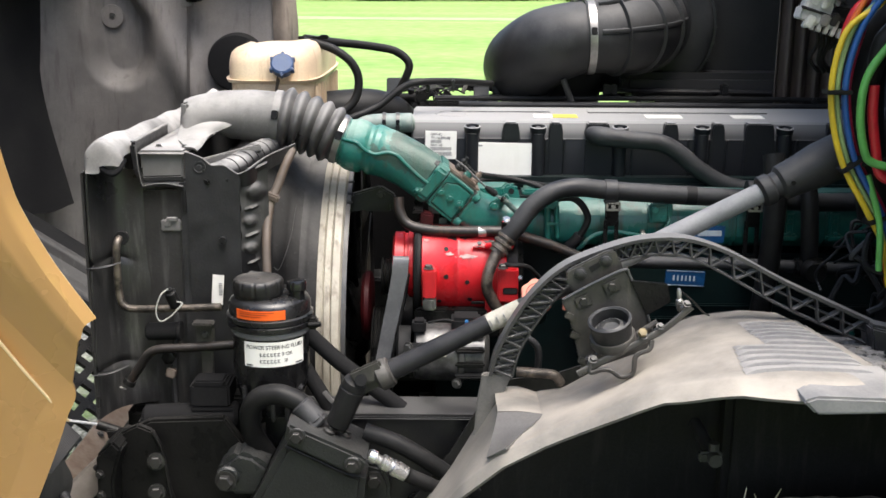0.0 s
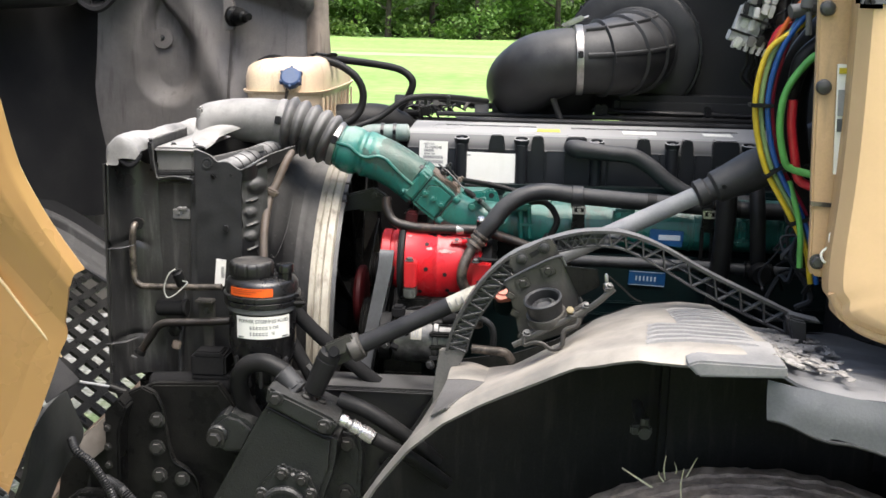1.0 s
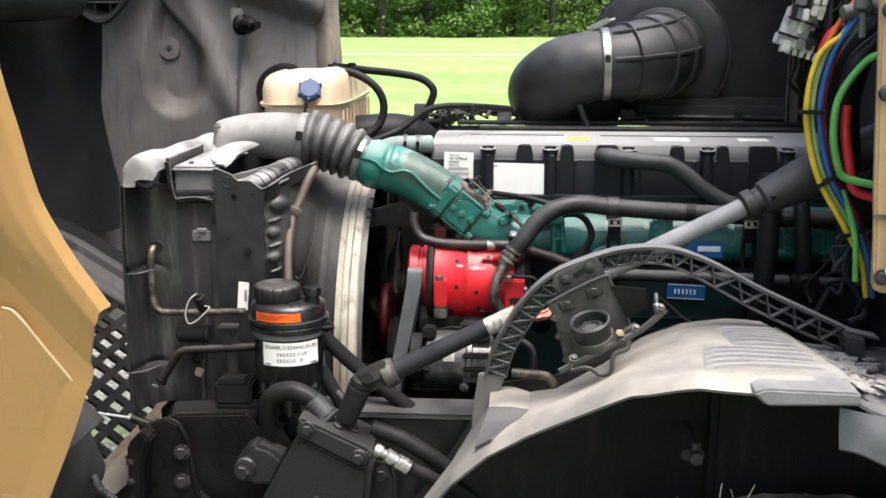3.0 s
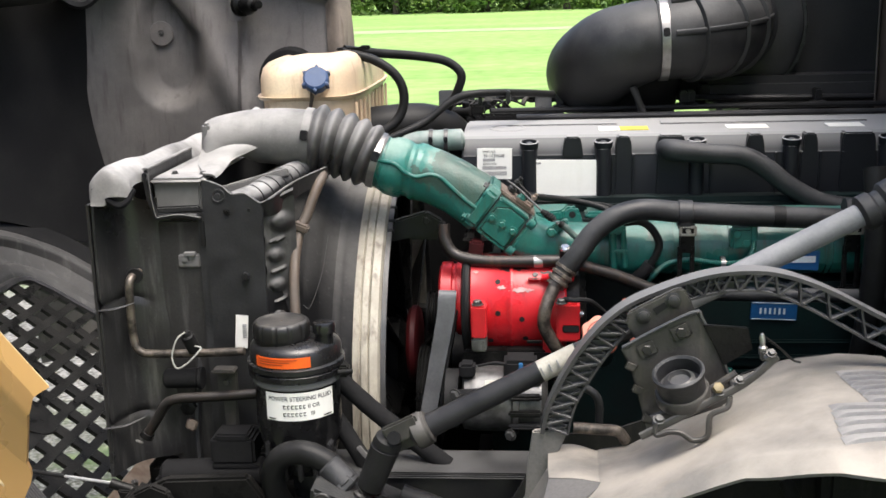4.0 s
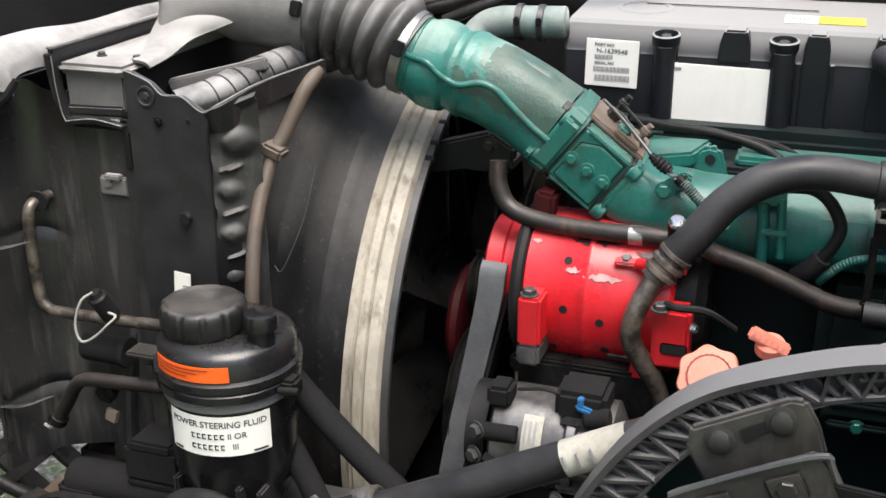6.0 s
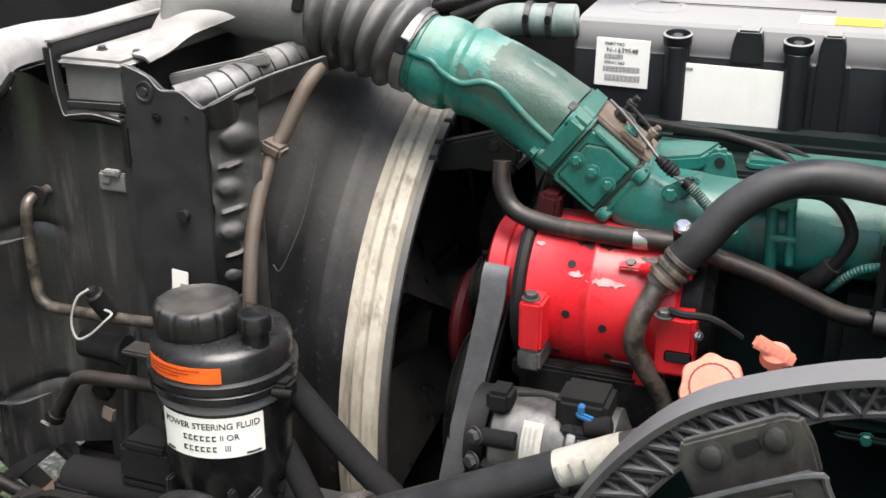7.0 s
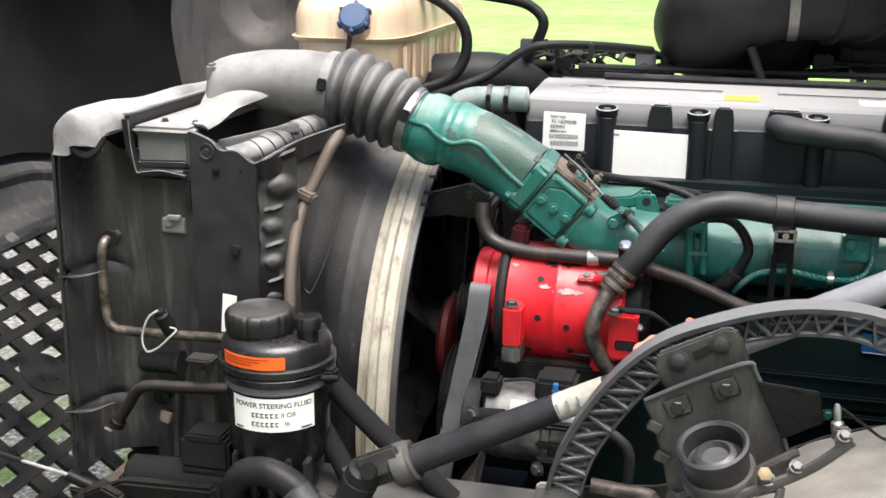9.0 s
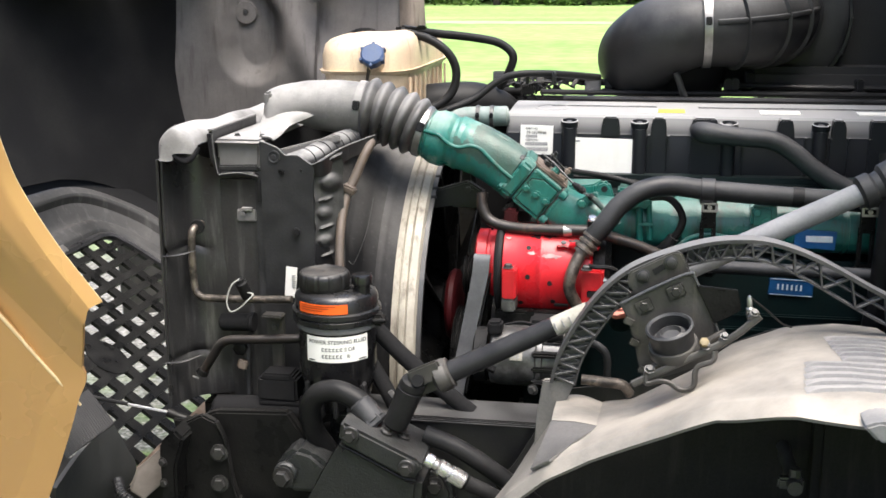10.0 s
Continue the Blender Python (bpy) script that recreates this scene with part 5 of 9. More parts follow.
def charge_cooler():
    ob = thing("charge_air_cooler", (-0.46, 2.2, 1.40), "dusty grey cast charge air cooler tank on the radiator", "cooler")
    part("tank_body", merge(box((-0.457, 2.16, 1.436), (0.070, 0.70, 0.046), 0.003), box((-0.456, 2.16, 1.461), (0.080, 0.716, 0.011), 0.005, seg=3), box((-0.457, 2.16, 1.411), (0.076, 0.71, 0.006), 0.002)), M_CAST, ob)
    part("bracket_black", merge(prism([(-0.504, 1.476), (-0.497, 1.476), (-0.495, 1.44), (-0.486, 1.412), (-0.452, 1.414), (-0.421, 1.409), (-0.421, 1.405), (-0.454, 1.409), (-0.489, 1.405), (-0.500, 1.436)], 1.796, 1.812, bevel=0.001), box((-0.500, 1.910, 1.467), (0.006, 0.215, 0.026), 0.001)), M_PLASTIC, ob)
    part("bracket_bead", sweep([(-0.494, 1.796, 1.475), (-0.492, 1.795, 1.442), (-0.487, 1.795, 1.412), (-0.478, 1.795, 1.411), (-0.452, 1.795, 1.414), (-0.421, 1.796, 1.409)], 0.0007, n=6, res=4), M_CAST, ob)
    plate = [(-0.418, 1.400), (-0.418, 1.464), (-0.408, 1.463), (-0.387, 1.454), (-0.374, 1.4425), (-0.353, 1.4425), (-0.331, 1.4285), (-0.326, 1.432), (-0.330, 1.398), (-0.333, 1.02), (-0.4165, 1.02)]
    part("foam_strip", box((-0.457, 1.808, 1.4195), (0.068, 0.006, 0.011), 0.0025, (0, -2, 0)), M_FOAM, ob, "dark crumbling foam strip")
    # Black strip on the tank side in place of the elbow's shade.
    part("shade_strip", box((-0.4195, 2.18, 1.436), (0.004, 0.70, 0.050), 0.001), M_BLACKFELT, ob)
    part("corner_plate", prism(plate, 1.803, 1.809, bevel=0.001), M_HOSE, ob, "black corner bracket plate")
    part("plate_lip", sweep([(-0.417, 1.800, 1.465), (-0.408, 1.800, 1.463), (-0.387, 1.800, 1.455), (-0.374, 1.800, 1.4435), (-0.353, 1.800, 1.4435), (-0.331, 1.80, 1.4295), (-0.314, 1.80, 1.438), (-0.290, 1.845, 1.452), (-0.252, 1.905, 1.464)], 0.0008, n=6, res=5), M_CAST, ob)
    part("rear_gusset", rows_sheet([[(-0.331, 1.804, 1.43), (-0.314, 1.806, 1.437), (-0.290, 1.849, 1.452), (-0.252, 1.909, 1.464)], [(-0.331, 1.812, 1.408), (-0.314, 1.815, 1.410), (-0.290, 1.853, 1.428), (-0.252, 1.912, 1.446)]], 20, 4, 0.003, soft=False), M_PANEL, ob)
    part("plate_hole", lathe([(0.0105, 0), (0.0105, 0.002), (0.0085, 0.0022), (0.008, 0.0005), (0.004, 0.0004), (0.0035, 0.002), (0, 0.002)], (-0.394, 1.803, 1.440), (0, -1, 0), 20), M_HOSE, ob)
    for x, z in ((-0.386, 1.417), (-0.349, 1.418)):
        part("punched_hole", rod((x, 1.8035, z), (x, 1.8022, z), 0.0025, 10), M_INK, ob)
    bolt(ob, (-0.382, 1.802, 1.415), size=0.5, me=DARKBOLT)
    # outlet elbow: rises from the tank and turns back to the bellows
    rings = [((-0.450, 1.950, 1.464), (0.040, 0, 0), (0, 0.085, 0), 0.45), ((-0.444, 1.953, 1.469), (0.031, 0, 0), (0, 0.066, 0), 0.55), ((-0.435, 1.957, 1.478), (0.021, 0, -0.003), (0, 0.050, 0), 0.8), ((-0.421, 1.962, 1.503), (0.029, 0, -0.029), (0, 0.047, 0), 0.9),
             ((-0.380, 1.970, 1.505), (0.008, 0, -0.042), (0, 0.047, 0), 1.0), ((-0.33, 1.972, 1.503), (0, 0, -0.046), (0, 0.046, 0), 1.0), ((-0.285, 1.972, 1.500), (0, 0, -0.045), (0, 0.045, 0), 1.0)]
    part("outlet_elbow", loft(rings, 36, 8), M_CAST, ob, "dusty cast aluminium outlet elbow")
    bolt(ob, (-0.470, 1.845, 1.467), (0, 0, 1), 0.6)
    bolt(ob, (-0.425, 1.840, 1.467), (0, 0, 1), 0.6)
    part("elbow_flange", box((-0.442, 1.930, 1.503), (0.013, 0.020, 0.058), 0.004), M_CAST, ob)
    part("lower_rail", box((-0.36, 1.885, 1.447), (0.11, 0.012, 0.012), 0.002, (0, -14, 8)), M_CAST, ob)
    part("trim_lip", box((-0.500, 1.910, 1.481), (0.009, 0.217, 0.003), 0.001), M_CAST, ob)
    web = [[(-0.422, 1.828, 1.4665), (-0.415, 1.826, 1.4665), (-0.408, 1.826, 1.4655), (-0.404, 1.828, 1.461)],
           [(-0.434, 1.864, 1.4670), (-0.420, 1.858, 1.4695), (-0.408, 1.856, 1.4690), (-0.401, 1.860, 1.465)],
           [(-0.449, 1.898, 1.471), (-0.427, 1.896, 1.4770), (-0.407, 1.897, 1.4785), (-0.395, 1.904, 1.477)],
           [(-0.448, 1.919, 1.490), (-0.418, 1.916, 1.493), (-0.388, 1.919, 1.493), (-0.366, 1.927, 1.490)],
           [(-0.440, 1.938, 1.515), (-0.397, 1.934, 1.508), (-0.359, 1.940, 1.503), (-0.334, 1.944, 1.498)]]
    part("elbow_web", rows_sheet(web, 36, 30, 0.003), M_CAST, ob, "dusty cast web under the elbow")
    # ribbed foam roll below the elbow
    part("foam_roll", sweep([(-0.378, 1.835, 1.420), (-0.352, 1.86, 1.428), (-0.330, 1.90, 1.440), (-0.300, 1.95, 1.450), (-0.25, 2.04, 1.458)], 0.025, n=22, res=40, ell=0.8, wave=lambda s: 1 - 0.07 * (1 if s > 0.02 and (s * 62) % 1 < 0.12 else 0)), M_FOAM, ob, "black ribbed foam roll with a dusty top")
    return ob


charge_cooler()


def shroud():
    ob = thing("fan_shroud", (-0.25, 2.2, 0.7), "dark plastic fan shroud with an aged white rim", "fan shroud")
    cy, cz, n = 2.2, 1.05, 72
    rings = []
    for x, k, step in ((-0.335, 0.0, 0), (-0.315, 0.12, 0), (-0.290, 0.48, 0), (-0.287, 0.52, 0.0018), (-0.269, 0.72, 0.0018), (-0.266, 0.75, 0), (-0.247, 0.89, 0), (-0.244, 0.905, 0.0018), (-0.234, 0.945, 0.0018), (-0.231, 0.955, 0), (-0.212, 1.0, 0)):
        ring = []
        for j in range(n):
            a = 2 * math.pi * j / n
            c, s = math.cos(a), math.sin(a)
            sq = min(0.395 / max(abs(c), 1e-4), 0.392 / max(abs(s), 1e-4))
            r = min(sq, 0.47) * (1 - k) + 0.368 * k + step
            ring.append(Vector((x + 0.008 * noise.noise(Vector((c * 2, s * 2, x * 9))) * (1 - k), cy + r * c, cz + r * s)))
        rings.append(ring)
    bm = bmesh.new()
    vs = [[bm.verts.new(p) for p in ring] for ring in rings]
    for a, b in zip(vs, vs[1:]):
        for j in range(n):
            bm.faces.new((a[j], a[(j + 1) % n], b[(j + 1) % n], b[j]))
    thicken(bm, 0.004)
    part("shroud_cone", bm, M_SHROUD, ob, "dark shroud cone, pale on top from dust and painted light")

    def ring_bm(prof, nn=96):
        b = bmesh.new()
        rr = []
        for x, r in prof:
            rr.append([b.verts.new((x, cy + r * math.cos(2 * math.pi * j / nn), cz + r * math.sin(2 * math.pi * j / nn))) for j in range(nn)])
        for a, c in zip(rr, rr[1:] + rr[:1]):
            for j in range(nn):
                b.faces.new((a[j], a[(j + 1) % nn], c[(j + 1) % nn], c[j]))
        return b
    part("rim", ring_bm([(-0.215, 0.372), (-0.205, 0.374), (-0.203, 0.370), (-0.201, 0.3735), (-0.192, 0.3735), (-0.190, 0.369), (-0.188, 0.373), (-0.176, 0.3715), (-0.172, 0.362), (-0.174, 0.356), (-0.21, 0.356)]), M_RING, ob, "aged white ribbed rim")
    part("rim_edge", ring_bm([(-0.172, 0.366), (-0.164, 0.366), (-0.164, 0.360), (-0.172, 0.356)]), M_BOLT, ob)
    part("drain_tube", sweep([(-0.257, 1.905, 1.453), (-0.258, 1.892, 1.446), (-0.264, 1.881, 1.432), (-0.278, 1.864, 1.394), (-0.286, 1.853, 1.375), (-0.2905, 1.832, 1.341), (-0.290, 1.810, 1.30), (-0.287, 1.792, 1.243), (-0.288, 1.785, 1.17)], [0.0076, 0.0078, 0.0078, 0.0078, 0.0076, 0.0076, 0.0074, 0.0074, 0.0074], n=12), M_BROWN, ob, "brown plastic tube")
    part("tube_clip", box((-0.284, 1.853, 1.381), (0.024, 0.022, 0.013), 0.003, (0, 22, 0)), M_BROWN, ob)
    part("scratch_line", sweep([(-0.246, 1.868, 1.365), (-0.255, 1.850, 1.31), (-0.272, 1.832, 1.262), (-0.283, 1.835, 1.263)], 0.0005, n=5), M_PANEL, ob)
    for k, a in enumerate((2.05, 2.14, 2.20)):
        part("rim_notch", rod((-0.171, cy + 0.364 * math.cos(a), cz + 0.364 * math.sin(a)), (-0.161, cy + 0.364 * math.cos(a), cz + 0.364 * math.sin(a)), 0.004, 8), M_INK, ob)
    fan = thing("cooling_fan", (-0.2, cy, cz), "black engine cooling fan inside the shroud", "fan")
    part("hub", lathe([(0.10, 0), (0.10, 0.04), (0.06, 0.07), (0, 0.07)], (-0.22, cy, cz), (1, 0, 0), 32), M_DARKMET, fan)
    for k in range(9):
        a = 2 * math.pi * k / 9 + 0.35

        def blade(u, v, a=a):
            r = 0.09 + 0.25 * u
            b = a + (v - 0.5) * 0.34
            return Vector((-0.19 + 0.045 * (v - 0.5), cy + r * math.cos(b), cz + r * math.sin(b)))
        part("blade", sheet(blade, 6, 4, 0.004), M_DARKMET, fan)


shroud()


def reservoir():
    cx, cy = -0.270, 1.711
    ob = thing("fluid_reservoir", (cx, cy, 1.06), "black power steering fluid reservoir with orange and white labels", "reservoir")
    low = [(0.045, 1.06), (0.050, 1.075), (0.055, 1.10), (0.0605, 1.125), (0.0605, 1.198)]
    part("lower_body", lathe(low, (cx, cy, 0), n=48), M_GLOSS, ob)
    part("grey_band", lathe([(0.0610, 1.193), (0.0630, 1.195), (0.0630, 1.206), (0.061, 1.207)], (cx, cy, 0), n=48), surf("satin_grey_plastic", (0.13, 0.13, 0.13), (0.16, 0.16, 0.16), 0.5), ob)
    part("flange", lathe([(0.064, 1.203), (0.0680, 1.206), (0.0680, 1.213), (0.066, 1.215), (0.0690, 1.217), (0.0690, 1.224), (0.0655, 1.226)], (cx, cy, 0), n=48), M_GLOSS, ob)
    part("upper_body", lathe([(0.065, 1.225), (0.0645, 1.243), (0.061, 1.249), (0.053, 1.2535), (0.042, 1.255), (0, 1.255)], (cx, cy, 0), n=48), M_GLOSS, ob)
    part("clamp_lug", merge(box((cx + 0.070, cy - 0.012, 1.208), (0.016, 0.02, 0.018), 0.003), rod((cx + 0.064, cy - 0.024, 1.208), (cx + 0.084, cy - 0.024, 1.21), 0.004, 10)), M_DARKMET, ob)
    capx, capy = -0.286, 1.700
    lobes = lambda a, i: (1 - 0.034 * (1 if math.cos(12 * a) > 0.72 else 0) * (0.5 if i in (3, 8) else 1)) if 2 < i < 9 else 1.0
    capm = surf("worn_cap_plastic", (0.008, 0.008, 0.008), (0.013, 0.0125, 0.012), 0.42, scale=25, dust=((0.13, 0.12, 0.105), 0.5, -2.2))
    cap = part("filler_cap", lathe([(0.034, 1.250), (0.0372, 1.2515), (0.0372, 1.2555), (0.0385, 1.2565), (0.0400, 1.260), (0.0402, 1.270), (0.0402, 1.2755), (0.0385, 1.2795), (0.0360, 1.2815), (0.0335, 1.2822), (0.0315, 1.2808), (0, 1.2812)], (capx, capy, 0), n=144, wave=lobes), capm, ob, "scalloped black screw cap with dusty top")
    part("cap_letter", text_bm("E", 0.006, Matrix.Translation((capx + 0.002, capy - 0.004, 1.2814))), M_BROWN, cap)
    part("small_cap", lathe([(0.0125, 1.250), (0.0125, 1.264), (0.0158, 1.2655), (0.0160, 1.276), (0.0148, 1.2795), (0.0125, 1.2805), (0, 1.2805)], (-0.2245, 1.695, 0), n=28), M_GLOSS, ob)

    def band(r, a0, a1, z0, z1, nu=24):
        def f(u, v):
            a = a0 + (a1 - a0) * u
            return Vector((cx + r * math.sin(a), cy - r * math.cos(a), z0 + (z1 - z0) * v))
        return sheet(f, nu, 1, 0.0006)
    lab = part("white_label", band(0.0612, radians(-33), radians(63), 1.150, 1.1905), M_WHITE, ob, "white label with black print")
    mid = radians(15.5)
    for words, size, z, off, bar in (("POWER STEERING FLUID", 0.0088, 1.182, 0.0, 0), ("II OR", 0.0084, 1.1705, 0.0185, 1), ("III", 0.0084, 1.1595, 0.0165, 1)):
        turn = mid + off / 0.0621
        m = Matrix.Translation((cx + 0.0621 * math.sin(turn), cy - 0.0621 * math.cos(turn), z)) @ Matrix.Rotation(turn, 4, "Z") @ Matrix.Rotation(radians(90), 4, "X")
        part("print", text_bm(words, size, m, bend=0.0621, spacing=0.97), M_INK, lab)
        for k in range(6 * bar):
            a = mid + (off - 0.0435 + 0.0056 * k + (0.002 if words == "III" else 0)) / 0.0621
            part("print_bar", band(0.0621, a, a + 0.0036 / 0.0621, z - 0.0025, z - 0.0016, 2), M_INK, lab)
            part("print_bar", band(0.0621, a, a + 0.0036 / 0.0621, z + 0.0016, z + 0.0025, 2), M_INK, lab)
            part("print_bar", band(0.0621, a, a + 0.0010 / 0.0621, z - 0.0016, z + 0.0016, 1), M_INK, lab)
    for a0, a1 in ((-29, -19), (46, 59)):
        part("fine_print", band(0.0621, radians(a0), radians(a1), 1.1522, 1.1538, 6), M_INK, lab)
    ola = part("orange_label", band(0.0655, radians(-42), radians(30), 1.2275, 1.2425), M_ORANGE, ob, "orange warning label")
    dk = surf("dark_orange_ink", (0.35, 0.05, 0.01), None, 0.5, bump=0)
    for k, (a0, a1) in enumerate(((-36, 14), (-36, 5), (-36, -4))):
        part("fine_print", band(0.0662, radians(a0), radians(a1), 1.2395 - 0.0035 * k, 1.2405 - 0.0035 * k, 10), dk, ola)
    # bracket and feed hoses below
    part("bracket", merge(box((-0.30, 1.76, 1.11), (0.05, 0.05, 0.12), 0.005), box((-0.33, 1.765, 1.05), (0.10, 0.04, 0.03), 0.005)), M_DARKMET, ob)
    part("ribbed_foot", merge(*[box((-0.262 + 0.022 * k, 1.665, 1.085), (0.006, 0.02, 0.06), 0.002) for k in range(-2, 3)]), M_PLASTIC, ob)
    return ob


reservoir()


def hose(name, label, category, pts, r, mat, n=14, group="", clamps=(), wave=None, res=8):
    ob = thing(name, pts[0], label, category, group)
    part("tube", sweep(pts, r, n=n, res=res, wave=wave), mat, ob)
    for at, way, rad in clamps:
        band_clamp(ob, at, way, rad)
    return ob


def band_clamp(ob, at, way, r, w=0.010, mat=None):
    way = Vector(way).normalized()
    a = Vector(at)
    c = part("clamp", lathe([(r, -w / 2), (r + 0.0018, -w / 2), (r + 0.0018, w / 2), (r, w / 2)], a, way, 28), mat or M_CAST, ob)
    side = way.cross(Vector((0.3, -1, 0.2))).normalized()
    front = side.cross(way).normalized()
    if front.y > 0:
        front = -front
    k = 0.6 if r < 0.03 else 1.0
    bm = box((0, 0, 0), (0.012 * k, 0.006 * k, 0.016 * k), 0.0015)
    m = Matrix((way, front, way.cross(front))).transposed().to_4x4()
    bmesh.ops.transform(bm, matrix=Matrix.Translation(a + front * (r + 0.003)) @ m, verts=bm.verts)
    part("clamp_screw", bm, M_DARKMET, c)


hose("reservoir_hose", "black hose running down behind the fluid reservoir", "hose", [(-0.245, 1.755, 1.20), (-0.212, 1.75, 1.170), (-0.166, 1.745, 1.128), (-0.113, 1.735, 1.090), (-0.06, 1.73, 1.05)], 0.0135, M_BLACKFELT)
hose("reservoir_hose", "black hose running down below the fluid reservoir", "hose", [(-0.245, 1.735, 1.15), (-0.222, 1.728, 1.125), (-0.195, 1.72, 1.085), (-0.165, 1.71, 1.035), (-0.14, 1.70, 0.99)], 0.0125, M_BLACKFELT)
part_tag = thing("hose_tag", (-0.175, 1.66, 1.12), "small pale tag on the reservoir hose", "tag")
part("tag_plate", box((-0.178, 1.700, 1.082), (0.008, 0.003, 0.024), 0.001, (0, -38, 0)), M_CAST, part_tag)

hose("drain_pipe", "thin grey metal drain pipe on the radiator side", "pipe", [(-0.522, 1.80, 1.326), (-0.527, 1.775, 1.322), (-0.529, 1.770, 1.30), (-0.529, 1.770, 1.235), (-0.520, 1.768, 1.212), (-0.495, 1.768, 1.208), (-0.43, 1.766, 1.210), (-0.36, 1.764, 1.2135)], 0.0062, M_PIPE, n=12)
pl = thing("pipe_collar", (-0.524, 1.79, 1.324), "round black grommet where the pipe enters", "grommet")
part("grommet_ring", lathe([(0.006, 0), (0.012, 0.001), (0.011, 0.004), (0.006, 0.004)], (-0.523, 1.783, 1.325), (0.2, -1, 0), 18), M_RUBBER, pl)
cp = thing("capped_valve", (-0.438, 1.766, 1.21), "small capped valve with a white loop on the drain pipe", "valve")
part("valve_cap", merge(rod((-0.434, 1.762, 1.215), (-0.440, 1.748, 1.244), 0.010, 14, 0.002), lathe([(0.007, 0), (0.006, 0.005), (0, 0.005)], (-0.440, 1.748, 1.244), (-0.2, -0.4, 1), 12)), M_RUBBER, cp)
part("loop", sweep([(-0.440, 1.742, 1.250), (-0.452, 1.738, 1.240), (-0.460, 1.735, 1.215), (-0.454, 1.733, 1.198), (-0.440, 1.735, 1.203), (-0.424, 1.74, 1.218), (-0.420, 1.748, 1.224), (-0.43, 1.75, 1.226)], 0.0013, n=8), surf("grey_cord", (0.42, 0.42, 0.38), None, 0.6, bump=0), cp)
hose("lower_pipe", "grey metal pipe bending down beside the reservoir", "pipe", [(-0.335, 1.75, 1.153), (-0.416, 1.75, 1.147), (-0.462, 1.75, 1.144), (-0.482, 1.752, 1.134), (-0.497, 1.754, 1.112), (-0.515, 1.756, 1.086)], 0.0075, M_OLDPIPE, n=12)
pe = thing("pipe_end", (-0.517, 1.756, 1.083), "chipped pale fitting at the pipe end", "fitting")
part("fitting", lathe([(0.011, 0), (0.010, 0.008), (0.006, 0.01)], (-0.519, 1.757, 1.080), (0.5, 0, 0.8), 12), M_DARKMET, pe)
part("chip", box((-0.528, 1.752, 1.074), (0.012, 0.004, 0.003), 0.001, (0, 20, 0)), M_CAST, pe)
pb = thing("pipe_bracket", (-0.385, 1.76, 1.10), "black steel bracket holding the lower pipe", "bracket")
part("bracket_plate", merge(box((-0.386, 1.756, 1.165), (0.03, 0.006, 0.05), 0.002), box((-0.386, 1.745, 1.191), (0.034, 0.025, 0.006), 0.002), box((-0.385, 1.76, 1.12), (0.02, 0.006, 0.06), 0.002)), M_WORN, pb)
bolt(pb, (-0.386, 1.752, 1.170), size=0.7)
pg = thing("rubber_plug", (-0.46, 1.79, 1.167), "black rubber mount plug on the radiator side", "plug")
part("plug_body", merge(rod((-0.490, 1.785, 1.163), (-0.435, 1.778, 1.167), 0.015, 20, 0.003), rod((-0.436, 1.778, 1.167), (-0.430, 1.778, 1.167), 0.017, 20, 0.001)), M_BLACKFELT, pg)
tg = thing("paper_strip", (-0.382, 1.80, 1.21), "narrow white barcode tag stuck beside the reservoir", "tag")
card = part("card", box((-0.3715, 1.798, 1.233), (0.0195, 0.0012, 0.052), 0.0006, (0, 5, 0)), M_WHITE, tg)
for k in range(7):
    part("bar", box((-0.3665, 1.7968, 1.244 - 0.0032 * k), (0.006, 0.0008, 0.0015), 0), M_GREY, card)
vb = thing("valve_block", (-0.375, 1.74, 1.06), "black oily valve block beside the reservoir", "valve block")
part("block_body", merge(box((-0.375, 1.745, 1.075), (0.066, 0.06, 0.040), 0.004), box((-0.375, 1.735, 1.096), (0.05, 0.04, 0.012), 0.003), box((-0.372, 1.74, 1.052), (0.07, 0.05, 0.008), 0.002)), M_BLACKFELT, vb)
part("side_port", merge(rod((-0.33, 1.735, 1.036), (-0.49, 1.735, 1.028), 0.023, 20, 0.006), box((-0.47, 1.735, 1.025), (0.05, 0.05, 0.02), 0.005)), M_BLACKFELT, vb)
part("pale_patch", box((-0.447, 1.758, 1.10), (0.018, 0.006, 0.02), 0.003, (0, 20, 0)), M_RUST, vb)
part("nut", lathe([(0.012, 0), (0.012, 0.01), (0.008, 0.012)], (-0.449, 1.762, 1.128), (0, -1, 0), 6), M_DARKMET, vb)

# ---- intake: bellows, cast elbow, throttle block, manifold
def bellows():
    ob = thing("intake_bellows", (-0.285, 1.972, 1.5), "dusty grey ribbed rubber intake bellows with steel clamps", "hose")
    a, b = Vector((-0.292, 1.972, 1.5005)), Vector((-0.178, 1.972, 1.462))
    length = (b - a).length

    def wave(s):
        u = s / length
        if u < 0.08 or u > 0.92:
            return 1.0
        return 1.0 + 0.20 * (0.5 + 0.5 * math.sin((u - 0.08) / 0.84 * 5 * 2 * math.pi - math.pi / 2)) ** 0.5
    pts = [a.lerp(b, k / 6) + Vector((0, 0, 0.006 * math.sin(math.pi * k / 6))) for k in range(7)]
    part("bellows_tube", sweep(pts, [0.0475, 0.0475, 0.0465, 0.0455, 0.0445, 0.0435, 0.043], n=40, res=30, wave=wave), M_BELLOWS, ob)
    d = (b - a)
    band_clamp(ob, a + d * 0.03, d + Vector((0, 0, 0.025)), 0.0475, 0.012)
    band_clamp(ob, a + d * 0.965, d, 0.0435, 0.011, M_STEEL)


bellows()


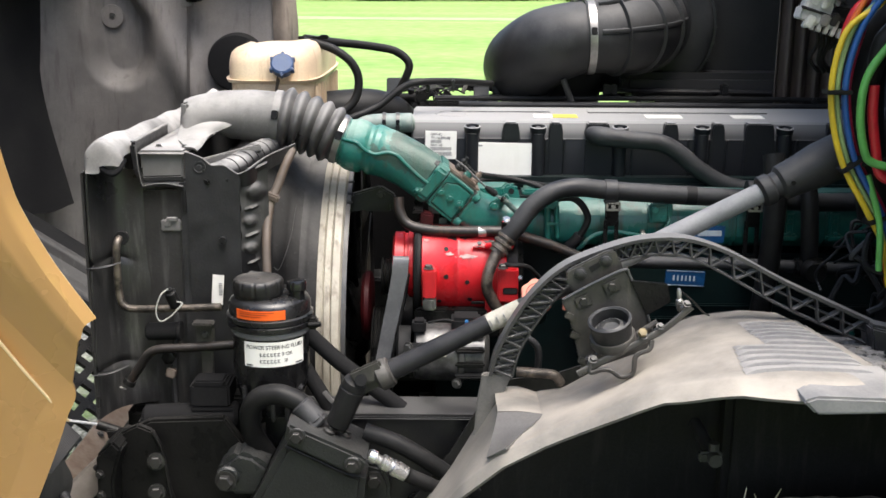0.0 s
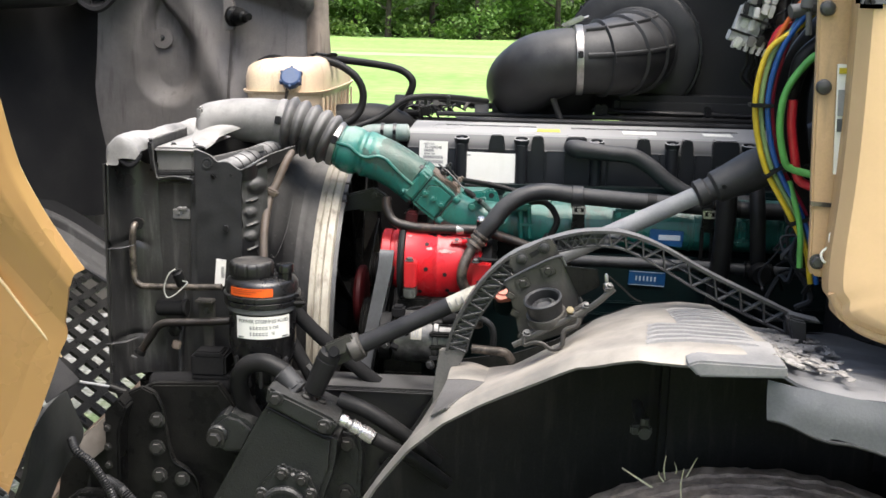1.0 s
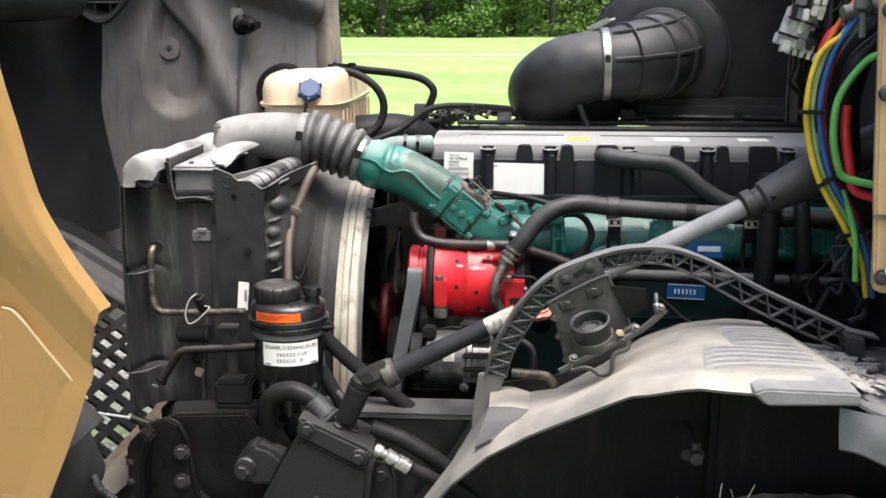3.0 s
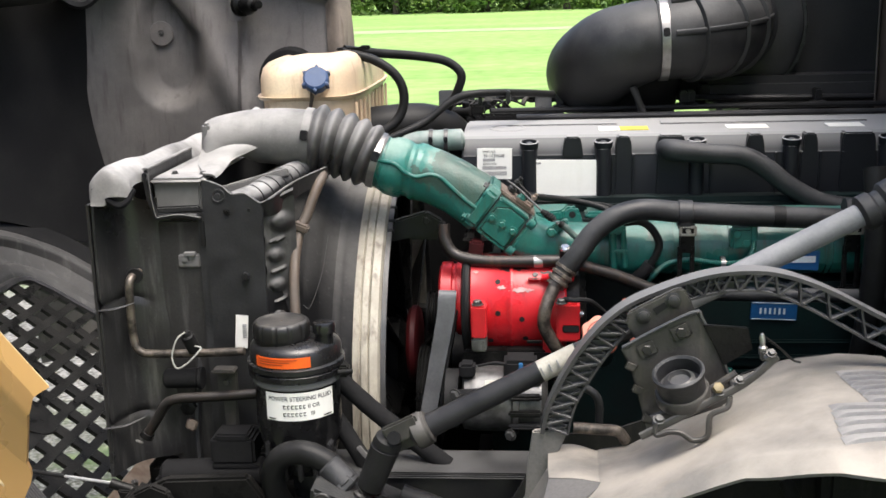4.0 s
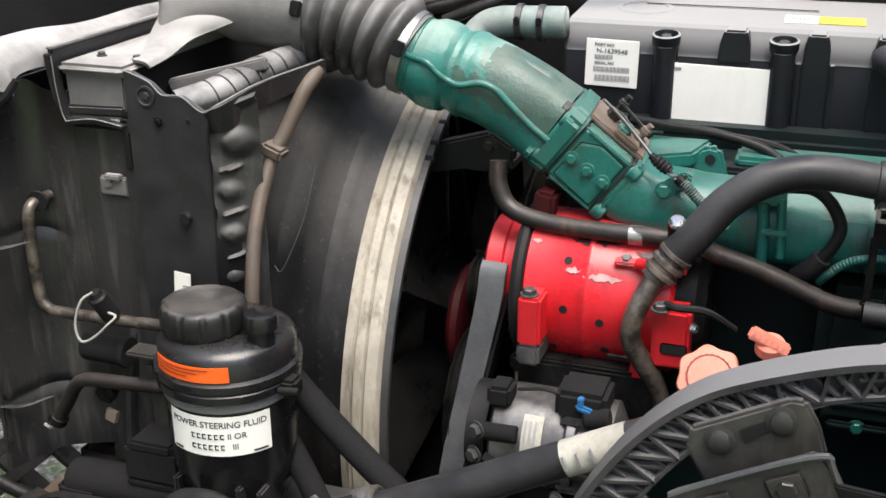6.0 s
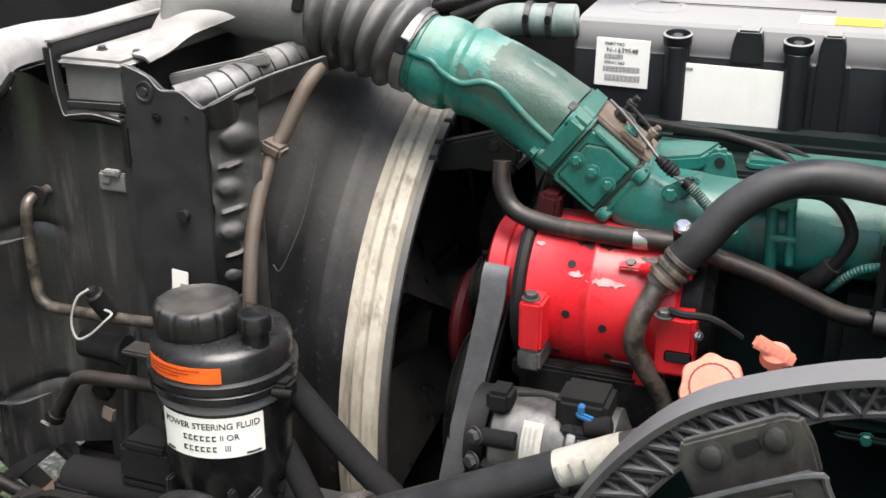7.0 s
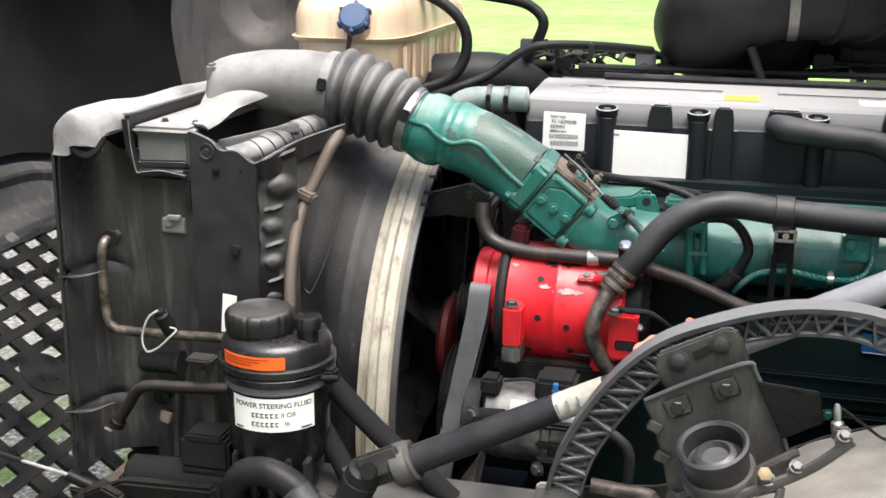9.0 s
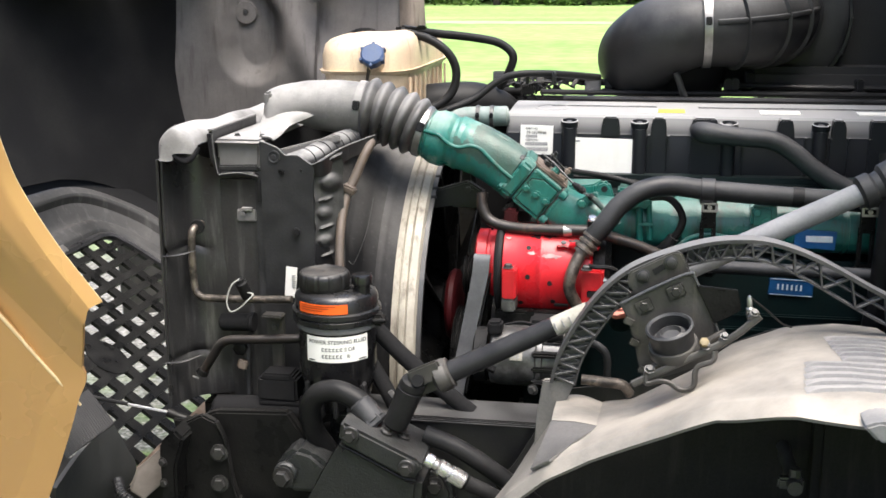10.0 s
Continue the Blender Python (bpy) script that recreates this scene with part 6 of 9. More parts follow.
def intake():
    ob = thing("intake_elbow", (-0.1, 1.97, 1.40), "teal painted cast intake elbow with a dirt-stained top", "intake")
    # centre line with the half widths across and up, and how boxy the section is
    rows = [(-0.187, 1.4630, 0.0405, 1.0), (-0.176, 1.4595, 0.0408, 1.0), (-0.168, 1.4565, 0.0430, 1.0), (-0.159, 1.4535, 0.0470, 1.0), (-0.147, 1.4500, 0.0478, 1.0), (-0.138, 1.4480, 0.0462, 1.0), (-0.132, 1.4465, 0.0428, 1.0), (-0.127, 1.4450, 0.0428, 1.0), (-0.121, 1.4435, 0.0462, 1.0), (-0.115, 1.4420, 0.0462, 1.0), (-0.108, 1.4395, 0.0448, 1.0), (-0.088, 1.4320, 0.0440, 0.95), (-0.060, 1.4180, 0.0432, 0.85), (-0.042, 1.4065, 0.0425, 0.70), (-0.026, 1.3955, 0.0425, 0.58)]
    rings = []
    for k, (x, z, r, e) in enumerate(rows):
        p, n = rows[max(k - 1, 0)], rows[min(k + 1, len(rows) - 1)]
        d = Vector((n[0] - p[0], 0, n[1] - p[1])).normalized()
        rings.append(((x, 1.974 + 0.008 * k / 14, z), Vector((0, -r, 0)), Vector((-d.z, 0, d.x)) * r, e))
    bm = loft(rings, n=96, res=7)
    bm.normal_update()
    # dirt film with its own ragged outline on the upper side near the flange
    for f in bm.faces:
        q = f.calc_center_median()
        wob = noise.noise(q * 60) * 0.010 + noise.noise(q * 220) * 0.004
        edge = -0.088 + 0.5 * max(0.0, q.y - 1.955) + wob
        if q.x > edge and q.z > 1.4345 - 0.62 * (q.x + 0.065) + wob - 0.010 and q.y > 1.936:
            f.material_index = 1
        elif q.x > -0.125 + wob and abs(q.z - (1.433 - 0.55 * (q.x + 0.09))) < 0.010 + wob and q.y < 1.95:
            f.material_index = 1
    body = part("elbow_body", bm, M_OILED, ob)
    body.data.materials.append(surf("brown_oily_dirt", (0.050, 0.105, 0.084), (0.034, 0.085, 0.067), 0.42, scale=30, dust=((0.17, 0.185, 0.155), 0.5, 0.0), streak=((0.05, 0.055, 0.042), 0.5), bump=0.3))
    part("seam_rib", sweep([(-0.172, 1.935, 1.468), (-0.160, 1.931, 1.466), (-0.147, 1.928, 1.463), (-0.136, 1.928, 1.453), (-0.126, 1.930, 1.446), (-0.113, 1.929, 1.4425), (-0.093, 1.931, 1.4455), (-0.077, 1.932, 1.440), (-0.064, 1.934, 1.427), (-0.042, 1.937, 1.405), (-0.024, 1.940, 1.390)], 0.0036, n=10), M_GREEN, ob)
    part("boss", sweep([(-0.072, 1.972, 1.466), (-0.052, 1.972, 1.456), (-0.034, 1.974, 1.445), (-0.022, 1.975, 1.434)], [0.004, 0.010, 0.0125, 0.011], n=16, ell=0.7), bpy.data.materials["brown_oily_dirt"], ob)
    part("cuff_lip", lathe([(0.0405, -0.003), (0.0425, -0.002), (0.0425, 0.002), (0.0405, 0.003)], (-0.172, 1.974, 1.4583), (0.95, 0, -0.29), 48), M_GREEN, ob)
    way = Vector((0.785, 0.05, -0.62)).normalized()
    side = Vector((0, 1, 0)) - way * way.y
    side.normalize()
    up = side.cross(way).normalized()
    if up.z < 0:
        up = -up
    c = Vector((0.0150, 1.984, 1.3645))
    q = Matrix.Translation(c) @ Matrix((way, side, up)).transposed().to_4x4()

    def slab(name, a0, a1, deep, high, chamfer, mat, bevel=0.0025, label=""):
        """A plate across the throttle axis with cut corners."""
        (y0, y1), (z0, z1), k = deep, high, chamfer
        poly = [(y0 + k, z0), (y1 - k, z0), (y1, z0 + k), (y1, z1 - k), (y1 - k, z1), (y0 + k, z1), (y0, z1 - k), (y0, z0 + k)]
        return part(name, bmesh_at(prism(poly, a0, a1, plane="yz", bevel=bevel), q), mat, ob, label)
    slab("inlet_flange", -0.053, -0.0305, (-0.046, 0.046), (-0.041, 0.042), 0.012, M_GREEN, 0.004)
    slab("flange_joint", -0.0305, -0.0285, (-0.041, 0.042), (-0.036, 0.036), 0.004, M_INK, 0.0)
    slab("throttle_block", -0.0285, 0.0285, (-0.040, 0.040), (-0.034, 0.034), 0.003, M_GREEN)
    slab("joint_plate", 0.0285, 0.0325, (-0.042, 0.042), (-0.036, 0.037), 0.003, M_GRIME, 0.0008)
    slab("outlet_flange", 0.0325, 0.040, (-0.043, 0.043), (-0.036, 0.040), 0.004, M_GREEN)
    for a, h in ((-0.0475, 0.024), (0.036, 0.027), (-0.0475, -0.024), (0.036, -0.027)):
        part("corner_lug", bmesh_at(rod((a - 0.006, -0.036, h), (a + 0.007, -0.036, h), 0.0095, 16, 0.002), q), M_GREEN, ob)
    for y, z in ((-0.030, 0.031), (-0.040, -0.026)):
        bolt(ob, q @ Vector((-0.0535, y, z)), -way, 1.0, me=BOLT if z > 0 else GREENBOLT)
    plate = [(-0.0225, -0.026), (0.0245, -0.028), (0.0245, 0.0265), (-0.0050, 0.0275), (-0.0225, 0.0165)]
    part("cover_plate", bmesh_at(prism(plate, -0.0435, -0.0395, bevel=0.0012), q), M_GREEN, ob)
    part("plate_joint", bmesh_at(prism([(x * 1.05, z * 1.05) for x, z in plate], -0.0403, -0.0398), q), M_INK, ob)
    part("edge_rail", bmesh_at(merge(box((0.002, -0.040, 0.0315), (0.052, 0.004, 0.004), 0.0012), box((0.002, -0.040, -0.0315), (0.052, 0.004, 0.004), 0.0012)), q), M_GREEN, ob)
    for k in (-1, 0, 1):
        at = Vector((0.0195 * k, -0.0435, 0.001 * k))
        part("washer", bmesh_at(rod(at, at + Vector((0, -0.0015, 0)), 0.0078, 18), q), M_GREEN, ob)
        bolt(ob, q @ (at + Vector((0, -0.001, 0))), (0, -1, 0), 0.85, me=GREENBOLT)
    # oily top with studs and the lever
    part("top_plate", bmesh_at(merge(box((0.001, 0.006, 0.0375), (0.070, 0.060, 0.006), 0.002), box((0.010, -0.010, 0.0425), (0.030, 0.030, 0.006), 0.002)), q), M_RUST, ob, "oily rusty top plate")
    for a, y, h, mat in ((-0.014, 0.010, 0.030, M_GRIME), (0.003, -0.012, 0.015, M_GREEN), (0.020, -0.004, 0.026, M_RUST)):
        foot = Vector((a, y, 0.040))
        part("stud", bmesh_at(merge(rod(foot, foot + Vector((0, -0.002, h)), 0.0034, 10), lathe([(0.0078, 0), (0.0078, 0.006), (0.006, 0.007)], foot + Vector((0, 0, 0.002)), (0, 0, 1), 6), lathe([(0.0058, 0), (0.0058, 0.005), (0.004, 0.006)], foot + Vector((0, -0.001, h * 0.6)), (0, 0, 1), 6)), q), mat, ob)
    part("lever", bmesh_at(box((0.003, 0.003, 0.058), (0.040, 0.008, 0.0025), 0.001, (0, 8, 0)), q), M_GRIME, ob)
    part("linkage", sweep([(0.024, 1.972, 1.428), (0.041, 1.962, 1.417), (0.058, 1.955, 1.402), (0.078, 1.945, 1.384)], 0.0017, n=8), M_BOLT, ob)
    part("return_wire", sweep([(0.030, 1.985, 1.418), (0.045, 1.975, 1.412), (0.060, 1.962, 1.395)], 0.0012, n=6), M_BOLT, ob)
    return ob


intake()


def manifold():
    ob = thing("intake_manifold", (0.5, 2.0, 1.27), "teal painted cast intake manifold along the engine", "manifold")
    part("neck", loft([((0.040, 1.984, 1.346), (0, -0.040, 0), (0.022, 0, 0.028), 0.55), ((0.060, 1.985, 1.333), (0, -0.042, 0), (0.018, 0, 0.032), 0.6), ((0.090, 1.988, 1.323), (0, -0.044, 0), (0.008, 0, 0.036), 0.75), ((0.13, 1.992, 1.315), (0, -0.044, 0), (0.002, 0, 0.038), 0.85), ((0.20, 1.995, 1.311), (0, -0.044, 0), (0, 0, 0.040), 0.8), ((0.24, 1.995, 1.311), (0, -0.044, 0), (0, 0, 0.040), 0.8)], n=36, res=5), M_GREEN, ob)
    part("neck_shelf", prism([(0.060, 1.990), (0.080, 1.985), (0.112, 2.005), (0.125, 2.06), (0.060, 2.06)], 1.356, 1.372, plane="xy", bevel=0.003), M_GREEN, ob)
    prof = [(2.06, 1.356), (1.985, 1.356), (1.974, 1.352), (1.9585, 1.334), (1.9545, 1.328), (1.9525, 1.300), (1.956, 1.288), (1.968, 1.276), (1.985, 1.270), (2.06, 1.268)]
    for x0, x1 in ((0.206, 0.288), (0.292, 0.362), (0.366, 0.520), (0.524, 0.68), (0.684, 0.95)):
        part("plenum_case", prism(prof, x0, x1, plane="yz", bevel=0.0035), M_GREEN, ob)
        part("case_joint", prism([(y + 0.003, z - 0.002) for y, z in prof], x1 - 0.001, x1 + 0.005, plane="yz"), M_GREEN, ob)
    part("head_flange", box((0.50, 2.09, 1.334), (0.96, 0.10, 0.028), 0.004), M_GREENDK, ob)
    part("upper_ledge", box((0.55, 2.075, 1.352), (0.80, 0.05, 0.012), 0.004), M_GREEN, ob)
    for x in (0.245, 0.325, 0.445, 0.60, 0.74):
        bolt(ob, (x, 1.995, 1.355), (0, -0.1, 1), 0.9, me=GREENBOLT)
    part("port_block", merge(box((0.386, 1.950, 1.337), (0.034, 0.022, 0.034), 0.004), rod((0.378, 1.942, 1.345), (0.378, 1.934, 1.345), 0.0065, 12, 0.001), rod((0.393, 1.942, 1.330), (0.393, 1.935, 1.330), 0.006, 6), box((0.404, 1.948, 1.345), (0.012, 0.018, 0.030), 0.003)), M_GREEN, ob)
    for x in (0.62, 0.70):
        part("flange_pad", merge(box((x, 1.954, 1.318), (0.022, 0.016, 0.050), 0.006, seg=3), box((x, 1.948, 1.296), (0.030, 0.018, 0.012), 0.004)), M_GREEN, ob)
        bolt(ob, (x, 1.945, 1.325), (0, -1, 0.1), 0.8, me=GREENBOLT)
        bolt(ob, (x, 1.943, 1.303), (0, -1, 0.1), 0.7, me=GREENBOLT)
    # lifting ear with two holes
    ear = prism([(0.078, 1.345), (0.094, 1.3555), (0.106, 1.361), (0.117, 1.372), (0.126, 1.3755), (0.136, 1.373), (0.141, 1.363), (0.148, 1.335), (0.15, 1.325), (0.085, 1.325)], 2.02, 2.035, bevel=0.004)
    part("lifting_ear", ear, M_GREEN, ob)
    part("ear_hole", rod((0.128, 2.0188, 1.3615), (0.128, 2.0195, 1.3615), 0.0055, 18), M_INK, ob)
    part("ear_slot", prism([(0.114, 1.338), (0.116, 1.345), (0.122, 1.3485), (0.130, 1.3485), (0.136, 1.345), (0.138, 1.338)], 2.0188, 2.0195), M_INK, ob)
    # stay with spring and rod beside the throttle
    stay = thing("throttle_linkage", (0.09, 1.98, 1.345), "small throttle linkage with a spring on the manifold", "linkage")
    part("rubber_boot", sweep([(0.078, 1.943, 1.384), (0.085, 1.942, 1.379), (0.093, 1.941, 1.3735), (0.099, 1.940, 1.370)], [0.0035, 0.0060, 0.0065, 0.0045], n=14, res=10, wave=lambda s: 1 + 0.10 * math.sin(s * 1500)), M_RUBBER, stay)
    part("spring", sweep([(0.098 + 0.0011 * k + 0.0035 * math.cos(1.6 * k), 1.936 + 0.004 * math.sin(1.6 * k), 1.3705 - 0.0008 * k) for k in range(11)], 0.0011, n=6, res=3), M_STEEL, stay)
    part("pivot_bracket", merge(prism([(0.086, 1.347), (0.093, 1.343), (0.116, 1.357), (0.120, 1.368), (0.110, 1.370), (0.090, 1.357)], 1.940, 1.946, bevel=0.0015), box((0.112, 1.950, 1.360), (0.008, 0.024, 0.020), 0.002, (0, 40, 0))), M_GREEN, stay)
    bolt(stay, (0.094, 1.940, 1.3505), (0, -1, 0), 1.15, me=GREENBOLT)
    part("cable_end", rod((0.106, 1.935, 1.366), (0.114, 1.934, 1.360), 0.0055, 12, 0.001), M_DARKMET, stay)
    part("sleeve", sweep([(0.112, 1.934, 1.362), (0.126, 1.932, 1.349), (0.140, 1.930, 1.3355), (0.156, 1.930, 1.320)], 0.0052, n=12, res=22, wave=lambda s: 1 + 0.13 * math.sin(s * 2300)), surf("dark_teal_conduit", (0.02, 0.075, 0.065), (0.03, 0.06, 0.05), 0.45, dust=((0.2, 0.21, 0.19), 0.4, 0.1)), stay)
    # black bands and small hoses on the manifold
    for x in (0.297, 0.545):
        b = thing("hose_bracket", (x, 1.93, 1.31), "black steel bracket holding the long hose", "bracket")
        part("leg", merge(box((x + 0.004, 1.930, 1.345), (0.024, 0.005, 0.055), 0.002), box((x - 0.006, 1.931, 1.285), (0.007, 0.008, 0.09), 0.002), box((x + 0.013, 1.931, 1.285), (0.007, 0.008, 0.09), 0.002), box((x + 0.003, 1.932, 1.25), (0.03, 0.01, 0.03), 0.003)), M_DARKMET, b)
        part("saddle", merge(rod((x - 0.011, 1.93, 1.381), (x + 0.011, 1.93, 1.380), 0.0205, 20, 0.001), box((x, 1.921, 1.366), (0.022, 0.014, 0.02), 0.003)), M_HOSE, b)
        part("slotted_clip", merge(box((x + 0.004, 1.915, 1.3615), (0.026, 0.003, 0.004), 0.001), box((x + 0.004, 1.915, 1.3495), (0.026, 0.003, 0.004), 0.001), box((x - 0.007, 1.915, 1.3555), (0.004, 0.003, 0.016), 0.001), box((x + 0.015, 1.915, 1.3555), (0.004, 0.003, 0.016), 0.001), rod((x + 0.004, 1.916, 1.3555), (x + 0.004, 1.911, 1.3555), 0.004, 6)), M_STEEL, b, "bright slotted steel clip")
    part("fuel_line", sweep([(0.247, 1.955, 1.268), (0.255, 1.945, 1.281), (0.268, 1.942, 1.294), (0.284, 1.940, 1.3015), (0.312, 1.940, 1.304), (0.336, 1.940, 1.3005), (0.36, 1.940, 1.298), (0.385, 1.940, 1.300), (0.398, 1.940, 1.308), (0.404, 1.941, 1.322), (0.404, 1.944, 1.335)], 0.0042, n=10, res=26, wave=lambda s: 1 + 0.10 * math.sin(s * 1900)), M_GREEN, ob, "corrugated teal line")
    part("line_clip", merge(rod((0.3555, 1.940, 1.2985), (0.3625, 1.940, 1.298), 0.0062, 12), box((0.359, 1.947, 1.303), (0.007, 0.012, 0.008), 0.001)), M_STEEL, ob)
    part("post", merge(rod((0.191, 1.947, 1.285), (0.189, 1.947, 1.346), 0.0058, 12), rod((0.208, 1.945, 1.292), (0.205, 1.945, 1.352), 0.0045, 12), box((0.186, 1.955, 1.354), (0.046, 0.032, 0.020), 0.005), box((0.2005, 1.942, 1.318), (0.024, 0.010, 0.005), 0.0015)), M_GREEN, ob)
    part("stud_block", merge(box((0.166, 1.962, 1.350), (0.018, 0.020, 0.014), 0.003), rod((0.172, 1.962, 1.352), (0.172, 1.960, 1.370), 0.0065, 14, 0.0015)), M_GREEN, ob)
    bl = hose("breather_hose", "thin black breather hose looped over the manifold", "hose", [(0.196, 1.960, 1.356), (0.211, 1.947, 1.3635), (0.233, 1.942, 1.3645), (0.250, 1.941, 1.352), (0.2600, 1.941, 1.331), (0.256, 1.941, 1.312), (0.245, 1.943, 1.294), (0.228, 1.950, 1.275)], 0.0062, M_RUBBER, n=12)
    part("end_fitting", sweep([(0.247, 1.942, 1.298), (0.238, 1.945, 1.285), (0.226, 1.951, 1.272)], 0.0098, n=14), M_PLASTIC, bl)
    lab = thing("brand_label", (0.44, 1.93, 1.30), "blue engine label with pale bars on the manifold", "label")
    part("plate", box((0.474, 1.9515, 1.300), (0.066, 0.002, 0.032), 0.001, (0, 3, 0)), M_BLUELAB, lab)
    part("bar", box((0.480, 1.950, 1.301), (0.042, 0.001, 0.010), 0), M_PALE, lab)
    return ob


manifold()


def block():
    ob = thing("engine_block", (0.45, 2.2, 0.85), "dark teal truck engine block", "engine")
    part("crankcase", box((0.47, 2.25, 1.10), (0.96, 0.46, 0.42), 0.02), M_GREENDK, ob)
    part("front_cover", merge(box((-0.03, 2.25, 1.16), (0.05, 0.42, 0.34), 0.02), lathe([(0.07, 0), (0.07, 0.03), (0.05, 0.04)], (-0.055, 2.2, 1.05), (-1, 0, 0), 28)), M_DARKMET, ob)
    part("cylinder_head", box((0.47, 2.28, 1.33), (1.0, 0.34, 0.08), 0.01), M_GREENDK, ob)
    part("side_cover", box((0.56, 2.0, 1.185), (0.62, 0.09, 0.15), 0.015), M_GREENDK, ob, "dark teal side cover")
    for k in range(8):
        bolt(ob, (0.30 + 0.075 * k, 1.955, 1.115), (0, -1, 0), 1.0, me=GREENBOLT)
    for z in (1.165, 1.14, 1.115):
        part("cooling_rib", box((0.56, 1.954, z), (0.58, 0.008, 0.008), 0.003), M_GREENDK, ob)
    part("thermostat_bracket", merge(prism([(-0.182, 1.347), (-0.113, 1.367), (-0.085, 1.350), (-0.086, 1.333), (-0.181, 1.314)], 2.03, 2.05, bevel=0.003), box((-0.12, 2.09, 1.325), (0.06, 0.09, 0.02), 0.006)), M_PLASTIC, ob, "dark grey bracket plate")
    bolt(ob, (-0.112, 2.030, 1.352), (0, -1, 0), 0.9, me=GRIMEBOLT)
    lab = thing("engine_label", (0.44, 1.953, 1.217), "blue engine label with pale lettering on the side cover", "label")
    part("plate", box((0.441, 1.9525, 1.217), (0.072, 0.002, 0.030), 0.001, (0, 2, 0)), M_BLUELAB, lab)
    part("border", merge(box((0.441, 1.951, 1.2302), (0.068, 0.0008, 0.001), 0, (0, 2, 0)), box((0.441, 1.951, 1.2038), (0.068, 0.0008, 0.001), 0, (0, 2, 0))), M_PALE, lab)
    part("print", merge(*[box((0.4205 + 0.0073 * k, 1.951, 1.2178 - 0.00025 * k), (0.0030, 0.0008, 0.0095), 0, (0, 2, 0)) for k in range(6)]), M_PALE, lab)
    # pipes and posts on the near side, towards the cab
    hose("side_pipe", "dark dusty pipe along the engine side", "pipe", [(0.29, 1.92, 1.256), (0.45, 1.90, 1.258), (0.60, 1.895, 1.256), (0.72, 1.89, 1.252), (0.84, 1.95, 1.24)], 0.011, M_HOSE)
    hose("side_hose", "thick black hose running down to the side pipe", "hose", [(0.572, 1.91, 1.45), (0.575, 1.89, 1.38), (0.572, 1.885, 1.30), (0.566, 1.89, 1.20), (0.56, 1.92, 1.10)], 0.019, M_RUBBER)
    hose("side_hose", "black hose running down to the side pipe", "hose", [(0.63, 1.92, 1.44), (0.632, 1.885, 1.37), (0.636, 1.88, 1.30), (0.640, 1.885, 1.262)], 0.015, M_RUBBER)
    t = thing("tee_fitting", (0.642, 1.88, 1.255), "dark metal tee fitting on the side pipe", "fitting")
    part("tee", merge(rod((0.615, 1.888, 1.255), (0.668, 1.888, 1.255), 0.0175, 18, 0.003), lathe([(0.022, 0), (0.022, 0.012), (0.017, 0.02)], (0.642, 1.87, 1.255), (0, -1, 0), 18)), M_DARKMET, t)
    rng = random.Random(8)
    w = thing("wire_tangle", (0.70, 1.75, 1.28), "tangle of dark wires beside the cab", "wires")
    for k in range(16):
        p = Vector((0.69 + rng.uniform(-0.03, 0.03), 1.72 + rng.uniform(-0.05, 0.05), 1.36))
        pts = [p]
        for j in range(4):
            p = p + Vector((rng.uniform(-0.035, 0.03), rng.uniform(-0.03, 0.03), rng.uniform(-0.055, 0.01)))
            pts.append(p)
        part("wire", sweep(pts, rng.uniform(0.002, 0.006), n=6, res=6), M_HOSE if k % 3 == 0 else M_RUBBER, w)


block()


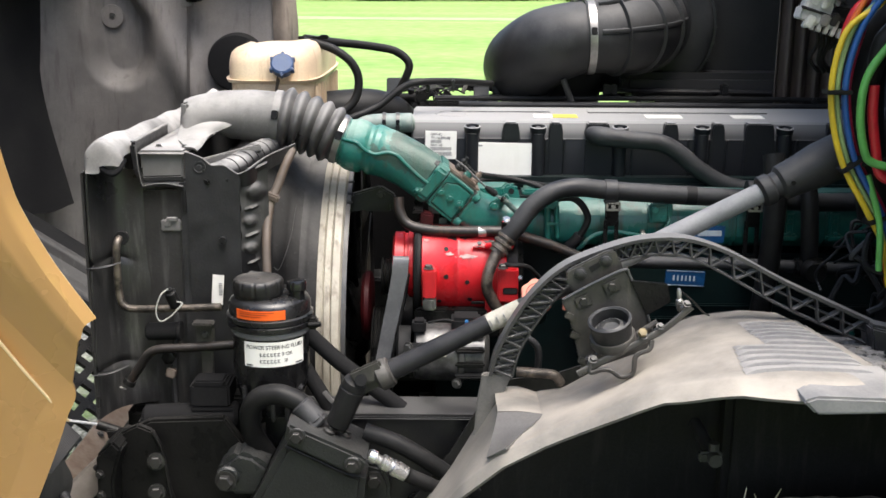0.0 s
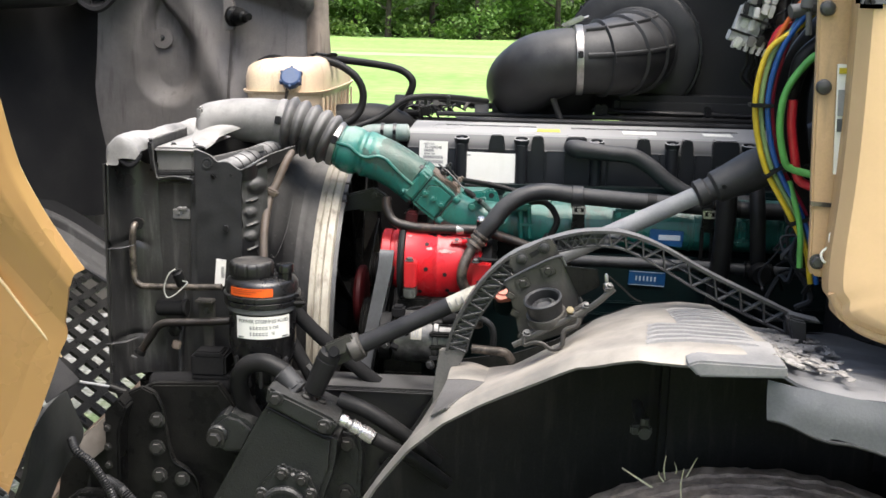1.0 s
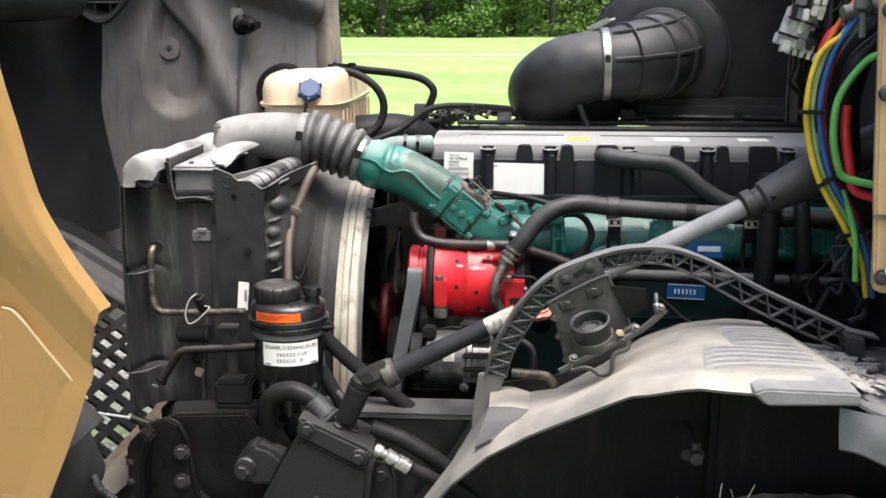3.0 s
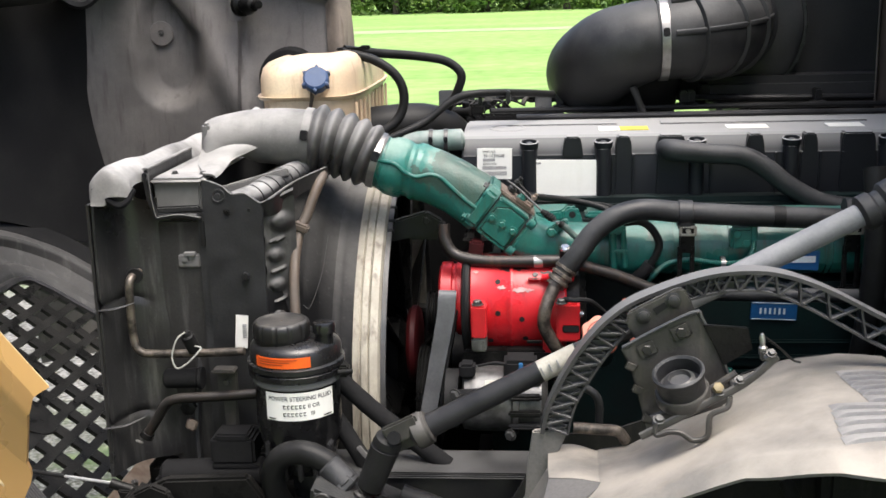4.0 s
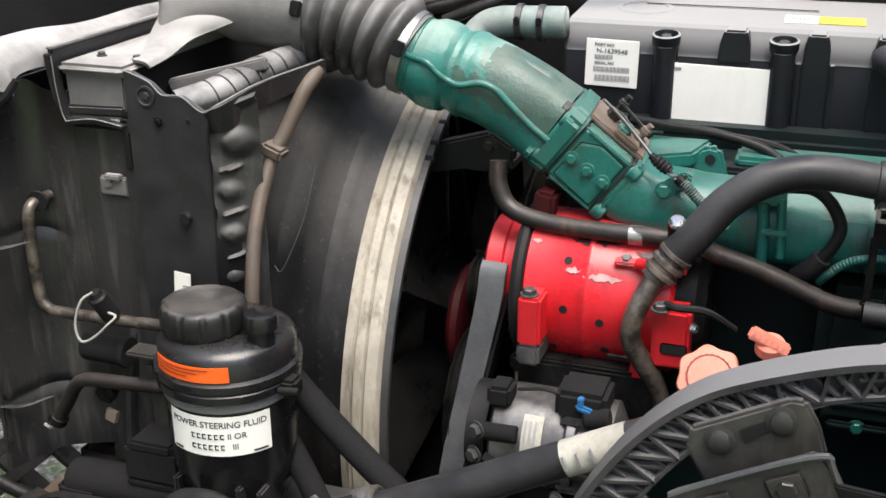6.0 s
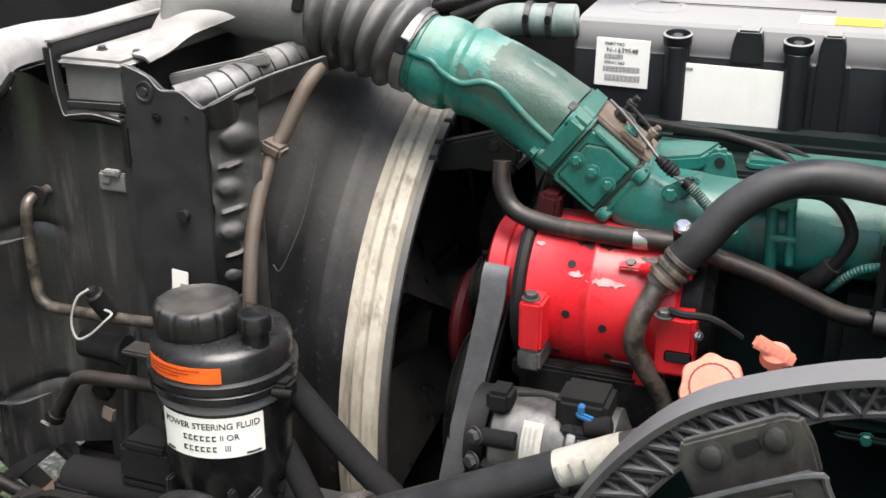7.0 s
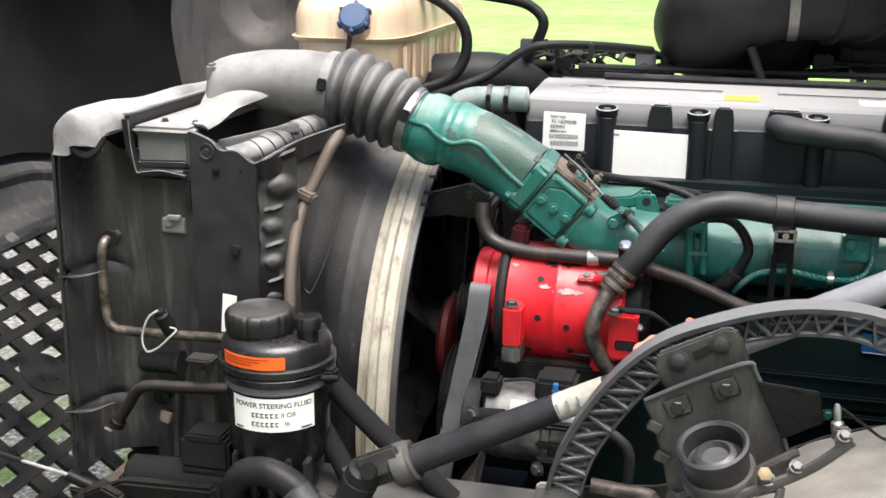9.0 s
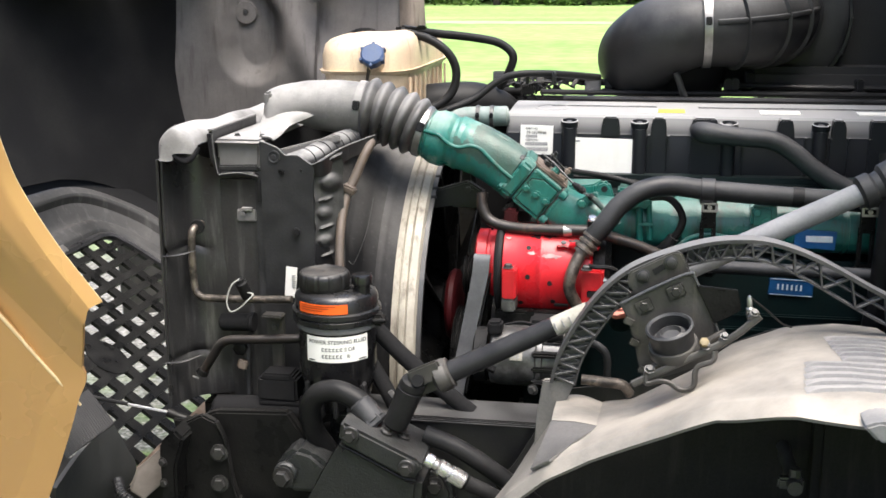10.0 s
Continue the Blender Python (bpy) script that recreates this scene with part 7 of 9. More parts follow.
def valve_cover():
    ob = thing("valve_cover", (0.45, 2.3, 1.35), "charcoal plastic engine valve cover, its top pale from dust and painted sky sheen", "engine cover")
    x0, x1 = -0.060, 1.00
    prof = [(2.150, 1.352), (2.150, 1.436), (2.152, 1.442), (2.166, 1.465), (2.171, 1.470), (2.180, 1.4735), (2.19, 1.475), (2.30, 1.480), (2.335, 1.479), (2.345, 1.462), (2.50, 1.460), (2.50, 1.352)]
    bm = prism(prof, x0, x1, plane="yz", bevel=0.006)
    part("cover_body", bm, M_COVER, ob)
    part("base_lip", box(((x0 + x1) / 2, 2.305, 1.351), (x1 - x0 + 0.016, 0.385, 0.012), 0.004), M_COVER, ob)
    for bx in (0.0575, 0.184, 0.3415, 0.499, 0.657, 0.815, 0.973):
        part("bolt_boss", merge(rod((bx, 2.143, 1.36), (bx, 2.143, 1.452), 0.0125, 18, 0.001), box((bx, 2.153, 1.405), (0.026, 0.018, 0.092), 0.002)), M_COVER, ob)
        part("boss_rim", lathe([(0.0132, -0.004), (0.0155, 0.000), (0.0160, 0.010), (0.0135, 0.011), (0.011, 0.004), (0, 0.004)], (bx, 2.146, 1.454), (0, -0.15, 1), 22), M_COVER, ob)
        bolt(ob, (bx, 2.146, 1.457), (0, -0.15, 1), 0.9, me=BOLT)
    for a, b, low in ((0.114, 0.150, 1.435), (0.203, 0.234, 1.362), (0.274, 0.325, 1.362), (0.424, 0.456, 1.435), (0.516, 0.545, 1.362), (0.580, 0.640, 1.362), (0.738, 0.770, 1.435), (0.832, 0.862, 1.362), (0.896, 0.955, 1.362)):
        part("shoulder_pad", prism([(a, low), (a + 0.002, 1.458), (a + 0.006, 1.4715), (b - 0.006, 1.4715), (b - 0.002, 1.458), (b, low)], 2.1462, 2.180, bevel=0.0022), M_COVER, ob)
    for a in (0.201, 0.236, 0.278, 0.367, 0.475, 0.518, 0.549, 0.584, 0.683, 0.79):
        part("side_rib", prism([(a - 0.003, 1.358), (a - 0.002, 1.440), (a + 0.002, 1.440), (a + 0.003, 1.358)], 2.1445, 2.152, bevel=0.001), M_COVER, ob)
    for a in (0.205, 0.30, 0.36, 0.52, 0.60, 0.68):
        part("foot_lip", prism([(a, 1.352), (a + 0.002, 1.357), (a + 0.028, 1.357), (a + 0.031, 1.352)], 2.128, 2.152, bevel=0.0015), M_COVER, ob)
    tilt = math.degrees(math.atan2(0.005, 0.11))
    part("top_emboss", merge(box((0.115, 2.262, 1.4785), (0.20, 0.022, 0.004), 0.0018, (tilt, 0, 0), seg=3), box((0.47, 2.262, 1.4785), (0.36, 0.030, 0.004), 0.0018, (tilt, 0, 0), seg=3)), M_COVER, ob)
    part("oval_emboss", lathe([(0.034, -0.003), (0.034, 0.000), (0.031, 0.0014), (0.027, 0.0014), (0.0255, 0.0002), (0, 0.0002)], (0.018, 2.235, 1.4772), (0, -0.045, 1), 40), M_COVER, ob)
    for x0, x1, mat in ((0.179, 0.2155, M_WHITE), (0.2155, 0.265, surf("yellow_label", (0.62, 0.56, 0.10), None, 0.5, bump=0.02)), (0.40, 0.47, M_WHITE), (0.57, 0.63, M_WHITE)):
        part("top_label", box(((x0 + x1) / 2, 2.209, 1.4765), (x1 - x0, 0.036, 0.001), 0, (tilt, 0, 0)), mat, ob)
    part("label_mark", merge(*[box((0.188 + 0.004 * k, 2.209, 1.4772), (0.0022, 0.018 - 0.003 * (k % 2), 0.0006), 0, (tilt, 0, 0)) for k in range(5)]), M_GREY, ob)
    lab = thing("part_label", (0.0, 2.149, 1.42), "white part number label on the valve cover", "label")
    card = part("card", box((-0.003, 2.1485, 1.4265), (0.0605, 0.002, 0.054), 0.0005, (0, 1, 0)), M_WHITE, lab)
    for words, size, x, z in (("PART NO", 0.0052, -0.023, 1.4475), ("N-1639548", 0.0078, -0.021, 1.4405), ("SERIAL NO", 0.0048, -0.023, 1.4265)):
        part("print", text_bm(words, size, pose(x, 2.1472, z, 90, 1, 0), align="LEFT"), M_INK, card)
    for x, w, z, h in ((-0.012, 0.022, 1.4335, 0.005), (-0.003, 0.042, 1.4195, 0.006), (-0.002, 0.040, 1.4095, 0.007)):
        n = int(w / 0.0016)
        part("bar_code", merge(*[box((x - w / 2 + 0.0016 * (k + 0.5), 2.1472, z), (0.0009 if k % 3 else 0.0013, 0.0006, h), 0) for k in range(n)]), M_GREY, card)
    lab = thing("blank_label", (0.115, 2.143, 1.40), "large blank white label on the valve cover", "label")
    card = part("card", box((0.1120, 2.1405, 1.3990), (0.1245, 0.002, 0.068), 0.0005, (0, 1, 0)), M_WHITE, lab)
    part("bar", box((0.066, 2.1392, 1.4275), (0.022, 0.0006, 0.003), 0), M_GREY, card)


valve_cover()
hose("cover_hose", "thick black breather hose across the valve cover", "hose", [(0.285, 2.16, 1.452), (0.30, 2.125, 1.449), (0.36, 2.118, 1.443), (0.415, 2.116, 1.438), (0.452, 2.113, 1.418), (0.49, 2.11, 1.388), (0.54, 2.105, 1.361), (0.60, 2.10, 1.352), (0.68, 2.10, 1.35)], [0.012, 0.019, 0.0165, 0.0165, 0.0165, 0.0165, 0.0165, 0.016, 0.016], M_HOSE, n=18)
lh = hose("long_hose", "long thick black coolant hose across the manifold", "hose", [(0.112, 1.893, 1.300), (0.132, 1.892, 1.325), (0.158, 1.90, 1.358), (0.192, 1.908, 1.381), (0.235, 1.918, 1.389), (0.30, 1.93, 1.381), (0.40, 1.94, 1.373), (0.53, 1.945, 1.366), (0.65, 1.945, 1.36), (0.75, 1.95, 1.36)], 0.0165, M_HOSE, n=20)
for x, y, z in ((0.60, 1.945, 1.3625), (0.44, 1.942, 1.371)):
    part("tape_band", rod((x - 0.009, y, z + 0.0005), (x + 0.009, y, z - 0.0005), 0.0171, 20), M_RUBBER, lh)
ob = hose("coolant_pipe", "weathered metal pipe hooked down in front of the alternator", "pipe", [(0.118, 1.893, 1.306), (0.104, 1.888, 1.288), (0.092, 1.876, 1.268), (0.083, 1.868, 1.245), (0.081, 1.868, 1.222), (0.090, 1.875, 1.198), (0.103, 1.885, 1.172), (0.110, 1.893, 1.145), (0.113, 1.90, 1.12)], 0.0102, M_PIPE, n=18)
part("crimp_collar", sweep([(0.121, 1.893, 1.311), (0.097, 1.886, 1.278)], 0.0148, n=22, res=2), M_PIPE, ob)
for k in range(3):
    d = Vector((-0.024, -0.007, -0.033)).normalized()
    part("crimp_ring", lathe([(0.0140, -0.0042), (0.0178, -0.002), (0.0178, 0.002), (0.0140, 0.0042)], Vector((0.119, 1.8925, 1.308)) + d * (0.011 * k + 0.006), d, 22), M_PIPE, ob)
ob = hose("cross_pipe", "dark metal pipe over the alternator", "pipe", [(-0.075, 1.94, 1.365), (-0.073, 1.935, 1.34), (-0.058, 1.93, 1.318), (-0.02, 1.925, 1.309), (0.04, 1.92, 1.308), (0.11, 1.918, 1.309), (0.15, 1.92, 1.298), (0.20, 1.925, 1.281), (0.26, 1.93, 1.256), (0.30, 1.94, 1.25)], 0.0095, M_OLDPIPE, n=14)
part("label_band", rod((0.066, 1.919, 1.308), (0.080, 1.919, 1.3085), 0.0102, 16), M_STEEL, ob)
st = thing("stand_off", (0.114, 1.90, 1.31), "dark stand-off with a bright capped head", "bolt")
part("stem", rod((0.115, 1.90, 1.305), (0.114, 1.897, 1.333), 0.009, 16, 0.002), M_DARKMET, st)
part("head", lathe([(0.0085, 0), (0.0085, 0.003), (0.006, 0.006), (0, 0.0065)], (0.114, 1.897, 1.333), (0, -0.3, 1), 18), M_BRIGHT, st)
hose("harness_tube", "thin black wiring tube between throttle and cover", "hose", [(0.04, 2.03, 1.395), (0.08, 2.05, 1.385), (0.13, 2.07, 1.375), (0.18, 2.07, 1.362), (0.21, 2.05, 1.345)], 0.0055, M_RUBBER, n=10)
hose("harness_tube", "thin black wiring tube between throttle and cover", "hose", [(0.07, 2.08, 1.372), (0.14, 2.10, 1.366), (0.20, 2.09, 1.358), (0.24, 2.05, 1.34)], 0.004, M_RUBBER, n=8)
M_COUPLING = surf("grey_green_rubber", (0.13, 0.19, 0.17), (0.19, 0.22, 0.20), 0.6, dust=((0.36, 0.38, 0.36), 0.7, 0.1))
ob = hose("coolant_elbow", "dusty grey-green coolant elbow with steel clamps behind the intake", "pipe", [(-0.178, 2.12, 1.40), (-0.168, 2.14, 1.440), (-0.155, 2.15, 1.458), (-0.136, 2.15, 1.466), (-0.112, 2.15, 1.468), (-0.089, 2.15, 1.467), (-0.058, 2.16, 1.469)], [0.018, 0.019, 0.019, 0.0185, 0.018, 0.0175, 0.0165], M_COUPLING, n=18)
part("rubber_coupling", rod((-0.122, 2.15, 1.4675), (-0.058, 2.155, 1.469), 0.0185, 22, 0.002), M_COUPLING, ob)
for x in (-0.112, -0.086):
    band_clamp(ob, (x, 2.15, 1.468), (1, 0.03, 0.0), 0.0192, 0.007, M_BOLT)

# ---- alternator, belt, compressor, oil cap
def alternator():
    cy, cz, r = 1.962, 1.231, 0.079
    ob = thing("alternator", (0.04, cy, 1.16), "bright red alternator with worn paint and bolted lugs", "alternator")
    part("stator", lathe([(r - 0.004, 0), (r, 0.003), (r, 0.062), (r + 0.0015, 0.064), (r + 0.0015, 0.068), (r, 0.070), (r, 0.148), (r - 0.004, 0.151), (r - 0.03, 0.152)], (-0.035, cy, cz), (1, 0, 0), 56), M_RED, ob)
    part("rear_housing", lathe([(r - 0.014, 0), (r - 0.014, 0.02), (r - 0.024, 0.030), (r - 0.05, 0.032)], (0.116, cy, cz), (1, 0, 0), 40), M_DARKMET, ob)
    part("front_housing", lathe([(r + 0.002, 0), (r + 0.002, 0.008), (r - 0.006, 0.012)], (-0.036, cy, cz), (-1, 0, 0), 40), M_DARKMET, ob)
    part("drive_end", lathe([(0.060, 0), (0.061, 0.004), (0.060, 0.010), (0.056, 0.011), (0.056, 0.016), (0.059, 0.018), (0.059, 0.034), (0.052, 0.038), (0.02, 0.039)], (-0.048, cy + 0.012, cz + 0.004), (-1, 0, 0), 40), M_RED, ob)
    part("adjuster_lug", box((-0.026, 1.945, 1.318), (0.022, 0.03, 0.040), 0.004, (0, 8, 0)), M_SHADEDRED, ob)
    part("rear_disc", lathe([(0.03, 0), (0.060, 0.002), (0.066, 0.008), (0.066, 0.016), (0.060, 0.02), (0.03, 0.022)], (-0.150, 2.04, 1.135), (1, 0, 0), 44), M_SHADEDRED, ob, "red disc behind the belt, darkened for its shade")
    for x, a in ((0.010, -1.62), (0.047, -1.50), (0.052, -1.05), (-0.002, -0.98), (0.105, -1.5), (0.010, -2.25)):
        p = Vector((x, cy - r * math.cos(a + 1.57), cz - r * math.sin(a + 1.57)))
        n = (p - Vector((x, cy, cz))).normalized()
        part("vent_hole", rod(p - n * 0.002, p + n * 0.0006, 0.0042, 14), M_INK, ob)
    grey = M_ALLOY
    part("mount_lug", box((-0.018, 1.880, 1.228), (0.023, 0.050, 0.052), 0.003), M_RED, ob)
    part("worn_foot", box((-0.0185, 1.880, 1.192), (0.0232, 0.0502, 0.022), 0.003), grey, ob, "bare worn metal foot")
    bolt(ob, (-0.020, 1.866, 1.254), (0, 0, 1), 1.0)
    part("rear_lug", box((0.118, 1.888, 1.222), (0.036, 0.03, 0.062), 0.004), M_RED, ob)
    part("lower_lug", box((0.094, 1.897, 1.180), (0.030, 0.03, 0.034), 0.004, (0, 6, 0)), M_RED, ob)
    part("lug_hole", box((0.122, 1.8725, 1.213), (0.026, 0.003, 0.012), 0.002), M_INK, ob)
    bolt(ob, (0.138, 1.878, 1.236), (1, -0.6, 0), 0.6, me=ZINC)
    part("terminal_pad", box((0.075, 1.905, 1.281), (0.036, 0.03, 0.008), 0.002, (-40, 0, 0)), M_RED, ob)
    bolt(ob, (0.068, 1.898, 1.290), (0, -0.6, 1), 0.7)
    part("terminal_wire", sweep([(0.08, 1.895, 1.288), (0.10, 1.885, 1.292), (0.125, 1.895, 1.288)], 0.006, n=10), M_RED, ob)
    part("terminal_wire", sweep([(0.112, 1.868, 1.262), (0.125, 1.862, 1.262), (0.15, 1.87, 1.258), (0.175, 1.90, 1.23)], 0.004, n=8), M_RUBBER, ob)
    bolt(ob, (0.108, 1.866, 1.256), (0, 0, 1), 1.0)
    rng = random.Random(2)

    def chip(x0, x1, a, h):
        bm, rows = bmesh.new(), []
        for k in range(13):
            x = x0 + (x1 - x0) * k / 12
            w = h * math.sin(math.pi * (k + 0.3) / 12.6) * rng.uniform(0.35, 1.0)
            o = rng.uniform(-0.3, 0.3) * h
            rows.append([bm.verts.new((x, cy - (r + 0.0009) * math.cos(a + q / r), cz + (r + 0.0009) * math.sin(a + q / r))) for q in (o - w, o + w)])
        for p, q in zip(rows, rows[1:]):
            bm.faces.new((p[0], p[1], q[1], q[0]))
        thicken(bm, 0.0004)
        return bm
    for x0, x1, a, h in ((0.008, 0.024, 0.56, 0.004), (0.026, 0.066, 0.50, 0.0045), (-0.03, -0.02, 0.9, 0.003)):
        part("paint_chip", chip(x0, x1, a, h), M_PRIMER, ob, "chipped bare patch")
    grime = surf("black_oil_smear", (0.030, 0.006, 0.006), (0.014, 0.006, 0.006), 0.4, scale=60)
    for x0, x1, a, h in ((0.010, 0.060, 0.98, 0.006), (0.030, 0.105, 1.16, 0.010), (-0.025, 0.02, 1.2, 0.006), (0.075, 0.11, 0.86, 0.006), (0.082, 0.112, -0.55, 0.008)):
        part("oil_smear", chip(x0, x1, a, h), grime, ob, "black oily smear")
    part("slot_edge", lathe([(0.008, 0), (0.012, 0.0006), (0.012, 0.0014), (0.008, 0.0014)], (0.002, 1.9168, 1.2903), (0, -0.57, 0.82), 22), M_PRIMER, ob)
    part("lower_chip", box((0.066, 1.893, 1.186), (0.024, 0.002, 0.008), 0.001, (30, 0, 0)), grey, ob)
    part("upper_slot", lathe([(0.010, 0), (0.010, 0.001), (0, 0.001)], (0.002, 1.917, 1.2905), (0, -0.57, 0.82), 18), M_INK, ob)
    part("side_strap", sweep([(-0.040, cy - 0.078 * math.cos(a), cz + 0.078 * math.sin(a)) for a in (-0.8, -0.4, 0, 0.4, 0.8, 1.2, 1.6)], 0.007, n=8, ell=1.0), M_INK, ob)
    part("support", merge(box((0.03, 1.91, 1.165), (0.15, 0.05, 0.020), 0.004), box((0.035, 1.885, 1.150), (0.14, 0.01, 0.05), 0.003)), M_DARKMET, ob)
    pul = thing("belt_pulley", (-0.09, 1.96, 1.23), "dark steel grooved pulley", "pulley")
    part("pulley_body", lathe([(0.034, 0), (0.036, 0.003)] + [(0.031 + 0.003 * (k % 2), 0.005 + 0.003 * k) for k in range(9)] + [(0.036, 0.033), (0.034, 0.035)], (-0.107, 1.965, 1.213), (1, 0, 0), 36), M_DARKMET, pul)
    part("lower_pulley", lathe([(0.085, 0), (0.088, 0.003)] + [(0.083 + 0.003 * (k % 2), 0.005 + 0.003 * k) for k in range(9)] + [(0.088, 0.033), (0.085, 0.036)], (-0.125, 1.985, 1.06), (1, 0, 0), 48), M_DARKMET, pul)
    belt = thing("drive_belt", (-0.09, 1.9, 1.1), "pale grey worn drive belt running down", "belt")
    part("belt_run", rows_sheet([[(-0.084, 1.916, 1.264), (-0.0835, 1.909, 1.261), (-0.0845, 1.905, 1.250), (-0.088, 1.904, 1.22), (-0.107, 1.903, 1.12), (-0.126, 1.898, 1.02), (-0.135, 1.90, 0.95)], [(-0.056, 1.913, 1.264), (-0.0555, 1.906, 1.261), (-0.0565, 1.902, 1.250), (-0.060, 1.901, 1.22), (-0.081, 1.900, 1.12), (-0.099, 1.895, 1.02), (-0.108, 1.897, 0.95)]], 20, 6, 0.005, soft=False), M_BELT, belt)
    part("rib_side", rows_sheet([[(-0.055, 1.915, 1.24), (-0.079, 1.90, 1.12), (-0.097, 1.895, 1.02)], [(-0.053, 1.93, 1.24), (-0.077, 1.92, 1.12), (-0.095, 1.915, 1.02)]], 12, 3, 0.003, soft=False), M_INK, belt)


alternator()


def compressor():
    ob = thing("compressor", (0.0, 1.84, 1.05), "silver air conditioning compressor below the alternator", "compressor")
    ax = Vector((1, 0.02, -0.03))
    part("body", lathe([(0.040, 0), (0.048, 0.004), (0.050, 0.02), (0.050, 0.075), (0.053, 0.078), (0.053, 0.086), (0.048, 0.088), (0.048, 0.12), (0.03, 0.13)], (-0.045, 1.845, 1.112), ax, 36), M_ALLOY, ob, "bare silver body")
    part("rear_ribs", merge(*[box((0.052, 1.845 - 0.05 * math.cos(a), 1.11 + 0.05 * math.sin(a)), (0.05, 0.012, 0.010), 0.003, (math.degrees(a), 0, 0)) for a in (-0.6, -0.1, 0.4, 0.9)]), M_DARKMET, ob)
    part("clutch", lathe([(0.046, 0), (0.046, 0.02), (0.03, 0.024)], (-0.052, 1.86, 1.105), -ax, 32), M_INK, ob)
    lab = part("maker_label", sheet(lambda u, v: Vector((-0.008 + 0.020 * u, 1.8445 - 0.0508 * math.cos(0.15 + 0.75 * v), 1.1115 + 0.0508 * math.sin(0.15 + 0.75 * v))), 4, 10, 0.0006), M_PAPER, ob, "worn pale label with plain bars")
    for k in range(3):
        part("bar", sheet(lambda u, v, k=k: Vector((-0.006 + 0.005 * k + 0.0025 * u, 1.8445 - 0.0518 * math.cos(0.22 + 0.55 * v), 1.1115 + 0.0518 * math.sin(0.22 + 0.55 * v))), 1, 8, 0.0004), M_GREY, lab)
    part("hose_fitting", merge(box((-0.035, 1.825, 1.165), (0.024, 0.03, 0.022), 0.004), rod((-0.05, 1.805, 1.130), (-0.012, 1.80, 1.134), 0.009, 14, 0.002), rod((-0.045, 1.80, 1.105), (-0.032, 1.798, 1.10), 0.007, 6)), M_BLACKFELT, ob)
    for x, z in ((-0.052, 1.134), (-0.055, 1.106), (0.03, 1.07)):
        bolt(ob, (x, 1.798, z), (-0.5, -1, 0), 1.0, me=BOLT)
    plug = part("wire_plug", merge(box((0.050, 1.815, 1.166), (0.018, 0.010, 0.006), 0.002, (0, 15, 0)), box((0.046, 1.815, 1.173), (0.006, 0.008, 0.009), 0.001)), surf("blue_plug_plastic", (0.03, 0.15, 0.34), (0.02, 0.10, 0.25), 0.4), ob, "blue wiring plug")
    part("plug_wire", sweep([(0.035, 1.82, 1.170), (0.01, 1.825, 1.175), (-0.02, 1.83, 1.168)], 0.002, n=6), M_RUBBER, ob)
    part("regulator", merge(box((0.045, 1.84, 1.165), (0.05, 0.05, 0.03), 0.005), rod((0.05, 1.815, 1.155), (0.075, 1.815, 1.160), 0.010, 14, 0.002)), M_BLACKFELT, ob)


compressor()


def oil_caps():
    ob = thing("oil_filler_cap", (0.157, 1.80, 1.20), "faded orange lobed oil filler cap with a notched ring", "cap")
    ax = Vector((-0.02, -0.80, 0.60))
    at = Vector((0.164, 1.80, 1.226))
    part("cap_body", lathe([(0.024, -0.016), (0.0285, -0.006), (0.0285, 0.004), (0.027, 0.007), (0.0188, 0.008), (0.0183, 0.0100), (0, 0.0100)], at, ax, 96, wave=lambda a, i: 1 + (0.055 * math.cos(7 * a) if i in (1, 2, 3) else 0)), M_PINK, ob)
    ringm = surf("dark_orange_gap", (0.25, 0.05, 0.03), None, 0.7, bump=0)
    part("ring_groove", lathe([(0.0188, 0.0090), (0.0202, 0.0092), (0.0202, 0.0080)], at, ax, 96, wave=lambda a, i: 1 + 0.03 * (1 if math.cos(24 * a) > 0.3 else 0)), ringm, ob)
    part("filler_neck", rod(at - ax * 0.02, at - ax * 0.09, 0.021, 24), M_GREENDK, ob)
    dp = thing("dipstick_handle", (0.215, 1.81, 1.24), "faded orange oil dipstick with a lettered bar handle", "dipstick")
    bar = part("handle", box((0.211, 1.800, 1.270), (0.037, 0.008, 0.012), 0.002, (-20, 24, 0)), M_PINK, dp)
    part("handle_hub", merge(lathe([(0.009, -0.010), (0.013, -0.005), (0.0125, 0.004), (0.008, 0.008)], (0.212, 1.806, 1.263), (0, -0.4, 1), 24), rod((0.212, 1.81, 1.20), (0.212, 1.807, 1.255), 0.005, 12)), M_PINK, dp)
    for k in range(6):
        part("bar", box((0.1985 + 0.0050 * k, 1.7955, 1.2768 - 0.0022 * k), (0.0028, 0.0006, 0.0035), 0, (-20, 24, 0)), surf("faint_print", (0.6, 0.2, 0.15), None, 0.6, bump=0) if k == 0 else bpy.data.materials["faint_print"], bar)


oil_caps()

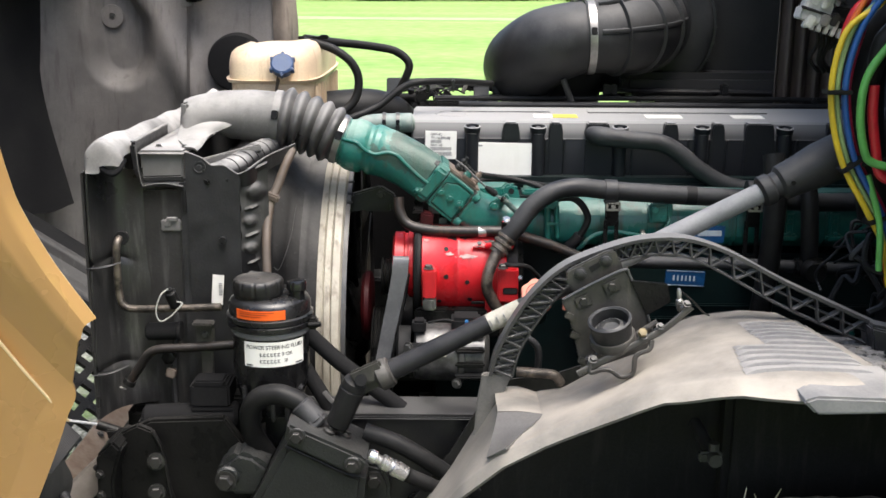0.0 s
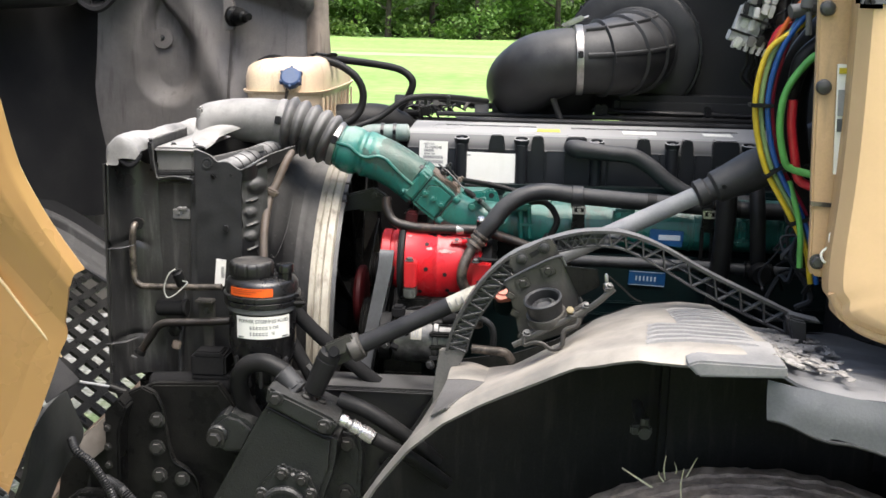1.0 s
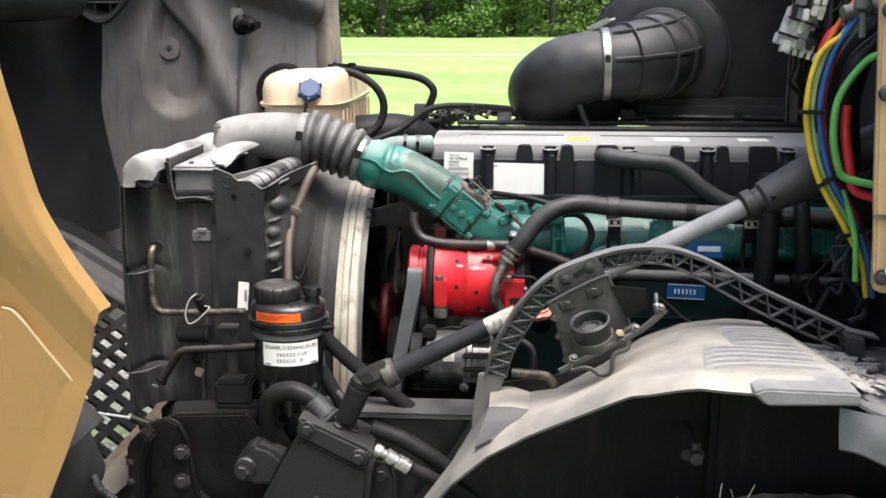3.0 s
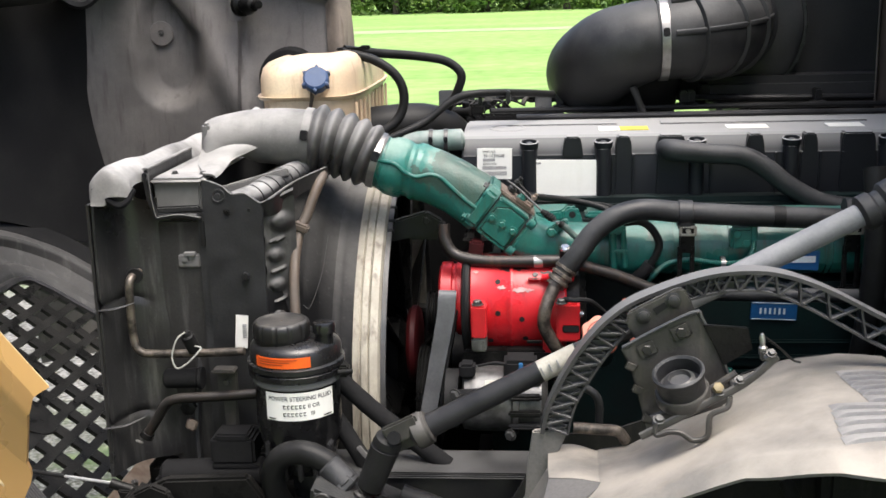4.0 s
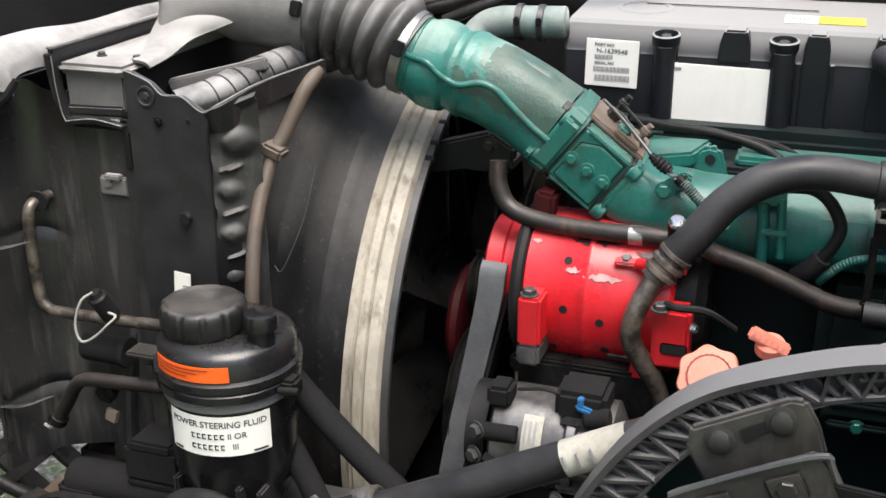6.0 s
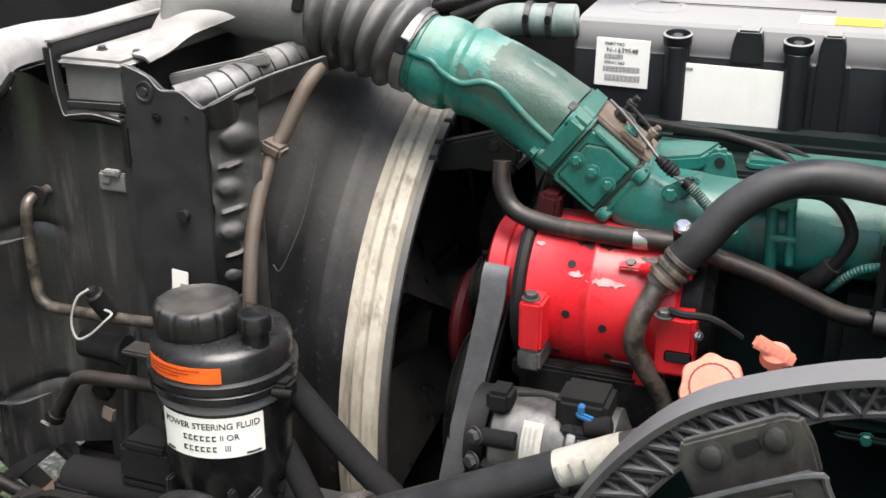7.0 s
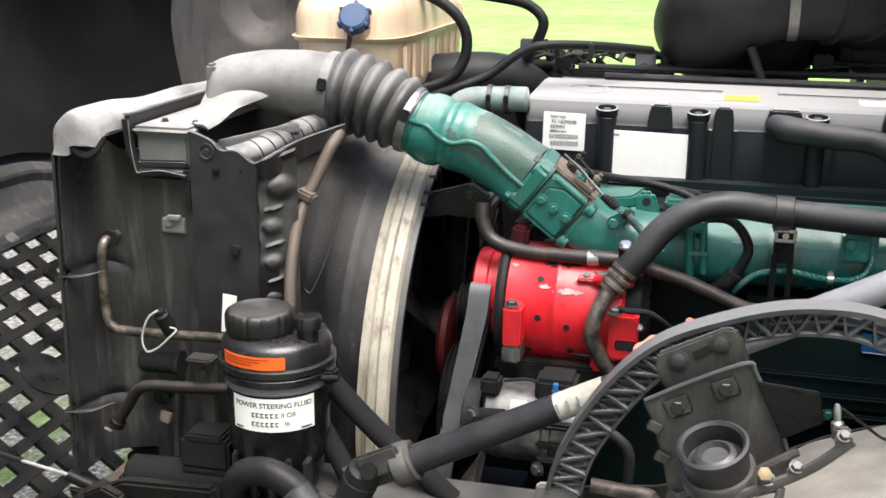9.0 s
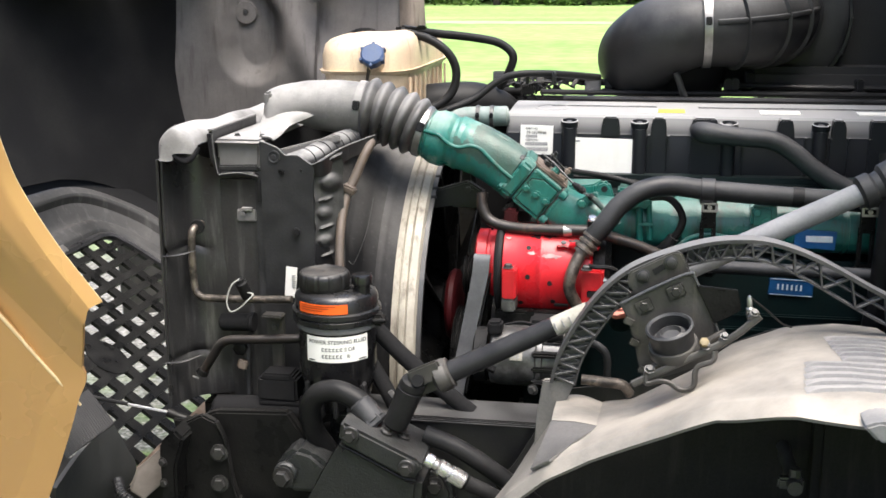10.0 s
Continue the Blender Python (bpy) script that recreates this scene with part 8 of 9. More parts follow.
# ---- expansion tank and hoses behind
def tank():
    ob = thing("expansion_tank", (-0.31, 2.28, 1.49), "yellowed white plastic coolant expansion tank with blue cap", "tank")
    y0, y1 = 2.10, 2.585

    def shell(z0, z1, grow, name, dome):
        bm = bmesh.new()
        rings = []
        n = 48
        lv = [(0.0, 1.0), (0.5, 1.0), (0.8, 0.96), (0.93, 0.88), (1.0, 0.72)] if dome else [(0.0, 0.92), (0.15, 0.97), (1.0, 1.0)]
        for h, s in lv:
            ring = []
            for j in range(n):
                a = 2 * math.pi * j / n
                c, d = math.cos(a), math.sin(a)
                k = (abs(c) ** 5 + abs(d) ** 5) ** (-0.2)
                x = -0.326 + (0.088 + grow) * k * c * s
                y = (y0 + y1) / 2 + ((y1 - y0) / 2 + grow) * k * d * s
                z = z0 + (z1 - z0) * h
                if dome:
                    z -= 0.02 * max(0, (y - 2.30) / 0.17) * h
                    z -= 0.012 * max(0, (-0.33 - x) / 0.08) * h
                ring.append(bm.verts.new((x, y, z)))
            rings.append(ring)
        for a, b in zip(rings, rings[1:]):
            for j in range(n):
                bm.faces.new((a[j], a[(j + 1) % n], b[(j + 1) % n], b[j]))
        bm.faces.new(rings[0])
        bm.faces.new(rings[-1])
        return part(name, bm, M_TANK, ob, angle=50)
    shell(1.552, 1.622, 0.0, "upper_shell", True)
    shell(1.470, 1.546, -0.003, "lower_shell", False)
    shell(1.545, 1.553, 0.006, "weld_seam", False)
    for k in range(9):
        part("wall_rib", box((-0.2405, 2.15 + 0.046 * k, 1.512), (0.005, 0.008, 0.055), 0.002), M_TANK, ob)
    at, ax = Vector((-0.296, 2.085, 1.583)), Vector((0.05, -0.80, 0.55))
    neck = part("filler_neck", rod(at - ax * 0.005, at - ax * 0.06, 0.020, 24), M_TANK, ob)
    cap = part("cap", lathe([(0.020, -0.012), (0.0215, -0.008), (0.0215, 0.006), (0.018, 0.009), (0, 0.009)], at, ax, 48), M_BLUE, ob, "dark blue pressure cap with grip lugs")
    for k in range(6):
        a = 2 * math.pi * k / 6 + 0.5
        q = turn_to(ax)
        part("grip_lug", bmesh_at(box((0, 0, 0), (0.012, 0.006, 0.016), 0.002), Matrix.Translation(at) @ q @ Matrix.Rotation(a, 4, "Z") @ Matrix.Translation((0.020, 0, 0))), M_BLUE, cap)
    part("stain_run", sweep([(-0.302, 2.088, 1.565), (-0.306, 2.092, 1.552), (-0.310, 2.093, 1.53), (-0.309, 2.096, 1.50)], [0.006, 0.004, 0.003, 0.002], n=8, ell=0.5), M_BROWN, ob, "brown run below the cap")
    part("top_clip", merge(box((-0.262, 2.24, 1.624), (0.05, 0.012, 0.006), 0.002), box((-0.235, 2.24, 1.626), (0.018, 0.016, 0.008), 0.002)), M_DARKMET, ob)


tank()
hose("overflow_hose", "black overflow hose looping over from the expansion tank", "hose", [(-0.275, 2.25, 1.622), (-0.22, 2.30, 1.612), (-0.15, 2.34, 1.602), (-0.10, 2.36, 1.590), (-0.073, 2.36, 1.566), (-0.080, 2.36, 1.535), (-0.10, 2.37, 1.50)], 0.0085, M_RUBBER, n=12)
hose("overflow_hose", "black overflow hose looping down from the expansion tank", "hose", [(-0.275, 2.235, 1.618), (-0.225, 2.235, 1.606), (-0.185, 2.235, 1.580), (-0.168, 2.235, 1.545), (-0.175, 2.23, 1.505), (-0.205, 2.22, 1.478), (-0.26, 2.2, 1.465)], 0.0085, M_RUBBER, n=12)
hose("top_hose", "black hose behind the valve cover", "hose", [(-0.21, 2.16, 1.462), (-0.17, 2.17, 1.478), (-0.125, 2.19, 1.497), (-0.08, 2.21, 1.530), (-0.04, 2.22, 1.541), (0.03, 2.26, 1.538), (0.10, 2.35, 1.525)], 0.007, M_RUBBER, n=12)
hose("radiator_hose", "large black radiator hose behind the engine", "hose", [(-0.34, 2.32, 1.455), (-0.24, 2.33, 1.468), (-0.15, 2.36, 1.470), (-0.10, 2.42, 1.44), (-0.09, 2.5, 1.38)], 0.042, M_RUBBER, n=24)


def top_rails():
    ob = thing("wiring_rail", (0.3, 2.5, 1.48), "black wiring rails and clips behind the valve cover", "rail")
    part("rail", sweep([(0.06, 2.50, 1.500), (0.25, 2.51, 1.499), (0.5, 2.51, 1.496), (0.9, 2.52, 1.49)], 0.008, n=8, ell=0.7), M_PLASTIC, ob)
    part("rail", sweep([(-0.02, 2.42, 1.488), (0.2, 2.42, 1.488), (0.5, 2.43, 1.488), (0.9, 2.44, 1.485)], 0.0055, n=8), M_RUBBER, ob)
    part("rail", sweep([(-0.11, 2.48, 1.512), (-0.05, 2.46, 1.520), (0.02, 2.48, 1.512), (0.07, 2.50, 1.505)], 0.006, n=8), M_RUBBER, ob)
    part("front_rail", sweep([(0.032, 2.334, 1.4845), (0.25, 2.334, 1.4845), (0.55, 2.335, 1.4845), (0.95, 2.336, 1.483)], 0.0058, n=8, res=4), M_PLASTIC, ob)
    for x in (0.08, 0.42, 0.80):
        part("leg", box((x, 2.475, 1.474), (0.012, 0.10, 0.030), 0.002), M_PLASTIC, ob)
    part("clip_plate", box((0.082, 2.495, 1.497), (0.034, 0.02, 0.03), 0.003), M_CAST, ob, "grey metal clip plate")
    for x in (0.115, 0.36, 0.375, 0.62):
        part("clip", merge(box((x, 2.50, 1.50), (0.016, 0.024, 0.026), 0.003), box((x, 2.49, 1.486), (0.03, 0.03, 0.006), 0.002)), M_PLASTIC, ob)
    rng = random.Random(12)
    for k in range(6):
        x = -0.115 + 0.02 * k
        part("wire", sweep([(x, 2.46, 1.47), (x + rng.uniform(-0.02, 0.02), 2.44, 1.49 + rng.uniform(-0.01, 0.012)), (x + 0.03, 2.45, 1.505), (x + 0.06, 2.47, 1.485 + rng.uniform(-0.01, 0.01))], rng.uniform(0.002, 0.004), n=6), M_RUBBER, ob)
    for x, z in ((-0.03, 1.533), (0.02, 1.532), (-0.07, 1.505), (-0.05, 1.497)):
        part("cable_tie", box((x, 2.24 if z > 1.52 else 2.45, z), (0.007, 0.02, 0.024), 0.002), M_PLASTIC, ob)
    for k in range(14):
        at = (rng.uniform(-0.10, 0.05), rng.uniform(2.44, 2.52), rng.uniform(1.485, 1.515))
        part("clip", box(at, (rng.uniform(0.008, 0.024), 0.014, rng.uniform(0.008, 0.02)), 0.002, (rng.uniform(-20, 20), rng.uniform(-30, 30), 0)), (M_PLASTIC, M_HOSE, M_WORN)[k % 3], ob)
    for k in range(5):
        x = -0.08 + 0.03 * k
        part("wire", sweep([(x, 2.47, 1.495), (x + 0.015, 2.48, 1.512 + rng.uniform(-0.008, 0.008)), (x + 0.05, 2.49, 1.508), (x + 0.08, 2.50, 1.498)], rng.uniform(0.0025, 0.005), n=8), M_HOSE if k % 2 else M_WORN, ob)
    br = thing("hose_plate", (-0.11, 2.45, 1.47), "small grey steel plate with fittings behind the tank", "bracket")
    part("plate", box((-0.108, 2.45, 1.505), (0.034, 0.006, 0.045), 0.002), M_SKIRT, br)
    part("fitting", merge(rod((-0.10, 2.44, 1.485), (-0.06, 2.43, 1.487), 0.010, 12, 0.002), rod((-0.075, 2.44, 1.47), (-0.07, 2.43, 1.505), 0.007, 10), box((-0.05, 2.44, 1.490), (0.03, 0.02, 0.02), 0.003)), M_DARKMET, br)


top_rails()


def air_intake():
    ob = thing("air_intake_duct", (0.35, 2.4, 1.5), "large black ribbed air intake duct with a steel clamp", "duct")
    part("elbow", sweep([(0.185, 2.70, 1.52), (0.176, 2.58, 1.545), (0.182, 2.48, 1.566), (0.212, 2.415, 1.595), (0.255, 2.395, 1.612), (0.30, 2.40, 1.621)], [0.088, 0.088, 0.086, 0.083, 0.078, 0.074], n=40, res=10), M_HOSE, ob)
    neck = [(0.295, 2.398, 1.621), (0.33, 2.40, 1.623), (0.375, 2.42, 1.628), (0.415, 2.465, 1.634), (0.440, 2.53, 1.64), (0.445, 2.60, 1.64)]
    rad = [0.076, 0.079, 0.086, 0.092, 0.097, 0.098]
    part("ribbed_neck", sweep(neck, rad, n=44, res=6), M_HOSE, ob)
    line, par = smooth_path(neck, 10)

    def ring_at(t):
        i = min(range(len(par)), key=lambda k: abs(par[k] - t))
        d = (line[min(i + 1, len(line) - 1)] - line[max(i - 1, 0)]).normalized()
        k = min(int(t), 4)
        return line[i], d, rad[k] + (rad[k + 1] - rad[k]) * (t - k)
    for t in (1.55, 2.45, 3.3, 4.1):
        c, d, r = ring_at(t)
        part("ring_rib", lathe([(r - 0.010, -0.006), (r + 0.001, -0.004), (r + 0.0065, -0.0012), (r + 0.0065, 0.0012), (r + 0.001, 0.004), (r - 0.010, 0.006)], c, d, 56), M_HOSE, ob)
    for ang in (0.15, 1.0):
        pts = []
        for t in (0.7, 1.5, 2.4, 3.3, 4.2):
            c, d, r = ring_at(t)
            s = d.cross(Vector((0, 0, 1))).normalized()
            pts.append(c + (s * math.cos(ang) + s.cross(d) * math.sin(ang)) * (r + 0.001))
        part("long_rib", sweep(pts, 0.0034, n=8, res=6, ell=1.6), M_HOSE, ob)
    a = Vector(neck[0])
    band_clamp(ob, a + Vector((0.010, 0, 0)), (1, 0.03, 0.04), 0.078, 0.015, M_STEEL)
    part("clamp_bolt", merge(box(a + Vector((-0.005, 0.0, 0.086)), (0.05, 0.016, 0.012), 0.003, (0, -25, 0)), rod(a + Vector((-0.03, 0, 0.076)), a + Vector((0.03, 0, 0.098)), 0.004, 8)), M_STEEL, ob)
    part("down_duct", sweep([(0.285, 2.46, 1.60), (0.275, 2.52, 1.54), (0.27, 2.58, 1.47), (0.27, 2.62, 1.38)], 0.082, n=28), M_RUBBER, ob)
    part("strut", rod((0.25, 2.36, 1.535), (0.275, 2.36, 1.47), 0.007, 10), M_HOSE, ob)
    cl = thing("air_cleaner", (0.6, 2.55, 1.5), "large round black air cleaner housing", "air cleaner")
    ax = Vector((0.30, 0.95, 0.02))
    part("housing", lathe([(0.10, -0.01), (0.156, -0.01), (0.164, -0.004), (0.166, 0.02), (0.150, 0.03), (0.150, 0.30), (0.14, 0.32)], (0.440, 2.585, 1.635), ax, 56), M_HOSE, cl)
    q = turn_to(ax)
    for k in range(28):
        a = 2 * math.pi * k / 28
        part("rim_clip", bmesh_at(box((0, 0, 0), (0.010, 0.006, 0.014), 0.002), Matrix.Translation((0.442, 2.590, 1.635)) @ q @ Matrix.Rotation(a, 4, "Z") @ Matrix.Translation((0.168, 0, 0))), M_HOSE, cl)
    part("lip", lathe([(0.158, -0.006), (0.170, -0.004), (0.170, 0.004), (0.158, 0.006)], (0.443, 2.593, 1.635), ax, 56), M_HOSE, cl)
    part("mount", merge(box((0.66, 2.80, 1.62), (0.34, 0.4, 0.6), 0.02), box((0.60, 2.62, 1.505), (0.4, 0.2, 0.06), 0.015)), M_FIREWALL, cl)


air_intake()

# ---- steering, wheel arch, wheel
def steering():
    ob = thing("steering_shaft", (-0.1, 1.6, 1.15), "dusty grey steering shaft with a universal joint and label", "steering shaft")
    a, b, c = Vector((-0.075, 1.600, 1.163)), Vector((0.492, 1.655, 1.437)), Vector((0.70, 1.675, 1.537))
    d = (b - a).normalized()
    part("yoke_ring", lathe([(0.019, 0), (0.0225, 0.002), (0.0225, 0.008), (0.019, 0.010)], a - d * 0.004, d, 28), M_WORN, ob)
    part("lower_tube", rod(a, a.lerp(b, 0.55), 0.0163, 24, 0.002, 0.0128), M_PLASTIC, ob)
    part("label_wrap", rod(a.lerp(b, 0.250), a.lerp(b, 0.352), 0.0146, 24), M_PAPER, ob, "cream paper label")
    for k in range(3):
        part("print_bar", box(a.lerp(b, 0.272 + 0.018 * k) + Vector((0, -0.0165, 0.004)), (0.0018, 0.002, 0.012), 0, (0, -26, 0)), M_GREY, ob)
    part("upper_tube", rod(a.lerp(b, 0.5), b, 0.0152, 24), surf("grey_shaft_paint", (0.13, 0.135, 0.145), (0.17, 0.175, 0.18), 0.5, dust=((0.35, 0.35, 0.35), 0.5, 0.2)), ob, "grey upper tube")
    part("sleeve", lathe([(0.018, 0), (0.024, 0.004), (0.024, 0.018), (0.020, 0.022), (0.021, 0.03), (0.027, 0.035), (0.029, 0.06), (0.034, 0.10), (0.034, 0.24)], b - d * 0.012, c - b, 28), M_HOSE, ob)
    bolt(ob, b + d * 0.035 + Vector((0, -0.026, 0.0)), (0, -1, 0), 0.6, me=DARKBOLT)
    # universal joint and input of the steering box
    part("upper_yoke", merge(lathe([(0.016, 0), (0.024, 0.006), (0.024, 0.02), (0.019, 0.028)], a - d * 0.022, d, 24), box((-0.105, 1.585, 1.165), (0.05, 0.008, 0.028), 0.003, (0, -26, 0)), box((-0.105, 1.618, 1.140), (0.05, 0.008, 0.028), 0.003, (0, -26, 0))), M_WORN, ob)
    part("cross", merge(rod((-0.115, 1.575, 1.158), (-0.115, 1.63, 1.138), 0.009, 14), rod((-0.13, 1.60, 1.135), (-0.10, 1.60, 1.16), 0.009, 14)), M_DARKMET, ob)
    part("lower_yoke", merge(rod((-0.155, 1.595, 1.075), (-0.128, 1.595, 1.140), 0.018, 18, 0.005, 0.020), lathe([(0.020, 0), (0.018, 0.01), (0.008, 0.014)], (-0.127, 1.594, 1.142), (0.35, -0.2, 0.9), 18)), M_RUBBER, ob)
    gear = thing("steering_box", (-0.2, 1.6, 0.75), "dark oily cast steering gear box bolted to the frame", "steering box")
    body = prism([(-0.236, 1.050), (-0.222, 1.066), (-0.13, 1.016), (-0.108, 1.010), (-0.113, 0.95), (-0.135, 0.89), (-0.16, 0.76), (-0.39, 0.76), (-0.325, 0.885)], 1.562, 1.68, bevel=0.014)
    part("casting", body, M_GEAR, gear)
    part("head", prism([(-0.224, 1.097), (-0.2285, 1.066), (-0.140, 1.021), (-0.118, 1.016), (-0.104, 1.036), (-0.109, 1.044)], 1.550, 1.655, bevel=0.006), M_GEAR, gear)
    part("head_seam", sweep([(-0.2285, 1.557, 1.060), (-0.185, 1.557, 1.039), (-0.139, 1.557, 1.016), (-0.115, 1.557, 1.011)], 0.003, n=8, res=4), M_DARKMET, gear)
    for x, z in ((-0.209, 1.079), (-0.127, 1.033)):
        part("bolt_pad", rod((x, 1.552, z), (x, 1.546, z), 0.013, 20, 0.002), M_GEAR, gear)
        bolt(gear, (x, 1.546, z), (0, -1, 0), 1.3, me=GRIMEBOLT)
    for x, y, z in ((-0.19, 1.60, 1.083), (-0.165, 1.585, 1.070), (-0.142, 1.60, 1.058)):
        part("plug", lathe([(0.010, 0), (0.010, 0.004), (0.006, 0.006), (0.006, 0.010), (0, 0.010)], (x, y, z), (0.45, 0, 0.89), 16), M_GRIME, gear)
    cover = part("sector_cover", prism([(-0.247, 0.895), (-0.234, 0.925), (-0.207, 0.957), (-0.192, 0.957), (-0.181, 0.945), (-0.168, 0.949), (-0.153, 0.940), (-0.149, 0.922), (-0.139, 0.905), (-0.142, 0.81), (-0.25, 0.81)], 1.549, 1.566, bevel=0.005), M_GEAR, gear)
    part("cover_ring", lathe([(0.042, 0), (0.042, 0.008), (0.038, 0.012), (0.033, 0.012), (0.031, 0.006), (0.012, 0.005), (0.012, 0.014), (0, 0.014)], (-0.197, 1.550, 0.880), (0, -1, 0), 36), M_GEAR, cover)
    for x, z in ((-0.200, 0.943), (-0.165, 0.935), (-0.150, 0.908), (-0.236, 0.905)):
        part("bolt_pad", rod((x, 1.550, z), (x, 1.545, z), 0.0125, 20, 0.002), M_GEAR, gear)
        bolt(gear, (x, 1.545, z), (0, -1, 0), 1.15, me=GRIMEBOLT)
    part("mount_ear", prism([(-0.348, 0.985), (-0.338, 1.008), (-0.311, 1.028), (-0.285, 1.022), (-0.258, 1.0), (-0.28, 0.955), (-0.325, 0.955)], 1.60, 1.66, bevel=0.008), M_GEAR, gear)
    part("ear_boss", rod((-0.325, 1.60, 0.990), (-0.325, 1.590, 0.990), 0.018, 24, 0.003), M_GEAR, gear)
    bolt(gear, (-0.327, 1.590, 0.985), (-0.1, -1, 0), 1.8, me=GRIMEBOLT)
    part("side_flange", prism([(-0.125, 1.0), (-0.085, 0.99), (-0.075, 0.955), (-0.08, 0.86), (-0.09, 0.78), (-0.16, 0.78)], 1.635, 1.68, bevel=0.006), M_GEAR, gear)
    for x, z in ((-0.101, 0.969), (-0.103, 0.878), (-0.11, 0.82)):
        part("washer", rod((x, 1.636, z), (x, 1.631, z), 0.0155, 20, 0.001), M_DARKMET, gear)
        bolt(gear, (x, 1.631, z), (0, -1, 0), 1.6, me=GRIMEBOLT)
    hose("steering_hose", "thick black hose bending into the steering box", "hose", [(-0.275, 1.66, 1.00), (-0.292, 1.64, 1.045), (-0.292, 1.625, 1.085), (-0.275, 1.618, 1.112), (-0.245, 1.615, 1.119), (-0.215, 1.612, 1.108), (-0.195, 1.61, 1.092)], 0.0165, M_RUBBER, n=18)
    ft = thing("hose_coupling", (-0.2, 1.61, 1.09), "dusty grey hose coupling on the steering box", "fitting")
    part("coupling", merge(rod((-0.212, 1.608, 1.106), (-0.185, 1.60, 1.080), 0.0185, 20, 0.003), lathe([(0.02, 0), (0.02, 0.012), (0.016, 0.016)], (-0.192, 1.602, 1.086), (0.6, -0.1, -0.6), 6)), M_HOSE, ft)
    ps = thing("pressure_hose", (-0.09, 1.58, 1.035), "black pressure hose with a bright crimped steel end", "hose")
    p0, p1 = Vector((-0.104, 1.572, 1.040)), Vector((-0.046, 1.58, 1.003))
    part("crimp", lathe([(0.009, 0), (0.011, 0.004), (0.011, 0.012), (0.008, 0.014), (0.008, 0.02), (0.0125, 0.023), (0.0125, 0.036), (0.010, 0.039), (0.013, 0.042), (0.013, 0.066), (0.010, 0.068)], p0, p1 - p0, 24), M_BRIGHT, ps, "bright crimped steel end")
    part("tube", sweep([p1, (-0.015, 1.588, 0.985), (0.03, 1.60, 0.955), (0.08, 1.62, 0.91)], 0.0115, n=16), M_RUBBER, ps)
    hose("return_hose", "black return hose beside the pressure hose", "hose", [(-0.115, 1.625, 1.055), (-0.06, 1.622, 1.035), (0.0, 1.625, 0.995), (0.06, 1.64, 0.94)], 0.014, M_RUBBER, n=16)


steering()


def lip(x):
    """Near edge of the wheel arch liner: (y, z) at x."""
    pts = [(-0.06, 1.42, 0.93), (-0.02, 1.40, 1.005), (0.035, 1.365, 1.085), (0.088, 1.345, 1.138), (0.14, 1.33, 1.175), (0.215, 1.305, 1.219), (0.28, 1.275, 1.258), (0.36, 1.22, 1.289), (0.43, 1.185, 1.296), (0.542, 1.18, 1.290), (0.562, 1.18, 1.276), (0.70, 1.18, 1.252), (0.95, 1.18, 1.19), (1.2, 1.18, 1.05)]
    for a, b in zip(pts, pts[1:]):
        if x <= b[0]:
            k = (x - a[0]) / (b[0] - a[0])
            return a[1] + (b[1] - a[1]) * k, a[2] + (b[2] - a[2]) * k
    return pts[-1][1:]


def back_z(x):
    pts = [(-0.06, 0.90), (0.02, 1.01), (0.087, 1.128), (0.13, 1.136), (0.19, 1.143), (0.267, 1.176), (0.325, 1.214), (0.392, 1.242), (0.46, 1.250), (0.517, 1.248), (0.577, 1.212), (0.76, 1.20), (0.95, 1.14), (1.2, 1.0)]
    for a, b in zip(pts, pts[1:]):
        if x <= b[0]:
            k = (x - a[0]) / (b[0] - a[0])
            return a[1] + (b[1] - a[1]) * k
    return pts[-1][1]


